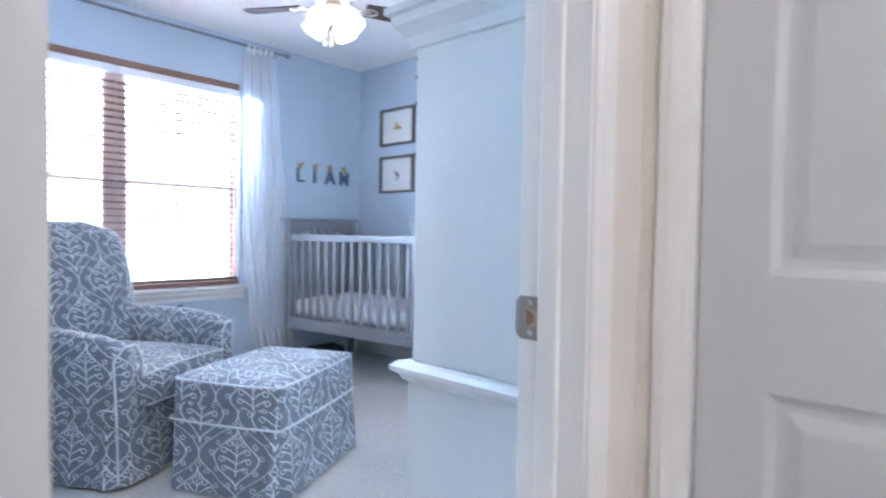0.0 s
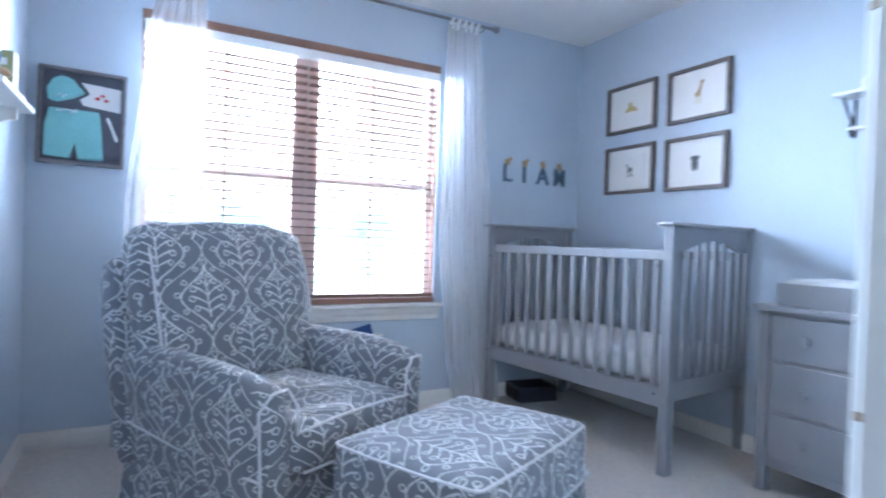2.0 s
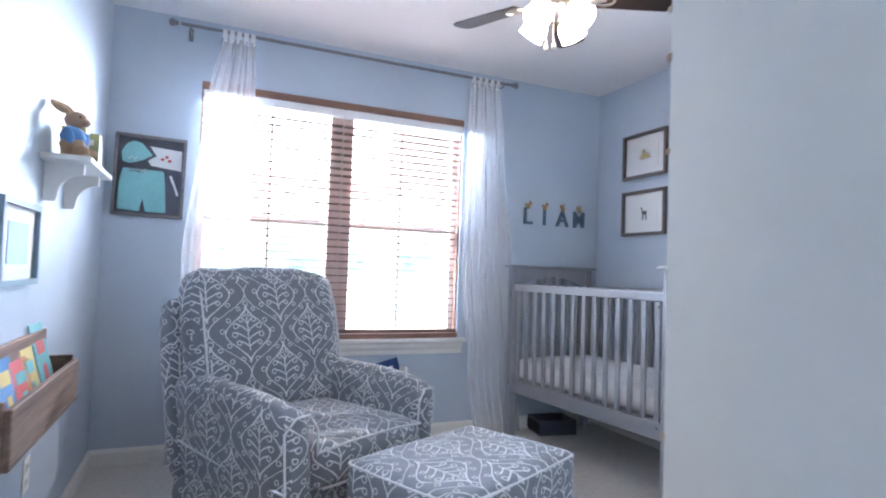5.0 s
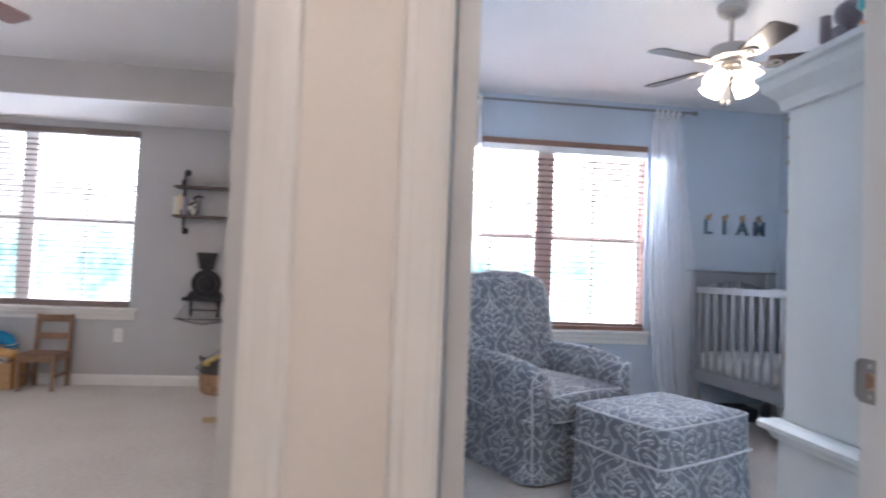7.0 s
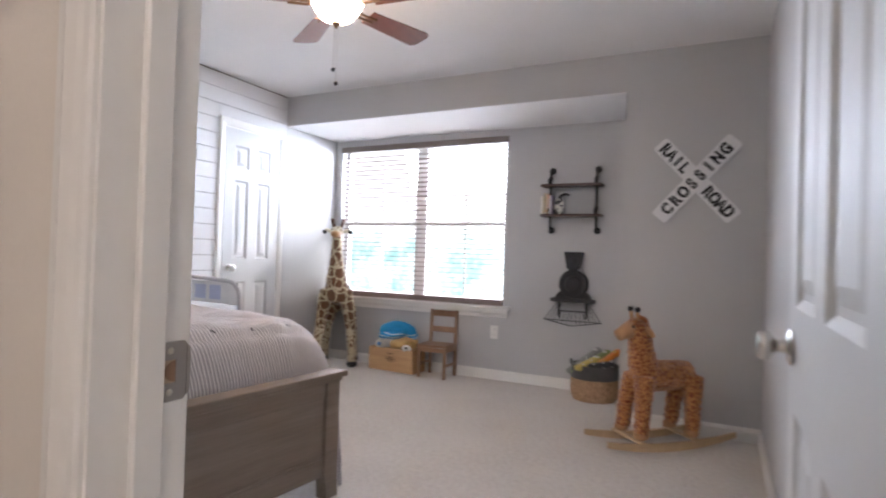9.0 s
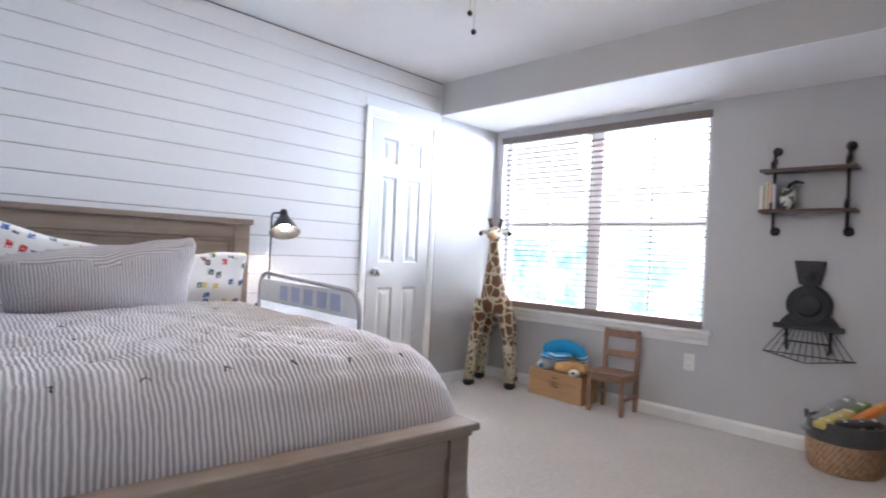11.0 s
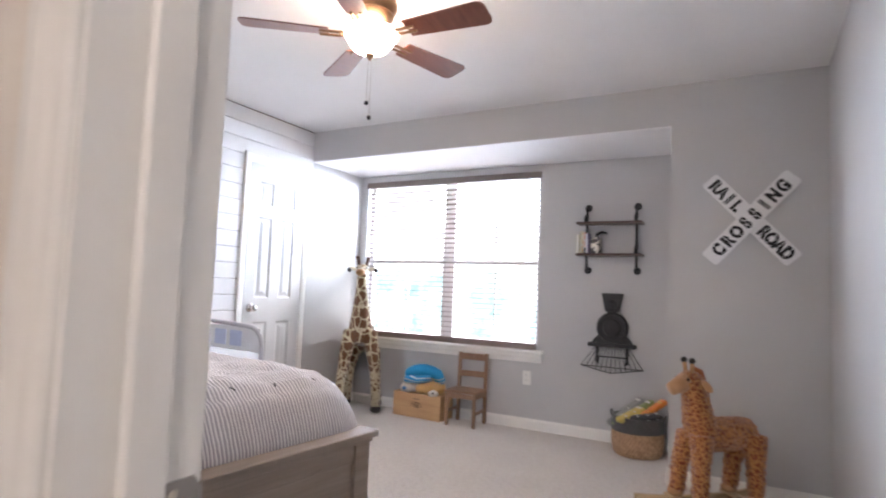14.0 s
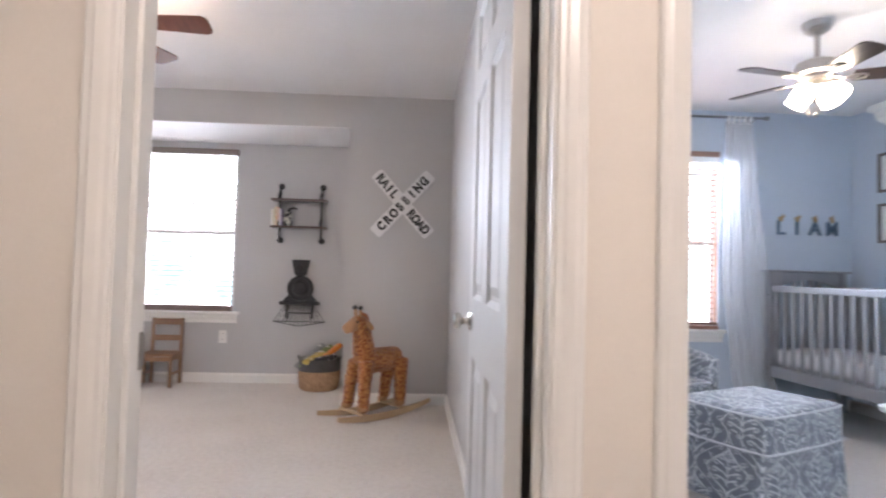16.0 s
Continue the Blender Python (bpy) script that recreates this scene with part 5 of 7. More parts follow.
pl = thing("plush_toy", pose(-0.84, 1.53, 1.630, 0, 0, 0), "round cream plush owl with coloured patches on white cabinet", "plush toy")
bm = bmesh.new()
blob(bm, (0, 0, 0.065), (0.06, 0.055, 0.065))
part("body", bm, CREAMP, pl, smooth="all")
for c_, r_, m_ in (((-0.03, -0.042, 0.07), (0.018, 0.010, 0.018), TEALC), ((0.03, -0.042, 0.045), (0.020, 0.012, 0.016), TEALC),
                   ((0.0, -0.045, 0.09), (0.014, 0.010, 0.012), ORANGE), ((-0.045, -0.02, 0.03), (0.014, 0.014, 0.014), ORANGE)):
    bm = bmesh.new()
    blob(bm, c_, r_)
    part("patch", bm, m_, pl, smooth="all")

# dresser with changing tray, and sconce shelf
dr = thing("dresser", pose(-1.83, YN - 0.02, 0), "grey painted dresser with three drawers, beside crib", "dresser")
DW, DD, DHt = 0.50, 0.37, 0.80
for s in (-1, 1):
    for y in (-DD, -0.045):
        part("leg", boxed(min(s * DW, s * (DW - 0.045)), y, 0, max(s * DW, s * (DW - 0.045)), y + 0.045, DHt - 0.03, bevel=0.003), CRIBM, dr)
part("carcass", boxed(-DW + 0.006, -DD + 0.010, 0.11, DW - 0.006, -0.004, DHt - 0.03), CRIBM, dr)
part("top", boxed(-DW - 0.022, -DD - 0.022, DHt - 0.03, DW + 0.022, 0.0, DHt - 0.005, bevel=0.006, seg=2), CRIBM, dr)
for i, (z0_, z1_) in enumerate(((0.15, 0.34), (0.355, 0.555), (0.57, 0.755))):
    d = part("drawer", boxed(-DW + 0.05, -DD + 0.002, z0_, DW - 0.05, -DD + 0.010, z1_, bevel=0.002), CRIBM, dr)
    for x in (-0.30, 0.30):
        bm = bmesh.new()
        lathe(bm, [(0.008, 0), (0.008, 0.012), (0.017, 0.018), (0.014, 0.028), (0.001, 0.030)], 14, Matrix.Translation((x, -DD + 0.002, (z0_ + z1_) / 2)) @ turned(90, 0, 0))
        part("knob", bm, CRIBM, d, "round grey knob", smooth=True)
tr = thing("changing_tray", pose(-1.83, YN - 0.20, DHt - 0.005), "grey changing tray with white pad on grey dresser", "changing tray")
for q in ((-0.44, -0.17, 0.44, -0.155), (-0.44, 0.155, 0.44, 0.17), (-0.44, -0.155, -0.425, 0.155), (0.425, -0.155, 0.44, 0.155)):
    part("side", boxed(q[0], q[1], 0, q[2], q[3], 0.095, bevel=0.002), CRIBM, tr)
bm = bmesh.new()
soft_box(bm, -0.42, -0.15, 0.0, 0.42, 0.15, 0.115, 0.02, 0.004, 5)
part("pad", bm, SHEET, tr, "white changing pad", smooth="all")
sc = thing("sconce_shelf", pose(-2.13, YN, 1.70), "small white shelf on dark scrolled iron bracket with ornament", "wall shelf")
part("shelf_board", boxed(-0.09, -0.12, 0, 0.09, 0, 0.014, bevel=0.003), TRIM, sc)
for s in (-0.05, 0.05):
    bm = bmesh.new()
    tube(bm, [(s, -0.004, -0.005), (s, -0.004, -0.17), (s, -0.03, -0.165), (s, -0.045, -0.13), (s, -0.03, -0.10), (s, -0.06, -0.07), (s, -0.09, -0.03), (s, -0.095, -0.006)], 0.006, 6)
    part("bracket", bm, BLACK, sc, "black scrolled iron bracket")
part("foot_bar", boxed(-0.06, -0.05, -0.14, 0.06, -0.004, -0.128), TRIM, sc)
og = thing("ornament", pose(-2.12, YN - 0.06, 1.714), "small cream figurine on white sconce shelf", "ornament")
bm = bmesh.new()
lathe(bm, [(0.022, 0), (0.020, 0.012), (0.012, 0.03), (0.016, 0.045), (0.008, 0.06), (0.001, 0.066)], 12)
part("figure", bm, CREAMP, og, smooth=True)


OLIVEC = cloth("olive_card", (0.30, 0.32, 0.14), 0.5)
book("book", pose(-2.90, YB + 0.055, 1.415, 0, 0, 80), 0.085, 0.11, 0.035, OLIVEC, "small olive and cream book standing on white shelf, beside plush rabbit", "books in nursery", PAPER)

# ---------------------------------------------------------------- ceiling fans
SHADE = glowing("lit_frosted_glass", (1.0, 0.86, 0.66), 11)
BLADED = wooden("dark_walnut_blade", (0.05, 0.035, 0.03), (0.025, 0.018, 0.015), 0.28, 0)
BLADER = wooden("reddish_blade", (0.22, 0.075, 0.045), (0.13, 0.04, 0.025), 0.3, 0)
BRONZE, _bz = material("brushed_bronze", (0.28, 0.17, 0.10), 0.35, 1.0)
PEWTER, _pw = material("brushed_pewter", (0.50, 0.47, 0.44), 0.32, 1.0)


def blade(bm, r0, r1, w0, w1, z, ang, pitch, t=0.006):
    m = turned(0, 0, ang) @ Matrix.Translation((0, 0, z)) @ turned(pitch, 0, 0)
    pts = [(r0, -w0 / 2), (r1 - 0.03, -w1 / 2), (r1 - 0.008, -w1 / 2 + 0.012), (r1, -w1 / 2 + 0.035), (r1, w1 / 2 - 0.035), (r1 - 0.008, w1 / 2 - 0.012), (r1 - 0.03, w1 / 2), (r0, w0 / 2)]
    lo = [bm.verts.new(m @ Vector((x, y, -t / 2))) for x, y in pts]
    hi = [bm.verts.new(m @ Vector((x, y, t / 2))) for x, y in pts]
    bm.faces.new(lo[::-1])
    bm.faces.new(hi)
    for i in range(len(pts)):
        bm.faces.new((lo[i], lo[(i + 1) % len(pts)], hi[(i + 1) % len(pts)], hi[i]))


f1 = thing("ceiling_fan", pose(-2.33, 2.13, ZC), "pewter ceiling fan with five dark blades and lit glass shades", "ceiling fan")
bm = bmesh.new()
lathe(bm, [(0.070, 0), (0.070, -0.022), (0.062, -0.032), (0.064, -0.042), (0.045, -0.058), (0.016, -0.068)], 28)
part("canopy", bm, PEWTER, f1, smooth=True)
bm = bmesh.new()
tube(bm, [(0, 0, -0.06), (0, 0, -0.20)], 0.013, 12)
part("downrod", bm, PEWTER, f1, smooth=True)
bm = bmesh.new()
lathe(bm, [(0.022, -0.148), (0.055, -0.160), (0.098, -0.178), (0.110, -0.205), (0.104, -0.232), (0.075, -0.246), (0.078, -0.262), (0.045, -0.270)], 32)
part("motor_housing", bm, PEWTER, f1, smooth=True)
bm = bmesh.new()
lathe(bm, [(0.045, -0.270), (0.056, -0.282), (0.058, -0.305), (0.040, -0.330), (0.020, -0.342), (0.008, -0.350)], 28)
part("light_kit", bm, PEWTER, f1, smooth=True)
for k in range(5):
    a = 65 + 72 * k
    bm = bmesh.new()
    blade(bm, 0.16, 0.465, 0.100, 0.128, -0.258, a, -12)
    part("blade", bm, BLADED, f1, "dark walnut fan blade")
    bm = bmesh.new()
    m_ = turned(0, 0, a)
    tube(bm, [m_ @ Vector(p) for p in ((0.07, 0, -0.250), (0.12, 0, -0.268), (0.19, 0, -0.262))], 0.008, 6)
    tube(bm, [m_ @ Matrix.Translation((0.185, 0, -0.266)) @ turned(-12, 0, 0) @ Vector((0.038 * math.cos(q), 0.026 * math.sin(q), 0)) for q in [2 * math.pi * i / 14 for i in range(14)]], 0.005, 6, True)
    part("blade_iron", bm, PEWTER, f1, "pewter scrolled blade bracket")
for k in range(4):
    a = 20 + 90 * k
    m_ = turned(0, 0, a) @ Matrix.Translation((0.050, 0, -0.300)) @ turned(0, 136, 0)
    bm = bmesh.new()
    lathe(bm, [(0.014, 0.0), (0.020, 0.02), (0.022, 0.03)], 14, m_)
    part("lamp_holder", bm, PEWTER, f1, smooth=True)
    bm = bmesh.new()
    lathe(bm, [(0.022, 0.03), (0.038, 0.040), (0.048, 0.058), (0.050, 0.078), (0.047, 0.096), (0.052, 0.108), (0.001, 0.102)], 18, m_)
    part("glass_shade", bm, SHADE, f1, "lit frosted glass shade", smooth=True)
for dx, L_ in ((0.03, 0.11), (-0.02, 0.095)):
    bm = bmesh.new()
    tube(bm, [(dx, -0.03, -0.345), (dx, -0.03, -0.345 - L_)], 0.0012, 5)
    lathe(bm, [(0.002, 0.03), (0.007, 0.02), (0.008, 0.006), (0.002, 0)], 10, Matrix.Translation((dx, -0.03, -0.37 - L_)))
    part("pull_chain", bm, PEWTER, f1)

for o in f1.children:
    if not o.name.startswith(("canopy", "downrod")):
        o.location.z -= 0.042       # the rod's length

f2 = thing("ceiling_fan", pose(-2.25, -1.60, ZC), "bronze flush ceiling fan with five reddish blades and lit bowl", "ceiling fan")
bm = bmesh.new()
lathe(bm, [(0.100, 0), (0.112, -0.018), (0.108, -0.045), (0.115, -0.052), (0.115, -0.075), (0.098, -0.100), (0.100, -0.110), (0.080, -0.135), (0.060, -0.160), (0.062, -0.178)], 32)
part("motor_housing", bm, BRONZE, f2, smooth=True)
bm = bmesh.new()
lathe(bm, [(0.120, -0.182), (0.126, -0.190), (0.118, -0.205), (0.100, -0.235), (0.075, -0.265), (0.040, -0.282), (0.012, -0.288)], 36)
part("glass_bowl", bm, glowing("lit_amber_glass", (1.0, 0.78, 0.56), 24), f2, "lit alabaster glass bowl", smooth=True)
bm = bmesh.new()
lathe(bm, [(0.020, -0.282), (0.024, -0.290), (0.014, -0.300), (0.008, -0.312), (0.001, -0.316)], 14)
part("finial", bm, BRONZE, f2, smooth=True)
for k in range(5):
    a = 20 + 72 * k
    bm = bmesh.new()
    blade(bm, 0.19, 0.575, 0.105, 0.145, -0.198, a, -11)
    part("blade", bm, BLADER, f2, "reddish-brown wooden fan blade")
    bm = bmesh.new()
    m_ = turned(0, 0, a)
    tube(bm, [m_ @ Vector(p) for p in ((0.06, -0.012, -0.180), (0.14, -0.018, -0.206), (0.23, -0.02, -0.206))], 0.007, 6)
    tube(bm, [m_ @ Vector(p) for p in ((0.06, 0.012, -0.180), (0.14, 0.018, -0.206), (0.23, 0.02, -0.206))], 0.007, 6)
    part("blade_iron", bm, BRONZE, f2)
for dx, L_ in ((0.012, 0.20), (-0.012, 0.26)):
    bm = bmesh.new()
    tube(bm, [(dx, 0, -0.31), (dx, 0, -0.31 - L_)], 0.0012, 5)
    part("pull_chain", bm, PEWTER, f2)
    bm = bmesh.new()
    blob(bm, (dx, 0, -0.315 - L_), (0.010, 0.010, 0.011))
    part("pull_knob", bm, BLACK, f2, "black pull-chain knob", smooth="all")


# ---------------------------------------------------------------- bedroom: bed
def ticking(pitch=0.0140, contrast=0.85):
    mt, n = material("ticking_stripe", (0.6, 0.58, 0.56), 0.9)
    uv = n.xyz(n.coord("UV"))
    wob = n.noise(n.coord("UV"), 5, 3)
    wob2 = n.noise(n.coord("UV"), 60, 2)
    u = n.m("ADD", uv[0], n.m("ADD", n.m("MULTIPLY", n.m("SUBTRACT", wob, 0.5), 0.030), n.m("MULTIPLY", n.m("SUBTRACT", wob2, 0.5), 0.006)))
    st = n.m("SINE", n.m("MULTIPLY", u, 2 * math.pi / pitch))
    f = n.m("ADD", n.m("MULTIPLY", st, 0.42), 0.5)
    blot = n.noise(n.coord("UV"), 140, 2)
    n.color(n.ramp(n.m("ADD", n.m("MULTIPLY", f, contrast), n.m("ADD", n.m("MULTIPLY", blot, 0.15), (0.85 - contrast) * 0.62)), [(0.25, (0.36, 0.34, 0.35)), (0.45, (0.43, 0.41, 0.42)), (0.62, (0.63, 0.60, 0.60)), (0.85, (0.71, 0.68, 0.67))]))
    n.bump(n.m("ADD", n.m("MULTIPLY", st, 0.5), n.m("MULTIPLY", blot, 0.8)), 0.5, 0.004)
    return mt


TICK = ticking()
TICKF = ticking(0.0115, 0.72)


def train_print():
    """White pillow cloth strewn with small coloured toy shapes."""
    mt, n = material("toy_print_cloth", (0.8, 0.79, 0.77), 0.85)
    uv = n.coord("UV")
    v = n.node("ShaderNodeTexVoronoi")
    v.voronoi_dimensions, v.distance = "2D", "CHEBYCHEV"
    n.put(v.inputs["Vector"], uv)
    v.inputs["Scale"].default_value, v.inputs["Randomness"].default_value = 17.0, 0.95
    inside = n.m("LESS_THAN", n.m("ADD", v.outputs["Distance"], n.m("MULTIPLY", n.noise(uv, 70, 2), 0.26)), 0.36)
    col = n.xyz(v.outputs["Color"])
    keep = n.m("GREATER_THAN", col[1], 0.22)
    detail = n.m("GREATER_THAN", n.noise(n.scaled(uv, (90, 130, 1)), 1.0, 1), 0.40)
    shade = n.t.nodes.new("ShaderNodeValToRGB")
    n.put(shade.inputs[0], col[0])
    shade.color_ramp.interpolation = "CONSTANT"
    e = shade.color_ramp.elements
    e[0].position, e[0].color = 0.0, (0.55, 0.03, 0.02, 1)
    e[1].position, e[1].color = 0.25, (0.05, 0.13, 0.08, 1)
    for p, c in ((0.5, (0.03, 0.10, 0.30, 1)), (0.7, (0.10, 0.11, 0.12, 1)), (0.93, (0.55, 0.42, 0.05, 1))):
        q = e.new(p)
        q.color = c
    n.color(n.mix(n.m("MULTIPLY", n.m("MULTIPLY", inside, keep), detail), (0.78, 0.77, 0.75), shade.outputs[0]))
    n.bump(n.noise(uv, 9, 3), 0.4, 0.006)
    return mt


TOYS = train_print()
BED_M = pose(-1.60, -3.385, 0, 0, 0, -5.5)
bed = thing("bed", BED_M, "weathered oak panel bed with tall headboard and low footboard", "bed")
HW = 0.70
part("headboard_panel", boxed(-HW + 0.09, -0.020, 0.30, HW - 0.09, 0.004, 1.10), BEDW, bed)
for s in (-1, 1):
    part("headboard_post", boxed(min(s * HW, s * (HW - 0.09)), -0.030, 0, max(s * HW, s * (HW - 0.09)), 0.030, 1.18, bevel=0.003), BEDW, bed)
part("headboard_rail", boxed(-HW + 0.09, -0.028, 1.10, HW - 0.09, 0.026, 1.18, bevel=0.002), BEDW, bed)
part("headboard_cap", boxed(-HW - 0.015, -0.045, 1.18, HW + 0.015, 0.046, 1.212, bevel=0.006, seg=2), BEDW, bed)
part("headboard_bead", boxed(-HW + 0.0905, 0.004, 1.078, HW - 0.0905, 0.016, 1.0995, bevel=0.003), BEDW, bed)
for s in (-1, 1):
    part("headboard_bead", boxed(min(s * (HW - 0.0905), s * (HW - 0.112)), 0.004, 0.30, max(s * (HW - 0.0905), s * (HW - 0.112)), 0.016, 1.0775, bevel=0.003), BEDW, bed)
FY = 1.87
part("footboard_cap", boxed(-HW - 0.022, FY - 0.035, 0.520, HW + 0.022, FY + 0.080, 0.545, bevel=0.005, seg=2), BEDW, bed)
part("footboard_moulding", boxed(-HW - 0.008, FY - 0.018, 0.500, HW + 0.008, FY + 0.062, 0.520, bevel=0.006, seg=2), BEDW, bed)
part("footboard_panel", boxed(-HW + 0.075, FY + 0.005, 0.14, HW - 0.075, FY + 0.030, 0.44), BEDW, bed)
part("footboard_rail", boxed(-HW + 0.075, FY - 0.002, 0.44, HW - 0.075, FY + 0.042, 0.50, bevel=0.002), BEDW, bed)
part("footboard_rail", boxed(-HW + 0.075, FY - 0.002, 0.10, HW - 0.075, FY + 0.042, 0.175, bevel=0.002), BEDW, bed)
part("footboard_bead", boxed(-HW + 0.076, FY + 0.030, 0.428, HW - 0.076, FY + 0.038, 0.4395, bevel=0.002), BEDW, bed)
part("footboard_bead", boxed(-HW + 0.076, FY + 0.030, 0.1755, HW - 0.076, FY + 0.038, 0.187, bevel=0.002), BEDW, bed)
for s in (-1, 1):
    bm = bmesh.new()
    x0_, x1_ = s * HW, s * (HW - 0.075)
    pts = [(x0_, 0.50), (x1_, 0.50), (x1_, 0.10), (x1_ + s * 0.008, 0.07), (x1_ + s * 0.012, 0.03), (x1_ + s * 0.012, 0.0), (x0_ + s * 0.004, 0.0), (x0_ + s * 0.004, 0.03), (x0_, 0.08)]
    prism(bm, pts, FY - 0.006, FY + 0.052, 1)
    part("footboard_post", bm, BEDW, bed)
    bm = bmesh.new()
    box(bm, min(x0_ - s * 0.004, x0_ - s * 0.03), 0.030, 0.24, max(x0_ - s * 0.004, x0_ - s * 0.03), FY - 0.006, 0.44)
    part("side_rail", bm, BEDW, bed)
mat_ = thing("bed_mattress", BED_M @ pose(0, 0.03, 0), "white mattress on oak bed, under striped quilt", "mattress")
bm = bmesh.new()
soft_box(bm, -0.66, 0.0, 0.36, 0.66, 1.78, 0.62, 0.06, 0.0, 4)
part("ticking", bm, SHEET, mat_, smooth="all")

quilt = thing("quilt", BED_M, "grey and cream ticking-striped tufted quilt spread over bed, rumpled", "quilt")
NX, NY = 150, 150
S0, S1, Y0, Y1 = 1.04, 1.20, 0.10, 1.868
TUFTS = [(-0.92 + 0.185 * i + (0.09 if j % 2 else 0.0), 0.22 + 0.152 * j) for i in range(11) for j in range(11)]


def quilt_at(s_, v):
    """A point of the quilt: s_ across, in metres from its middle; v: 0 at the head, 1 at the foot."""
    y = Y0 + (Y1 - Y0) * min(v, 1.0)
    flat, r = 0.57, 0.16
    a = abs(s_)
    crown = 0.745 + 0.012 * math.cos(min(a, 0.7) * 2.2)
    if a < flat:
        x, z = a, crown
    elif a < flat + r * math.pi / 2:
        q = (a - flat) / r
        x, z = flat + r * math.sin(q), crown - r * (1 - math.cos(q))
    else:
        d = a - flat - r * math.pi / 2
        x, z = flat + r + 0.010 + (0.09 if s_ < 0 else 0.02) * d + 0.012 * math.sin(v * 38 + 2 * math.sin(v * 9)) * min(1, d * 6), crown - r - d
    e_ = max(0.0, (y - (Y1 - 0.20)) / 0.20)
    z -= 0.30 * (1 - math.sqrt(max(0.0, 1 - e_ * e_)))
    x = math.copysign(x, s_)
    bump_ = 0.010 * noise.noise(Vector((s_ * 3.2, y * 3.2, 0.3))) + 0.010 * noise.noise(Vector((s_ * 11, y * 6, 4.3))) + 0.006 * noise.noise(Vector((s_ * 14, y * 30, 1.7)))
    pucker = 0.0085 * math.sin(y * 95 + 3 * noise.noise(Vector((s_ * 5, y * 5, 9)))) * (0.5 + noise.noise(Vector((s_ * 8, y * 2.5, 2))))
    dim = 0.0
    for tx, ty in TUFTS:
        dd = (s_ - tx) ** 2 + (y - ty) ** 2
        if dd < 0.012:
            dim += 0.010 * math.exp(-dd / 0.0016)
    top = 1.0 if a < flat + 0.1 else 0.5
    nrm = Vector((0, 0, 1)) if a < flat else Vector((math.copysign(math.sin(min(math.pi / 2, (a - flat) / r)), s_), 0, math.cos(min(math.pi / 2, (a - flat) / r))))
    return Vector((x, y, z)) + nrm * ((bump_ + pucker) * top - dim)


me = bpy.data.meshes.new("quilt_cloth")
vs_, fs_, uvs_ = [], [], []
for i in range(NX + 1):
    for j in range(NY + 1):
        s_ = -S1 + (S0 + S1) * i / NX
        vs_.append(quilt_at(s_, j / NY))
        uvs_.append((s_, Y0 + (Y1 - Y0) * j / NY))
for i in range(NX):
    for j in range(NY):
        a = i * (NY + 1) + j
        fs_.append((a, a + 1, a + NY + 2, a + NY + 1))
me.from_pydata(vs_, [], fs_)
uvl = me.uv_layers.new(name="cloth")
for lp in me.loops:
    uvl.data[lp.index].uv = uvs_[lp.vertex_index]
me.materials.append(TICK)
me.polygons.foreach_set("use_smooth", [True] * len(me.polygons))
qo = new("quilt_cloth", me)
qo.parent = quilt
so = qo.modifiers.new("thick", "SOLIDIFY")
so.thickness, so.offset = 0.014, -1
TIE = cloth("dark_yarn", (0.06, 0.055, 0.06))
tie_mesh = None
for tx, ty in TUFTS:
    v = (ty - Y0) / (Y1 - Y0)
    if not (0.02 < v < 0.97 and abs(tx) < 0.9):
        continue
    p = quilt_at(tx, v)
    if tie_mesh is None:
        bm = bmesh.new()
        tube(bm, [(-0.018, -0.006, 0.003), (0, 0, 0.010), (0.018, 0.007, 0.003)], 0.0030, 5)
        tube(bm, [(-0.007, 0.012, 0.003), (0, 0, 0.010), (0.007, -0.012, 0.003)], 0.0030, 5)
        o = part("tuft_tie", bm, TIE, quilt, "dark yarn tie")
        tie_mesh = o.data
    else:
        o = tagged(new("tuft_tie", tie_mesh), label="dark yarn tie")
        o.parent = quilt
    steep = max(0.0, min(1.0, (abs(tx) - 0.57) / 0.25))
    o.location = p + Vector((0, 0, 0.006 * (1 - steep)))
    o.rotation_euler = (0, math.copysign(steep * 1.5, tx), (tx * 37 + ty * 53) % 3)


def pillow(m, w_, h_, t_, mat, label, uvoff=(0, 0), seed=0):
    e = thing("pillow", m, label, "pillow", "pillows on bed")
    bm = bmesh.new()
    soft_box(bm, -w_ / 2, -t_ / 6, -h_ / 2, w_ / 2, t_ / 6, h_ / 2, 0.018, t_ * 0.42, 9, wob=0.016, seed=seed, faces="y")

    def pinch(p):
        a, b = p.x / (w_ / 2), p.z / (h_ / 2)
        k_ = 1 - 0.07 * (1 - abs(a)) * abs(b) ** 3 - 0.02
        j_ = 1 - 0.05 * (1 - abs(b)) * abs(a) ** 3
        return Vector((p.x * j_, p.y, p.z * k_))
    sloped(bm, pinch)
    box_uv(part("pillow_case", bm, mat, e, smooth="all"), off=uvoff)
    return e


pillow(BED_M @ pose(-0.32, 0.17, 0.840, -18, 0, 0), 0.60, 0.38, 0.17, TOYS, "white toy-print pillow leaning on oak headboard, beside lamp", (0.3, 0.1), 3)
pillow(BED_M @ pose(0.32, 0.17, 0.870, -18, -13, 0), 0.56, 0.46, 0.18, TOYS, "white toy-print pillow leaning on oak headboard, by wall", (2.3, 1.4), 8)
pillow(BED_M @ pose(0.08, 0.44, 0.850, -36, 9, 3), 0.72, 0.46, 0.20, TICKF, "grey ticking-striped pillow with dark ties, before toy-print pillows", (0.0, 0.0), 5)

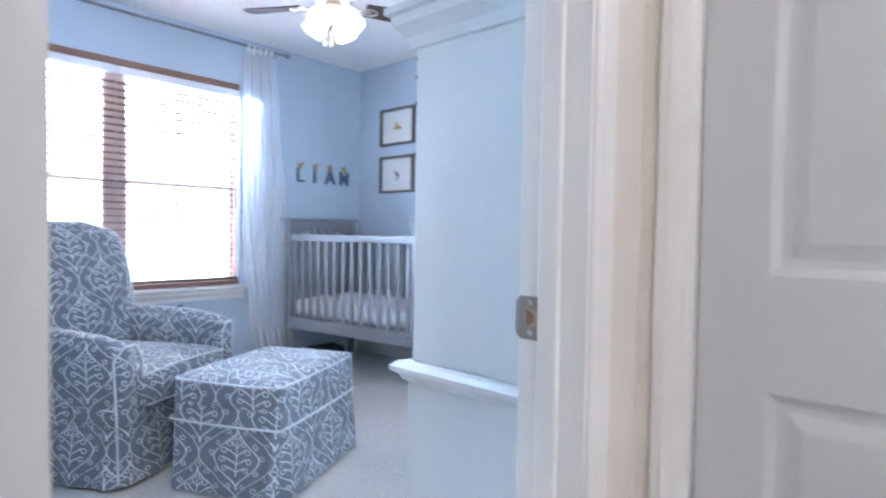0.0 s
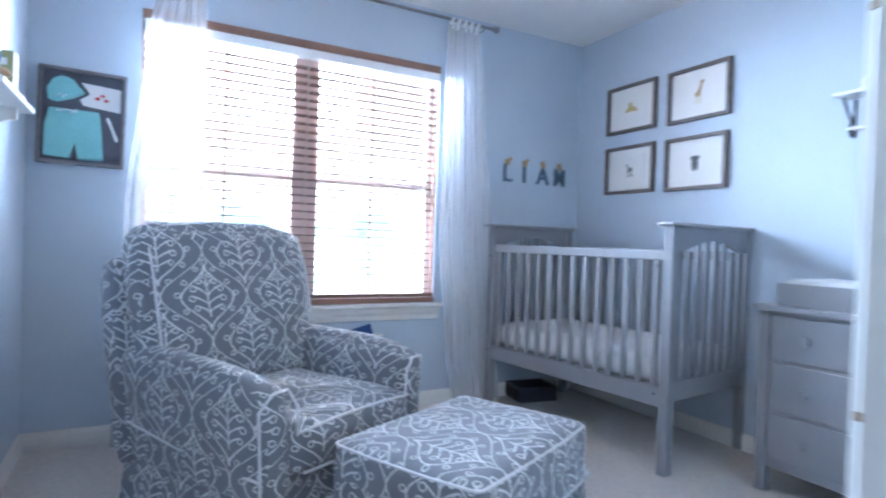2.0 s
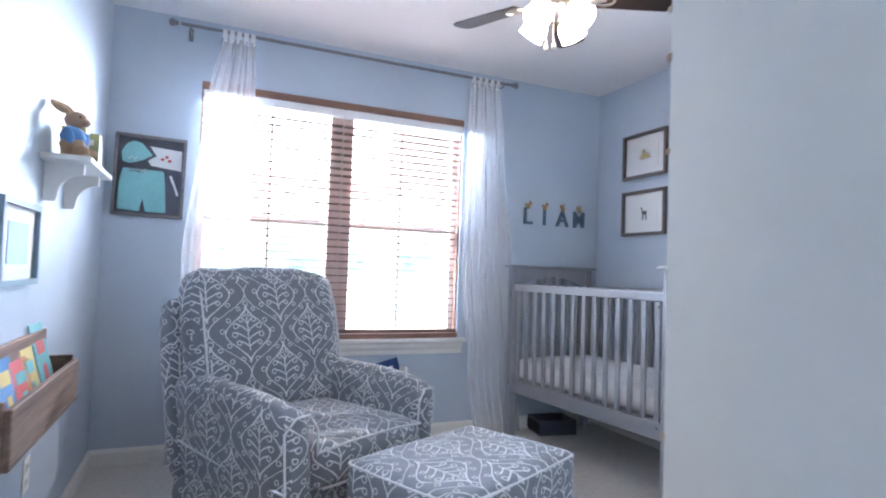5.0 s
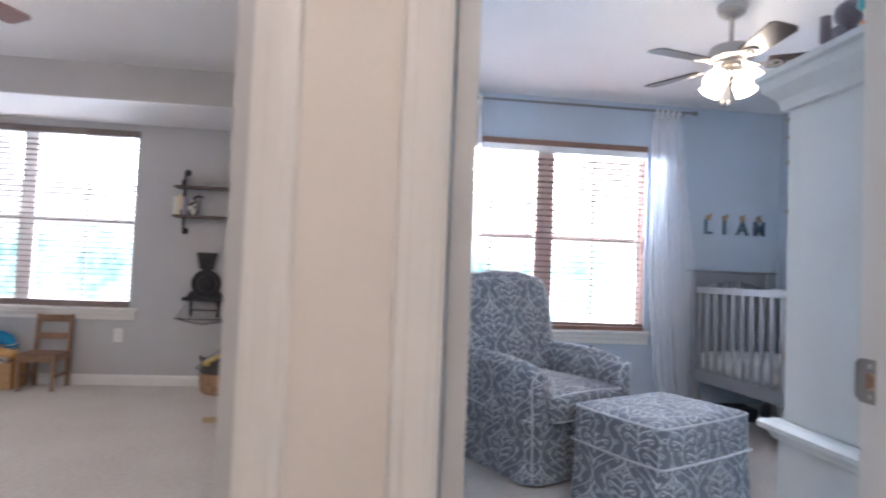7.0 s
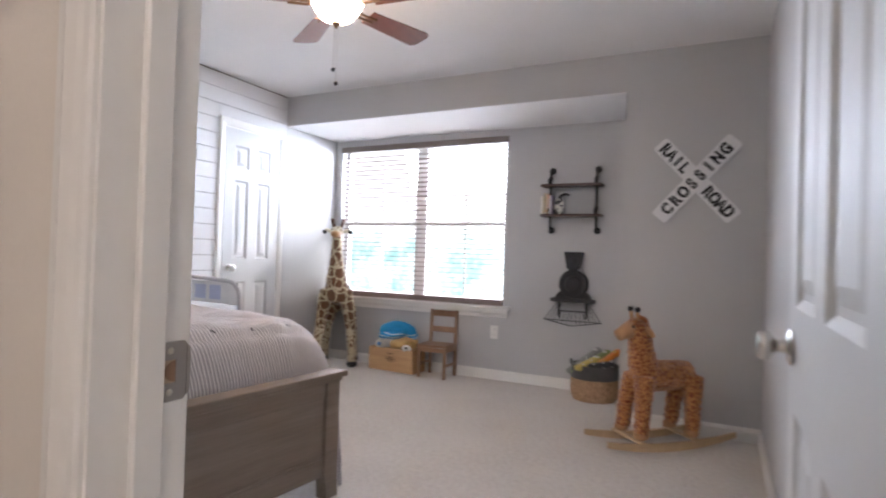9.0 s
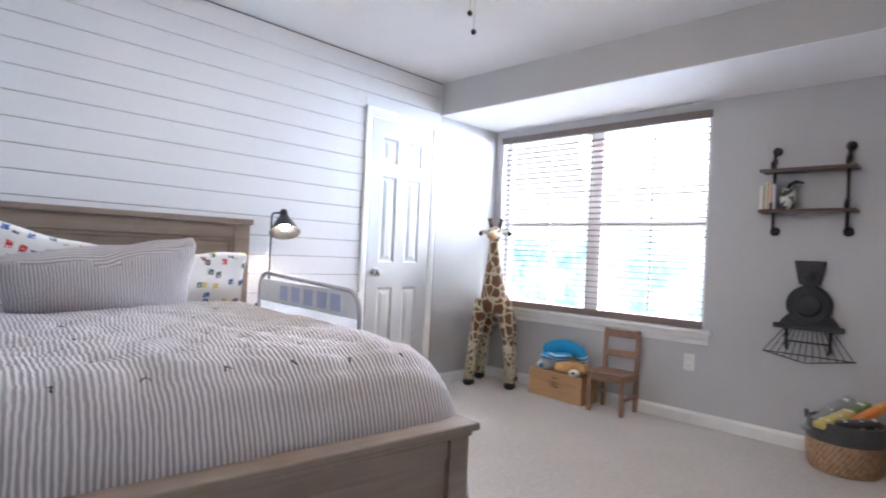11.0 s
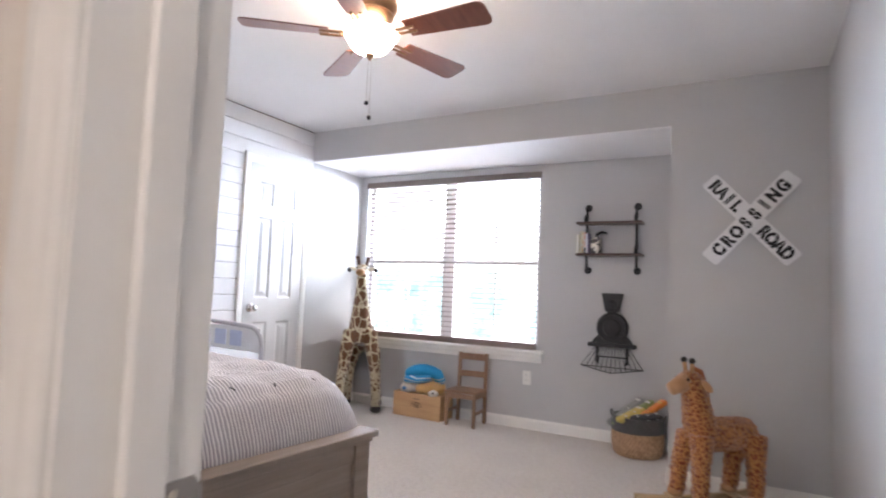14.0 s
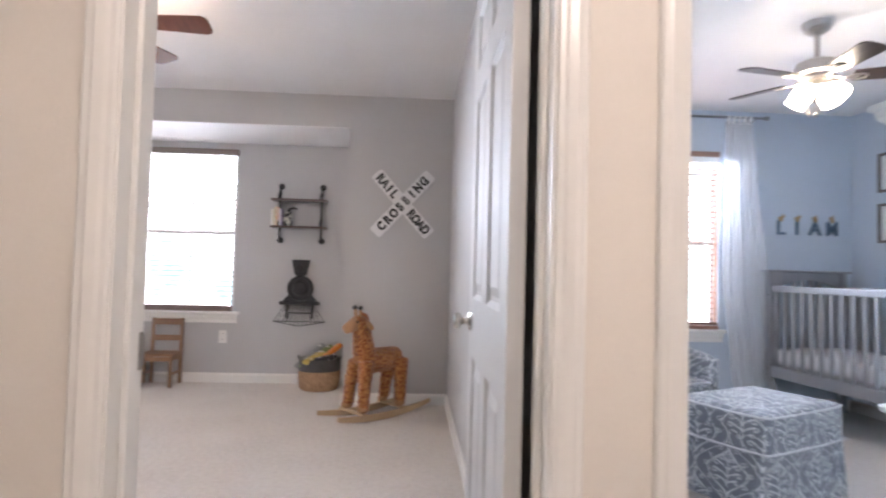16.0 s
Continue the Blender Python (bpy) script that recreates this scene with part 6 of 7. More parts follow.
# guard rail of white mesh
MESHC = sheer()
MESHC.name = "white_mesh_fabric"
gd = thing("bed_guard", pose(-2.26, -2.64, 0, 0, 0, -4), "white mesh bed guard with grey tube frame beside quilt", "bed rail")
TUBEG = painted("grey_tube_paint", (0.42, 0.42, 0.45), 0.4)
bm = bmesh.new()
arc = [(0, 0.50, 0.40), (0, 0.50, 0.80)] + [(0, 0.50 - 0.09 * (1 - math.cos(a)), 0.80 + 0.09 * math.sin(a)) for a in [math.pi / 2 * i / 6 for i in range(1, 7)]]
arc += [(0, -0.41 - 0.09 * math.sin(a) * 1.0, 0.89 + 0.03 - 0.09 * (1 - math.cos(a))) for a in [math.pi / 2 * i / 6 for i in range(7)]] + [(0, -0.50, 0.40)]
tube(bm, arc, 0.011, 8)
part("frame", bm, TUBEG, gd, smooth="all")
bm = bmesh.new()
box(bm, -0.0015, -0.485, 0.42, 0.0015, 0.485, 0.77)
part("mesh_panel", bm, MESHC, gd, "see-through white mesh")
part("top_band", boxed(-0.004, -0.488, 0.77, 0.004, 0.488, 0.885, bevel=0.001), SHEET, gd, "white cloth band")
LILAC = cloth("lilac_print", (0.45, 0.50, 0.66))
for y in (-0.20, -0.07, 0.06, 0.19, 0.31):
    part("printed_patch", boxed(-0.0052, y - 0.045, 0.79, 0.0052, y + 0.045, 0.865), LILAC, gd, "faded lilac printed patch")

ns = thing("nightstand", pose(-2.62, -3.44, 0), "white painted nightstand with drawers beside oak bed", "nightstand")
part("carcass", boxed(-0.23, 0.0, 0.06, 0.23, 0.36, 0.68, bevel=0.003), TRIM, ns)
part("top", boxed(-0.25, -0.0, 0.68, 0.25, 0.385, 0.705, bevel=0.006, seg=2), TRIM, ns)
for z0_, z1_ in ((0.09, 0.27), (0.28, 0.46), (0.47, 0.65)):
    d = part("drawer", boxed(-0.20, 0.36, z0_, 0.20, 0.372, z1_, bevel=0.003), TRIM, ns)
    bm = bmesh.new()
    lathe(bm, [(0.008, 0), (0.008, 0.012), (0.015, 0.018), (0.012, 0.026), (0.001, 0.028)], 12, Matrix.Translation((0, 0.372, (z0_ + z1_) / 2)) @ turned(-90, 0, 0))
    part("knob", bm, METAL, d)
for x in (-0.20, 0.17):
    for y in (0.01, 0.32):
        part("foot", boxed(x, y, 0, x + 0.03, y + 0.03, 0.06), TRIM, ns)
tb = thing("tissue_box", pose(-2.50, -3.24, 0.705, 0, 0, 8), "pale cardboard tissue box with tissue, on white nightstand", "tissue box")
part("box", boxed(-0.09, -0.055, 0, 0.09, 0.055, 0.075, bevel=0.003), PAPER, tb)
bm = bmesh.new()
lathe(bm, [(0.03, 0.074), (0.022, 0.09), (0.030, 0.105), (0.012, 0.112)], 9)
part("tissue", bm, SHEET, tb, "white paper tissue")
rbk = thing("book", pose(-2.74, -3.20, 0.705, 0, 0, -15), "red paperback book lying on white nightstand", "book")
part("pages", boxed(-0.068, -0.10, 0.003, 0.072, 0.10, 0.022), PAPER, rbk)
bm = bmesh.new()
box(bm, -0.075, -0.104, 0, 0.075, 0.104, 0.003)
box(bm, -0.075, -0.104, 0.022, 0.075, 0.104, 0.025)
box(bm, -0.075, -0.104, 0.003, -0.072, 0.104, 0.022)
part("cover", bm, REDC, rbk)

lp = thing("desk_lamp", pose(-2.475, -3.38, 0.705), "black metal gooseneck lamp with lit cone shade on nightstand", "lamp")
bm = bmesh.new()
lathe(bm, [(0.075, 0), (0.075, 0.010), (0.060, 0.016), (0.010, 0.020)], 24)
part("base", bm, BLACK, lp, smooth=True)
bm = bmesh.new()
tube(bm, [(0, 0, 0.015), (0, 0, 0.55), (-0.01, 0.006, 0.563), (-0.03, 0.02, 0.566), (-0.055, 0.04, 0.562)], 0.006, 8)
part("stem", bm, BLACK, lp, smooth="all")
SHM = Matrix.Translation((-0.055, 0.042, 0.572)) @ turned(26, -10, 0)
bm = bmesh.new()
lathe(bm, [(0.010, 0.012), (0.020, 0.010), (0.024, -0.005), (0.027, -0.030), (0.040, -0.050), (0.090, -0.140), (0.092, -0.143), (0.088, -0.140), (0.037, -0.052), (0.022, -0.035), (0.005, -0.033)], 28, SHM)
part("shade", bm, BLACK, lp, "black metal cone shade", smooth=True)
bm = bmesh.new()
blob(bm, SHM @ Vector((0, 0, -0.092)), (0.027, 0.027, 0.032))
part("bulb", bm, glowing("lit_bulb", (1.0, 0.84, 0.62), 190), lp, "lit frosted bulb", smooth="all")

cv = thing("canvas_picture", pose(XE - 0.001, -2.30, 1.72, 0, 0, -90), "grey black-and-white canvas picture on wall beside bed", "canvas picture")
PHOTO, _ph = material("grey_photo_print", (0.3, 0.3, 0.3), 0.6)
_pv = _ph.noise(_ph.scaled(_ph.coord(), (9, 9, 3)), 1.0, 5, 0.7)
_ph.color(_ph.ramp(_pv, [(0.35, (0.09, 0.09, 0.09)), (0.5, (0.30, 0.30, 0.30)), (0.62, (0.62, 0.62, 0.62))]))
part("canvas", boxed(-0.40, -0.032, -0.28, 0.40, 0, 0.28, bevel=0.003), PHOTO, cv)
hp_ = thing("picture_frame", pose(XH + 0.001, -1.12, 1.50, 0, 0, 90), "brown wooden picture frame on cream landing wall", "framed picture")
part("frame", framed(None, 0.48, 0.52, 0.035, 0.024, 0.012), CHAIRW, hp_)
part("mat_board", boxed(-0.21, -0.008, -0.23, 0.21, -0.001, 0.23), PAPER, hp_)

# ---------------------------------------------------------------- bedroom: wall decor
SIGNW = painted("white_sign_paint", (0.74, 0.74, 0.74), 0.45, 40, 0.1, 0.03)
sg = thing("crossing_sign", pose(XBEAM + 0.004, -0.088, 1.585), "white crossed-board wall sign with black stencil lettering", "wall sign")


def plank(m, L_, w_, t_):
    c = 0.012
    pts = [(-L_ / 2 + c, -w_ / 2), (L_ / 2 - c, -w_ / 2), (L_ / 2, -w_ / 2 + c), (L_ / 2, w_ / 2 - c), (L_ / 2 - c, w_ / 2), (-L_ / 2 + c, w_ / 2), (-L_ / 2, w_ / 2 - c), (-L_ / 2, -w_ / 2 + c)]
    bm = bmesh.new()
    prism(bm, pts, 0, t_, 2)
    bmesh.ops.transform(bm, matrix=m, verts=bm.verts)
    return bm


TXT = turned(90, 0, 90)
for name_, ang, t0, words in (("rear_board", -48, 0.0, (("RAIL", -0.188), ("ROAD", 0.188))), ("front_board", 48, 0.0125, (("CROSSING", 0.0),))):
    mm = TXT @ turned(0, 0, ang) @ Matrix.Translation((0, 0, t0))
    o = part(name_, plank(mm, 0.650, 0.106, 0.012), SIGNW, sg)
    for word, at in words:
        step = 0.070 if len(word) == 8 else 0.056
        for q, ch in enumerate(word):
            x = at + (q - (len(word) - 1) / 2) * step
            text_part("letter", ch, 0.094, 0.001, mm @ Matrix.Translation((x, -0.003, 0.0125)), BLACK, o, "black stencil letter", 0.0062, 0.82 if ch != "I" else 1.0)
            bm = bmesh.new()
            box(bm, x - 0.0015, -0.040, 0.0136, x + 0.0015, 0.040, 0.0139)
            bmesh.ops.transform(bm, matrix=mm, verts=bm.verts)
            part("stencil_gap", bm, SIGNW, o)

ps = thing("pipe_shelf", pose(XB, -1.035, 1.30), "two dark wooden shelves hung on black iron pipes", "wall shelf")
DARKW = wooden("dark_stained_shelf", (0.10, 0.06, 0.045), (0.05, 0.03, 0.025), 0.4, 1)
for z in (0.11, 0.355):
    part("shelf_board", boxed(0.008, -0.245, z, 0.135, 0.245, z + 0.018, bevel=0.002), DARKW, ps)
for y in (-0.18, 0.195):
    for z0_, s in ((0.0, 1), (0.495, -1)):
        bm = bmesh.new()
        lathe(bm, [(0.028, 0), (0.028, 0.006), (0.016, 0.010), (0.016, 0.024), (0.001, 0.024)], 18, Matrix.Translation((0, y, z0_)) @ turned(0, 90, 0))
        part("wall_flange", bm, BLACK, ps, smooth=True)
    bm = bmesh.new()
    tube(bm, [(0.01, y, 0.0), (0.045, y, 0.0), (0.055, y, 0.012), (0.055, y, 0.483), (0.045, y, 0.495), (0.01, y, 0.495)], 0.0095, 10)
    part("pipe", bm, BLACK, ps, smooth="all")
    for z in (0.128, 0.373):
        bm = bmesh.new()
        tube(bm, [(0.055, y, z + 0.052), (0.10, y, z + 0.045), (0.112, y, z + 0.034), (0.112, y, z)], 0.009, 8)
        tube(bm, [(0.055, y, z + 0.040), (0.055, y, z + 0.064)], 0.014, 10)
        part("pipe_elbow", bm, BLACK, ps, smooth="all")
for y, t_, h_, cov, lab in ((-1.270, 0.022, 0.15, CREAMP, "cream picture book standing on pipe shelf"), (-1.243, 0.016, 0.17, YELLOW, "yellow picture book standing on pipe shelf"), (-1.224, 0.014, 0.165, ORANGE, "orange-brown picture book standing on pipe shelf"), (-1.203, 0.020, 0.155, cloth("lilac_card", (0.45, 0.38, 0.55)), "lilac picture book standing on pipe shelf")):
    book("book", pose(XB + 0.015, y, 1.428), 0.10, h_, t_, cov, lab, "books on pipe shelf")
cow, _cw = material("cow_patches", (0.7, 0.7, 0.68), 0.4)
_cw.color(_cw.ramp(_cw.noise(_cw.coord(), 26, 1), [(0.50, (0.72, 0.71, 0.62)), (0.53, (0.05, 0.05, 0.05))]))
tk = thing("coin_bank", pose(XB + 0.07, -1.14, 1.428), "cream and black patched mug-like bank on pipe shelf", "ornament")
bm = bmesh.new()
lathe(bm, [(0.036, 0), (0.042, 0.01), (0.042, 0.11), (0.036, 0.125), (0.001, 0.125)], 20)
part("body", bm, cow, tk, smooth=True)
bm = bmesh.new()
tube(bm, [(0.0, 0.0, 0.118), (0.0, 0.01, 0.150), (0.0, 0.045, 0.168), (0.0, 0.085, 0.158)], [0.012, 0.013, 0.012, 0.006], 8)
part("trunk", bm, BLACK, tk, smooth="all")

IRON = painted("black_iron_paint", (0.022, 0.023, 0.026), 0.5, 60, 0.2, 0.2)
tn = thing("train_wall_art", pose(XB + 0.004, -1.015, 0.0), "black iron steam-engine wall ornament with wire cowcatcher", "wall art")


def yz(bm, pts, x0, x1):
    prism(bm, pts, x0, x1, 0)


bm = bmesh.new()
yz(bm, [(-0.080, 1.125), (0.080, 1.125), (0.052, 0.985), (-0.052, 0.985)], 0, 0.045)
bmesh.ops.bevel(bm, geom=bm.edges[:], offset=0.005, segments=1, affect="EDGES")
part("chimney", bm, IRON, tn)
for name_, z, r_, d0, d1 in (("lamp_ring", 1.040, 0.036, 0.045, 0.062), ("lamp_lens", 1.040, 0.024, 0.062, 0.070)):
    bm = bmesh.new()
    lathe(bm, [(r_, d0), (r_, d1 - 0.004), (r_ - 0.005, d1), (0.001, d1)], 22, Matrix.Translation((0, 0, z)) @ turned(0, 90, 0))
    part(name_, bm, IRON, tn, smooth=True)
part("neck", boxed(0, -0.035, 0.955, 0.035, 0.035, 0.99), IRON, tn)
bm = bmesh.new()
lathe(bm, [(0.118, 0), (0.118, 0.030), (0.110, 0.040), (0.098, 0.040), (0.094, 0.034), (0.070, 0.034), (0.060, 0.050), (0.030, 0.058), (0.001, 0.060)], 36, Matrix.Translation((0, 0, 0.862)) @ turned(0, 90, 0))
part("boiler_front", bm, IRON, tn, smooth=True)
for i in range(14):
    a = 2 * math.pi * i / 14
    bm = bmesh.new()
    blob(bm, (0.040, 0.104 * math.cos(a), 0.862 + 0.104 * math.sin(a)), (0.005, 0.006, 0.006), 1)
    part("rivet", bm, IRON, tn)
bm = bmesh.new()
yz(bm, [(-0.135, 0.772), (-0.150, 0.745), (0.150, 0.745), (0.135, 0.772), (0.110, 0.800), (0.07, 0.80), (-0.07, 0.80), (-0.110, 0.800)], 0, 0.035)
part("shoulder", bm, IRON, tn)
part("buffer_beam", boxed(0, -0.178, 0.715, 0.055, 0.178, 0.745, bevel=0.003), IRON, tn)
part("step_bar", boxed(0.012, -0.115, 0.635, 0.022, 0.115, 0.645), IRON, tn)
for s in (-1, 1):
    bm = bmesh.new()
    tube(bm, [(0.02, s * 0.112, 0.715), (0.02, s * 0.112, 0.60), (0.02, s * 0.100, 0.588)], 0.010, 8)
    part("hanger", bm, IRON, tn, smooth="all")
for i in range(13):
    y = (i - 6) / 6
    bm = bmesh.new()
    tube(bm, [(0.02, y * 0.125, 0.713), (0.04 + 0.03 * (1 - abs(y)), y * 0.232, 0.562 - 0.035 * (1 - abs(y)))], 0.0028, 5)
    part("cowcatcher_wire", bm, IRON, tn)
bm = bmesh.new()
tube(bm, [(0.02, -0.236, 0.562), (0.07, 0, 0.525), (0.02, 0.236, 0.562)], 0.0035, 6)
tube(bm, [(0.02, -0.236, 0.562), (0.02, 0.236, 0.562)], 0.0035, 6)
part("cowcatcher_rim", bm, IRON, tn)


# ---------------------------------------------------------------- bedroom: floor things
def patched(name, ground, patch, scale, thick, rough=0.95, metric="F1"):
    mt, n = material(name, ground, rough)
    v = n.node("ShaderNodeTexVoronoi")
    v.feature = "DISTANCE_TO_EDGE"
    warp = n.t.nodes.new("ShaderNodeVectorMath")
    warp.operation = "ADD"
    nz_ = n.t.nodes.new("ShaderNodeTexNoise")
    nz_.inputs["Scale"].default_value = 9
    n.put(warp.inputs[0], n.coord())
    sc_ = n.t.nodes.new("ShaderNodeVectorMath")
    sc_.operation = "SCALE"
    n.put(sc_.inputs[0], nz_.outputs["Color"])
    sc_.inputs["Scale"].default_value = 0.05
    n.put(warp.inputs[1], sc_.outputs[0])
    n.put(v.inputs["Vector"], warp.outputs[0])
    v.inputs["Scale"].default_value = scale
    f = n.noise(n.coord(), 160, 3, 0.7)
    d = n.m("ADD", v.outputs["Distance"], n.m("MULTIPLY", n.m("SUBTRACT", f, 0.5), 0.05))
    n.color(n.mix(n.m("MULTIPLY", f, 0.35), n.ramp(d, [(thick, ground), (thick + 0.03, patch)]), scale_c(patch, 0.75)))
    n.bump(f, 0.9, 0.006)
    n.b.inputs["Sheen Weight"].default_value = 0.4
    return mt


GIRAF = patched("giraffe_plush", (0.72, 0.64, 0.43), (0.17, 0.075, 0.03), 12.5, 0.06)
GIRAFS = patched("giraffe_plush_fine", (0.72, 0.64, 0.43), (0.17, 0.075, 0.03), 22, 0.15)
ROCKP = patched("orange_giraffe_plush", (0.56, 0.26, 0.08), (0.25, 0.058, 0.016), 42, 0.12)
FURT = bpy.data.textures.new("fur_tufts", "CLOUDS")
FURT.noise_scale = 0.018
HOOF = cloth("black_felt", (0.02, 0.018, 0.018))
NOSE = cloth("tan_felt", (0.45, 0.25, 0.12))


def melt(o, size=0.012, smooth=8):
    """Run a part's overlapping shapes together into one skin."""
    r = o.modifiers.new("remesh", "REMESH")
    r.mode, r.voxel_size, r.use_smooth_shade = "VOXEL", size, True
    q = o.modifiers.new("smooth", "SMOOTH")
    q.factor, q.iterations = 0.5, smooth
    return o


g = thing("plush_giraffe", pose(-4.47, -3.22, 0, 0, 0, 28), "tall standing plush giraffe, cream with brown patches, in corner", "plush toy")
# local x: the way it faces
bm = bmesh.new()
tube(bm, [(-0.20, 0, 0.62), (-0.10, 0, 0.66), (0.05, 0, 0.70), (0.14, 0, 0.72)], [0.085, 0.115, 0.125, 0.10], 16)
blob(bm, (-0.20, 0, 0.60), (0.10, 0.105, 0.12))
tube(bm, [(0.06, 0, 0.64), (0.12, 0, 0.80), (0.145, 0, 0.95), (0.15, 0, 1.10), (0.155, 0, 1.22)], [0.120, 0.098, 0.068, 0.050, 0.044], 16)
for s in (-1, 1):
    tube(bm, [(0.10, s * 0.075, 0.70), (0.12, s * 0.115, 0.55), (0.12, s * 0.145, 0.34)], [0.080, 0.062, 0.047], 12)
    tube(bm, [(-0.20, s * 0.06, 0.62), (-0.19, s * 0.10, 0.46), (-0.17, s * 0.12, 0.34)], [0.082, 0.062, 0.047], 12)
melt(part("body", bm, GIRAF, g))
for s in (-1, 1):
    for x, y, q in ((0.12, 0.145, 0.17), (-0.17, 0.12, 0.14)):
        bm = bmesh.new()
        tube(bm, [(x, s * y, 0.36), (x + 0.005, s * (y + 0.015), 0.20), (x + 0.01, s * (y + 0.025), 0.05)], [0.047, 0.039, 0.044], 12)
        part("leg", bm, GIRAFS, g, "cream plush leg with small brown spots", smooth="all")
        bm = bmesh.new()
        blob(bm, (x + 0.018, s * (y + 0.026), 0.028), (0.062, 0.050, 0.034))
        part("hoof", bm, HOOF, g, "black felt hoof", smooth="all")
bm = bmesh.new()
blob(bm, (0.165, 0, 1.26), (0.062, 0.055, 0.052))
tube(bm, [(0.18, 0, 1.255), (0.24, 0, 1.235), (0.275, 0, 1.228)], [0.048, 0.038, 0.034], 12)
melt(part("head", bm, GIRAFS, g), 0.008)
bm = bmesh.new()
blob(bm, (0.268, 0, 1.228), (0.034, 0.040, 0.033))
part("muzzle", bm, NOSE, g, "tan felt muzzle", smooth="all")
for s in (-1, 1):
    bm = bmesh.new()
    tube(bm, [(0.15, s * 0.03, 1.29), (0.14, s * 0.045, 1.35), (0.14, s * 0.05, 1.375)], [0.016, 0.015, 0.020], 8)
    part("horn", bm, cloth("brown_horn", (0.12, 0.06, 0.04)), g, smooth="all")
    bm = bmesh.new()
    blob(bm, (0.14, s * 0.085, 1.265), (0.016, 0.040, 0.018), m=turned(s * 20, 0, 0))
    part("ear", bm, CREAMP, g, smooth="all")
    bm = bmesh.new()
    blob(bm, (0.145, s * 0.120, 1.252), (0.020, 0.020, 0.022))
    part("ear_tip", bm, HOOF, g, smooth="all")
    bm = bmesh.new()
    blob(bm, (0.205, s * 0.044, 1.272), (0.009, 0.007, 0.009))
    part("eye", bm, BLACK, g, smooth="all")
bm = bmesh.new()
tube(bm, [(-0.29, 0, 0.62), (-0.33, 0, 0.54), (-0.34, 0, 0.46)], [0.014, 0.011, 0.010], 8)
part("tail", bm, GIRAFS, g, smooth="all")
bm = bmesh.new()
blob(bm, (-0.342, 0, 0.41), (0.022, 0.022, 0.050))
part("tail_tuft", bm, HOOF, g, smooth="all")

rg = thing("rocking_giraffe", pose(-3.62, -0.245, 0, 0, 0, -47) @ Matrix.Scale(0.96, 4), "orange-brown plush rocking giraffe on light wooden rockers, on carpet", "rocking toy")
ROCKW = wooden("light_beech", (0.62, 0.46, 0.28), (0.50, 0.35, 0.20), 0.45, 0)
for s in (-1, 1):
    bm = bmesh.new()
    top, bot = [], []
    for i in range(17):
        x = -0.46 + 0.88 * i / 16
        z = 0.26 * x * x
        bot.append((x, z))
        top.append((x, z + 0.030 + 0.020 * math.cos(x * 3.5)))
    prism(bm, bot + top[::-1], s * 0.125 - 0.011, s * 0.125 + 0.011, 1)
    part("rocker", bm, ROCKW, rg)
for x in (-0.17, 0.20):
    part("cross_bar", boxed(x - 0.020, -0.155, 0.052, x + 0.020, 0.155, 0.068, bevel=0.003), ROCKW, rg)
bm = bmesh.new()
tube(bm, [(-0.21, 0, 0.425), (-0.12, 0, 0.42), (0.02, 0, 0.415), (0.12, 0, 0.42)], [0.078, 0.088, 0.092, 0.088], 14)
tube(bm, [(0.10, 0, 0.43), (0.125, 0, 0.54), (0.145, 0, 0.64), (0.155, 0, 0.70)], [0.092, 0.080, 0.066, 0.060], 14)
for s in (-1, 1):
    tube(bm, [(0.14, s * 0.055, 0.42), (0.17, s * 0.085, 0.24), (0.18, s * 0.095, 0.10)], [0.062, 0.046, 0.042], 10)
    tube(bm, [(-0.20, s * 0.055, 0.42), (-0.18, s * 0.085, 0.24), (-0.17, s * 0.095, 0.10)], [0.066, 0.048, 0.042], 10)
blob(bm, (0.175, 0, 0.705), (0.072, 0.062, 0.062))
fur = melt(part("body", bm, ROCKP, rg), 0.009, 5).modifiers.new("tufts", "DISPLACE")
fur.texture, fur.strength, fur.mid_level = FURT, 0.022, 0.45
bm = bmesh.new()
tube(bm, [(0.20, 0, 0.705), (0.255, 0, 0.680), (0.295, 0, 0.662)], [0.052, 0.042, 0.034], 12)
part("muzzle", bm, NOSE, rg, "tan plush muzzle", smooth="all")
bm = bmesh.new()
tube(bm, [(0.060, 0, 0.54), (0.080, 0, 0.66), (0.115, 0, 0.755), (0.165, 0, 0.775)], [0.018, 0.022, 0.022, 0.016], 8)
part("mane", bm, cloth("rust_mane", (0.36, 0.13, 0.05)), rg, smooth="all")
for s in (-1, 1):
    bm = bmesh.new()
    blob(bm, (0.130, s * 0.082, 0.690), (0.020, 0.046, 0.018), m=turned(s * -35, 0, 0))
    part("ear", bm, NOSE, rg, smooth="all")
    bm = bmesh.new()
    tube(bm, [(0.180, s * 0.025, 0.75), (0.185, s * 0.032, 0.805)], 0.012, 8)
    part("horn", bm, NOSE, rg, smooth="all")
    bm = bmesh.new()
    blob(bm, (0.186, s * 0.034, 0.818), (0.019, 0.018, 0.017))
    part("horn_tip", bm, HOOF, rg, smooth="all")
    bm = bmesh.new()
    blob(bm, (0.222, s * 0.050, 0.720), (0.009, 0.006, 0.009))
    part("eye", bm, BLACK, rg, smooth="all")
    for x in (0.18, -0.17):
        bm = bmesh.new()
        blob(bm, (x + 0.005, s * 0.098, 0.092), (0.048, 0.042, 0.030))
        part("foot", bm, NOSE, rg, "tan felt foot", smooth="all")

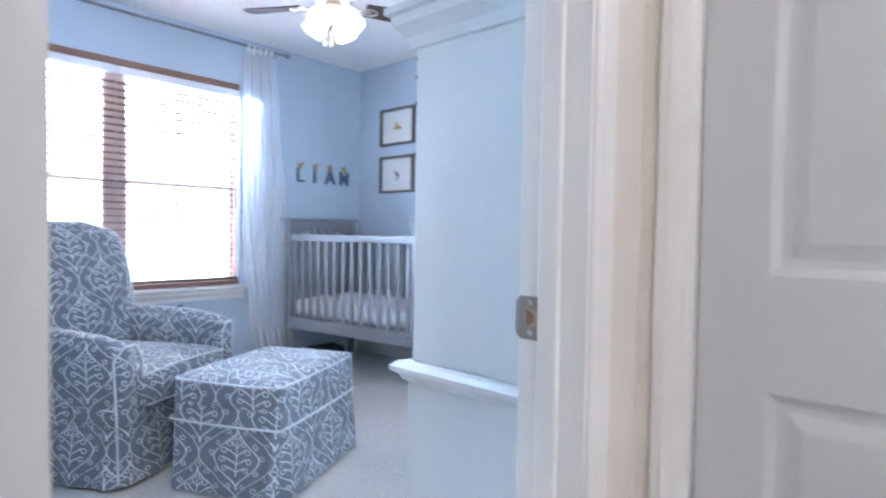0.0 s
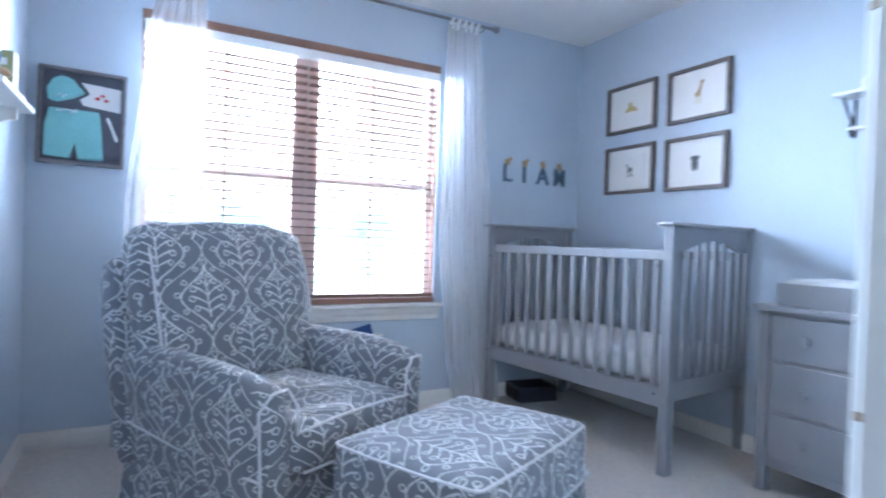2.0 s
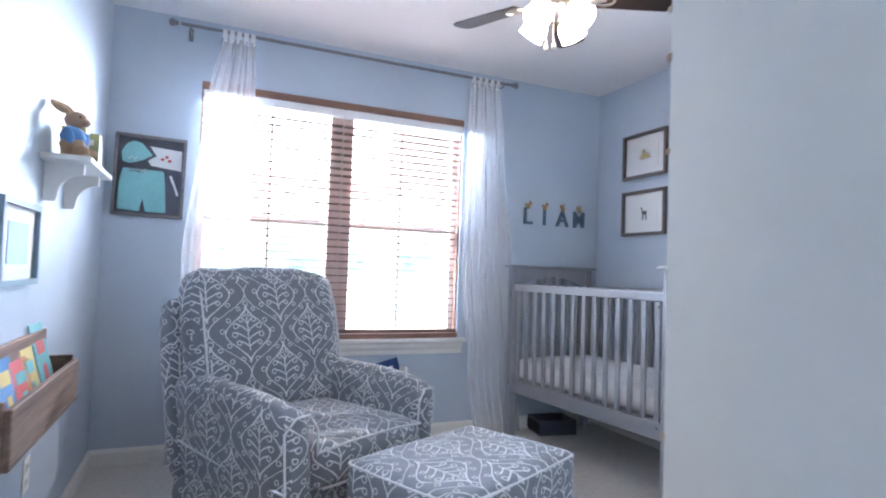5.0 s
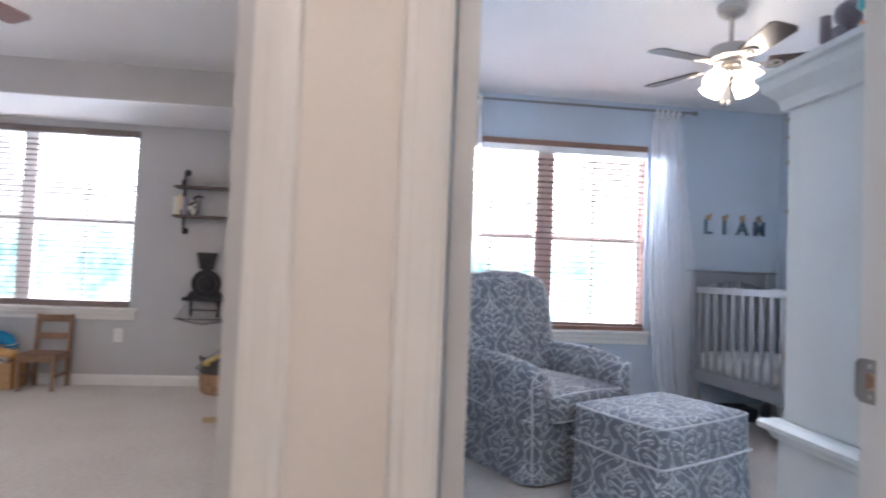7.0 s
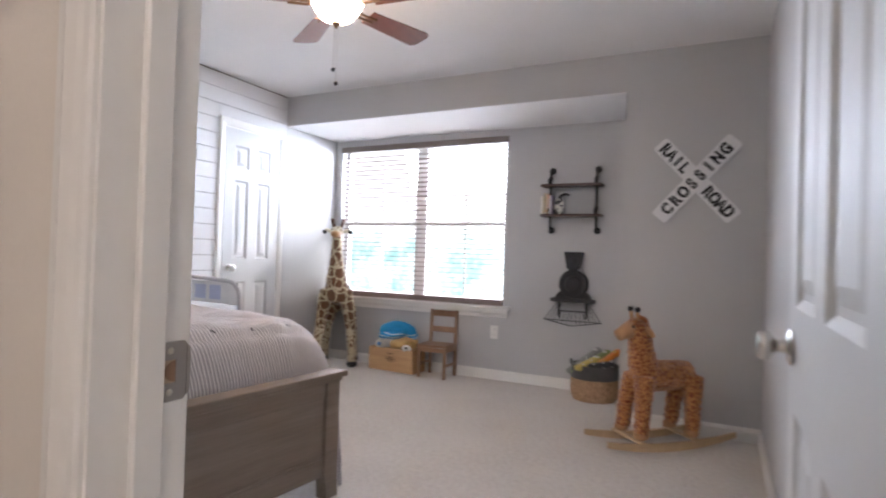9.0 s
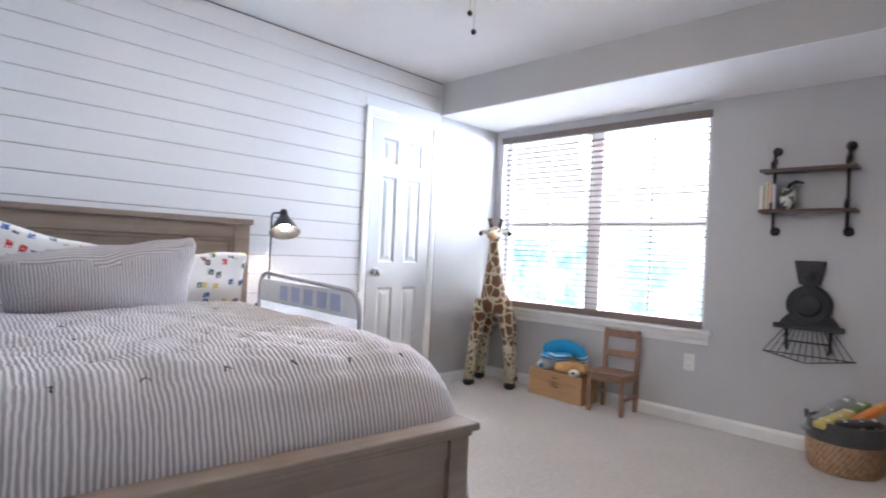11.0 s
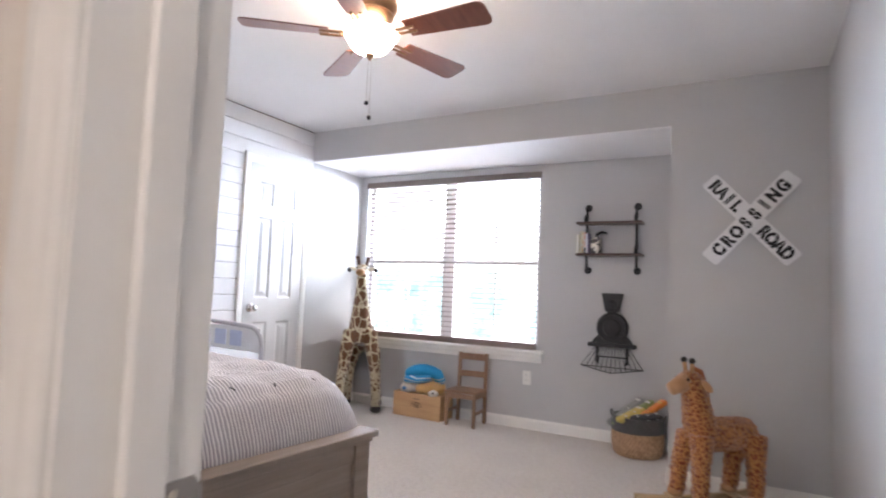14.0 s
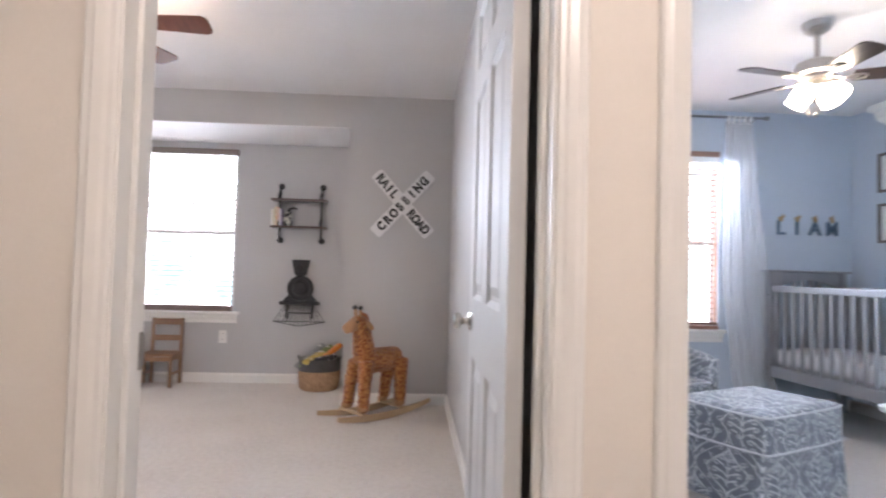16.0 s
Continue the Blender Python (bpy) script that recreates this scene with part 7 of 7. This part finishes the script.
kc = thing("child_chair", pose(-4.53, -2.165, 0, 0, 0, 2), "small brown wooden child's chair with ladder back, under window", "chair")
KW, KD = 0.135, 0.125
for s in (-1, 1):
    part("front_leg", boxed(KD - 0.026, min(s * KW, s * (KW - 0.026)), 0, KD, max(s * KW, s * (KW - 0.026)), 0.27, bevel=0.003), CHAIRW, kc)
    bm = bmesh.new()
    y0_, y1_ = sorted((s * KW, s * (KW - 0.026)))
    prism(bm, [(-KD, 0), (-KD + 0.028, 0), (-KD + 0.022, 0.28), (-KD + 0.004, 0.575), (-KD - 0.014, 0.575), (-KD - 0.004, 0.28)], y0_, y1_, 1)
    part("back_post", bm, CHAIRW, kc)
    part("side_rail", boxed(-KD + 0.026, min(s * (KW - 0.004), s * (KW - 0.020)), 0.225, KD - 0.026, max(s * (KW - 0.004), s * (KW - 0.020)), 0.262), CHAIRW, kc)
    part("stretcher", boxed(-KD + 0.026, min(s * (KW - 0.006), s * (KW - 0.020)), 0.10, KD - 0.026, max(s * (KW - 0.006), s * (KW - 0.020)), 0.122), CHAIRW, kc)
part("seat", boxed(-KD + 0.022, -KW - 0.008, 0.27, KD + 0.014, KW + 0.008, 0.288, bevel=0.005, seg=2), CHAIRW, kc)
part("front_rail", boxed(KD - 0.020, -KW + 0.026, 0.225, KD - 0.006, KW - 0.026, 0.262), CHAIRW, kc)
for z, h_ in ((0.375, 0.05), (0.515, 0.055)):
    x_ = -KD + 0.018 - (z - 0.28) * 0.06
    part("back_slat", boxed(x_ - 0.010, -KW + 0.026, z, x_ + 0.004, KW - 0.026, z + h_, bevel=0.003), CHAIRW, kc)

cr = thing("toy_crate", pose(-4.565, -2.60, 0, 0, 0, -4), "pine wooden crate full of plush toys, under window", "crate")
CW, CD, CH = 0.245, 0.105, 0.205
part("front_board", boxed(CD - 0.012, -CW, 0, CD, CW, CH, bevel=0.002), PINE, cr)
part("rear_board", boxed(-CD, -CW, 0, -CD + 0.012, CW, CH, bevel=0.002), PINE, cr)
for s in (-1, 1):
    part("end_board", boxed(-CD + 0.012, min(s * CW, s * (CW - 0.012)), 0, CD - 0.012, max(s * CW, s * (CW - 0.012)), CH, bevel=0.002), PINE, cr)
part("bottom", boxed(-CD + 0.012, -CW + 0.012, 0.004, CD - 0.012, CW - 0.012, 0.014), PINE, cr)
BRAND, _ = material("burnt_brand", (0.06, 0.03, 0.015), 0.8)
bm = bmesh.new()
tube(bm, [(CD + 0.0005, 0.055 * math.cos(a), 0.110 + 0.022 * math.sin(a)) for a in [2 * math.pi * i / 24 for i in range(24)]], 0.0018, 4, True)
box(bm, CD, -0.035, 0.106, CD + 0.001, 0.035, 0.114)
box(bm, CD, -0.028, 0.094, CD + 0.001, 0.028, 0.098)
box(bm, CD, -0.028, 0.122, CD + 0.001, 0.028, 0.126)
box(bm, CD, -0.030, 0.156, CD + 0.001, 0.030, 0.162)
part("burnt_mark", bm, BRAND, cr, "dark burnt oval mark")
TEDDY = cloth("golden_plush", (0.55, 0.33, 0.12), 0.95, 0.25, 300)
WHITEP = cloth("white_plush", (0.74, 0.70, 0.64), 0.95, 0.1, 300)
tdb = thing("plush_toy", pose(-4.56, -2.50, 0.19, 0, 0, 20), "golden-brown plush dog lying in pine crate", "plush toy")
bm = bmesh.new()
blob(bm, (0, 0.0, 0.055), (0.085, 0.11, 0.065))
blob(bm, (0.05, 0.05, 0.06), (0.055, 0.055, 0.05))
blob(bm, (0.0, -0.10, 0.05), (0.06, 0.06, 0.05))
melt(part("body", bm, TEDDY, tdb), 0.010)
bm = bmesh.new()
blob(bm, (0.098, 0.02, 0.030), (0.040, 0.045, 0.032))
part("muzzle", bm, WHITEP, tdb, smooth="all")
bm = bmesh.new()
blob(bm, (0.134, 0.02, 0.040), (0.010, 0.013, 0.009))
part("nose", bm, HOOF, tdb, smooth="all")
for s in (-1, 1):
    bm = bmesh.new()
    blob(bm, (0.05, 0.045 + s * 0.055, 0.075), (0.030, 0.018, 0.040))
    part("ear", bm, TEDDY, tdb, smooth="all")
tdw = thing("plush_toy", pose(-4.56, -2.76, 0.19), "white plush lamb lying in pine crate", "plush toy")
bm = bmesh.new()
blob(bm, (0.02, 0, 0.04), (0.07, 0.050, 0.05))
blob(bm, (-0.03, 0.05, 0.05), (0.05, 0.05, 0.05))
melt(part("body", bm, WHITEP, tdw), 0.010)
part("patch", (lambda b: (blob(b, (0.075, 0.012, 0.045), (0.018, 0.022, 0.018)), b)[1])(bmesh.new()), BLUEC, tdw, smooth="all")
SKYB, _sb = material("striped_sky_cloth", (0.03, 0.32, 0.62), 0.9)
_su = _sb.xyz(_sb.coord())
_st = _sb.m("SINE", _sb.m("MULTIPLY", _sb.m("ADD", _su[2], _sb.m("MULTIPLY", _su[0], 0.35)), 260))
_sm = _sb.m("MULTIPLY", _sb.m("GREATER_THAN", _st, 0.55), _sb.m("LESS_THAN", _su[2], 0.052))
_sb.color(_sb.mix(_sm, (0.02, 0.30, 0.60), (0.70, 0.74, 0.76)))
_sb.bump(_sb.noise(_sb.coord(), 40, 3), 0.6, 0.008)
np_ = thing("neck_cushion", pose(-4.60, -2.60, 0.285, 0, 0, 8) @ Matrix.Scale(1.15, 4), "bright blue curved cushion with striped side, on plush toys", "cushion")
bm = bmesh.new()
pts = [(0.045 * math.sin(a) + 0.0, -0.15 + 0.30 * i / 12, 0.045 + 0.055 * math.sin(math.pi * i / 12) - (0.035 if i > 10 else 0)) for i, a in enumerate([math.pi * i / 12 for i in range(13)])]
tube(bm, pts, [0.030] + [0.044] * 10 + [0.040, 0.026], 14)
tube(bm, [(0.055, -0.14, 0.020), (0.085, -0.02, 0.030), (0.065, 0.07, 0.045)], [0.026, 0.030, 0.022], 12)
part("cushion", bm, SKYB, np_, smooth="all")

bk = thing("toy_basket", pose(-4.505, -0.79, 0), "woven tan seagrass basket with dark grey rim, full of toys", "basket")
WEAVE, _wv = material("woven_seagrass", (0.5, 0.35, 0.2), 0.8)
_wx = _wv.xyz(_wv.coord())
_an = _wv.m("ARCTAN2", _wx[1], _wx[0])
_w1 = _wv.m("SINE", _wv.m("MULTIPLY", _wx[2], 330))
_w2 = _wv.m("SINE", _wv.m("ADD", _wv.m("MULTIPLY", _an, 44), _wv.m("MULTIPLY", _wx[2], 165)))
_wf = _wv.m("ADD", _wv.m("MULTIPLY", _wv.m("MULTIPLY", _w1, _w2), 0.3), _wv.m("MULTIPLY", _wv.noise(_wv.coord(), 45, 3), 1.0))
_wv.color(_wv.ramp(_wf, [(0.25, (0.26, 0.14, 0.07)), (0.7, (0.56, 0.37, 0.22))]))
_wv.bump(_wf, 0.9, 0.006)
WOOLG = cloth("dark_grey_woven_rim", (0.085, 0.085, 0.085), 0.95, 0.3, 200)
for nm, prof, mt__ in (("woven_body", [(0.158, 0.0), (0.172, 0.02), (0.182, 0.09), (0.180, 0.165), (0.170, 0.165), (0.172, 0.09), (0.160, 0.012)], WEAVE), ("rim_band", [(0.1815, 0.166), (0.180, 0.20), (0.176, 0.262), (0.170, 0.268), (0.166, 0.262), (0.168, 0.166)], WOOLG)):
    bm = bmesh.new()
    lathe(bm, prof, 40, cap=(nm == "woven_body"))
    if nm == "rim_band":
        bmesh.ops.holes_fill(bm, edges=bm.edges[:], sides=0)
    part(nm, bm, mt__, bk, "dark grey woven rim band" if nm == "rim_band" else "tan woven seagrass side", smooth=True)
for s in (-1, 1):
    bm = bmesh.new()
    tube(bm, [(-0.03, s * 0.176, 0.25), (-0.02, s * 0.186, 0.285), (0.02, s * 0.186, 0.285), (0.03, s * 0.176, 0.25)], 0.006, 6)
    part("basket_handle", bm, WOOLG, bk, smooth="all")
rng = random.Random(11)
for k_, (x, y, ang, tilt, L_, cm, lab) in enumerate(((0.02, 0.05, 40, 58, 0.30, ORANGE, "long orange and yellow toy sticking out of basket"), (0.0, -0.03, 40, 62, 0.28, GREEN, "olive green toy plank sticking out of basket"), (-0.03, -0.09, 35, 55, 0.26, cloth("grey_toy", (0.30, 0.31, 0.30)), "grey toy plank sticking out of basket"), (0.07, -0.04, 60, 75, 0.20, YELLOW, "yellow toy in basket"), (0.09, 0.06, 20, 80, 0.16, cloth("dark_toy", (0.05, 0.05, 0.055)), "dark toy in basket"))):
    t_ = thing("toy", pose(-4.505 + x, -0.79 + y, 0.278, 0, 0, 90) @ turned(0, 0, ang - 90 + 90) @ turned(0, tilt, 0), lab, "toy", "toys in basket")
    bm = bmesh.new()
    L_ *= 1.22
    soft_box(bm, -0.018, -0.030, -L_ / 2, 0.018, 0.030, L_ / 2, 0.010, 0.003, 3)
    part("toy_body", bm, cm, t_, smooth="all")
    bm = bmesh.new()
    for q in (-0.3, 0.05, 0.36):
        box(bm, -0.0195, -0.026, L_ * q, 0.0195, 0.026, L_ * q + 0.016)
    part("toy_stripe", bm, YELLOW if cm is ORANGE else PAPER, t_)


# ---------------------------------------------------------------- shiplap boards
# Dark sheet added behind the planks: the shade in their gaps, as colour.
part("board_backing", boxed(XBEAM + 0.001, YS, 0.0, XE, YS + 0.001, ZC), cloth("shadow_gap_brown", (0.12, 0.09, 0.07)), kind="structure", label="dark sheet standing in for shade in gaps between boards")
boards = [(-0.001, 0.125)]
z = 0.125
BH = 0.1185
base = new("wall_shiplap")
tagged(base, label="white painted horizontal board wall", kind="structure")


def board(x0, x1, z0, z1):
    if x1 - x0 < 0.01 or z1 - z0 < 0.01:
        return
    part("plank", boxed(x0, YS, z0 + 0.0018, x1, YS + 0.012, z1 - 0.0018, bevel=0.0012), SHIP, base, kind="structure")


z = 1.2475 - 10 * BH
CL, CR, CT = C0 - 0.064, C1 + 0.064, DH + 0.064
zz = z - BH
while zz < ZC:
    z0_, z1_ = max(0.086 if zz < 0.086 else zz, zz), min(zz + BH, ZC)
    if z1_ > z0_ + 0.02:
        x_end = XBEAM + 0.001
        if z0_ >= CT:
            board(x_end, XE, z0_, z1_)
        elif z1_ > CT + 0.02:
            board(CR, XE, z0_, z1_)
            board(x_end, CR - 0.0, CT, z1_)
        else:
            board(CR, XE, z0_, z1_)
    zz += BH
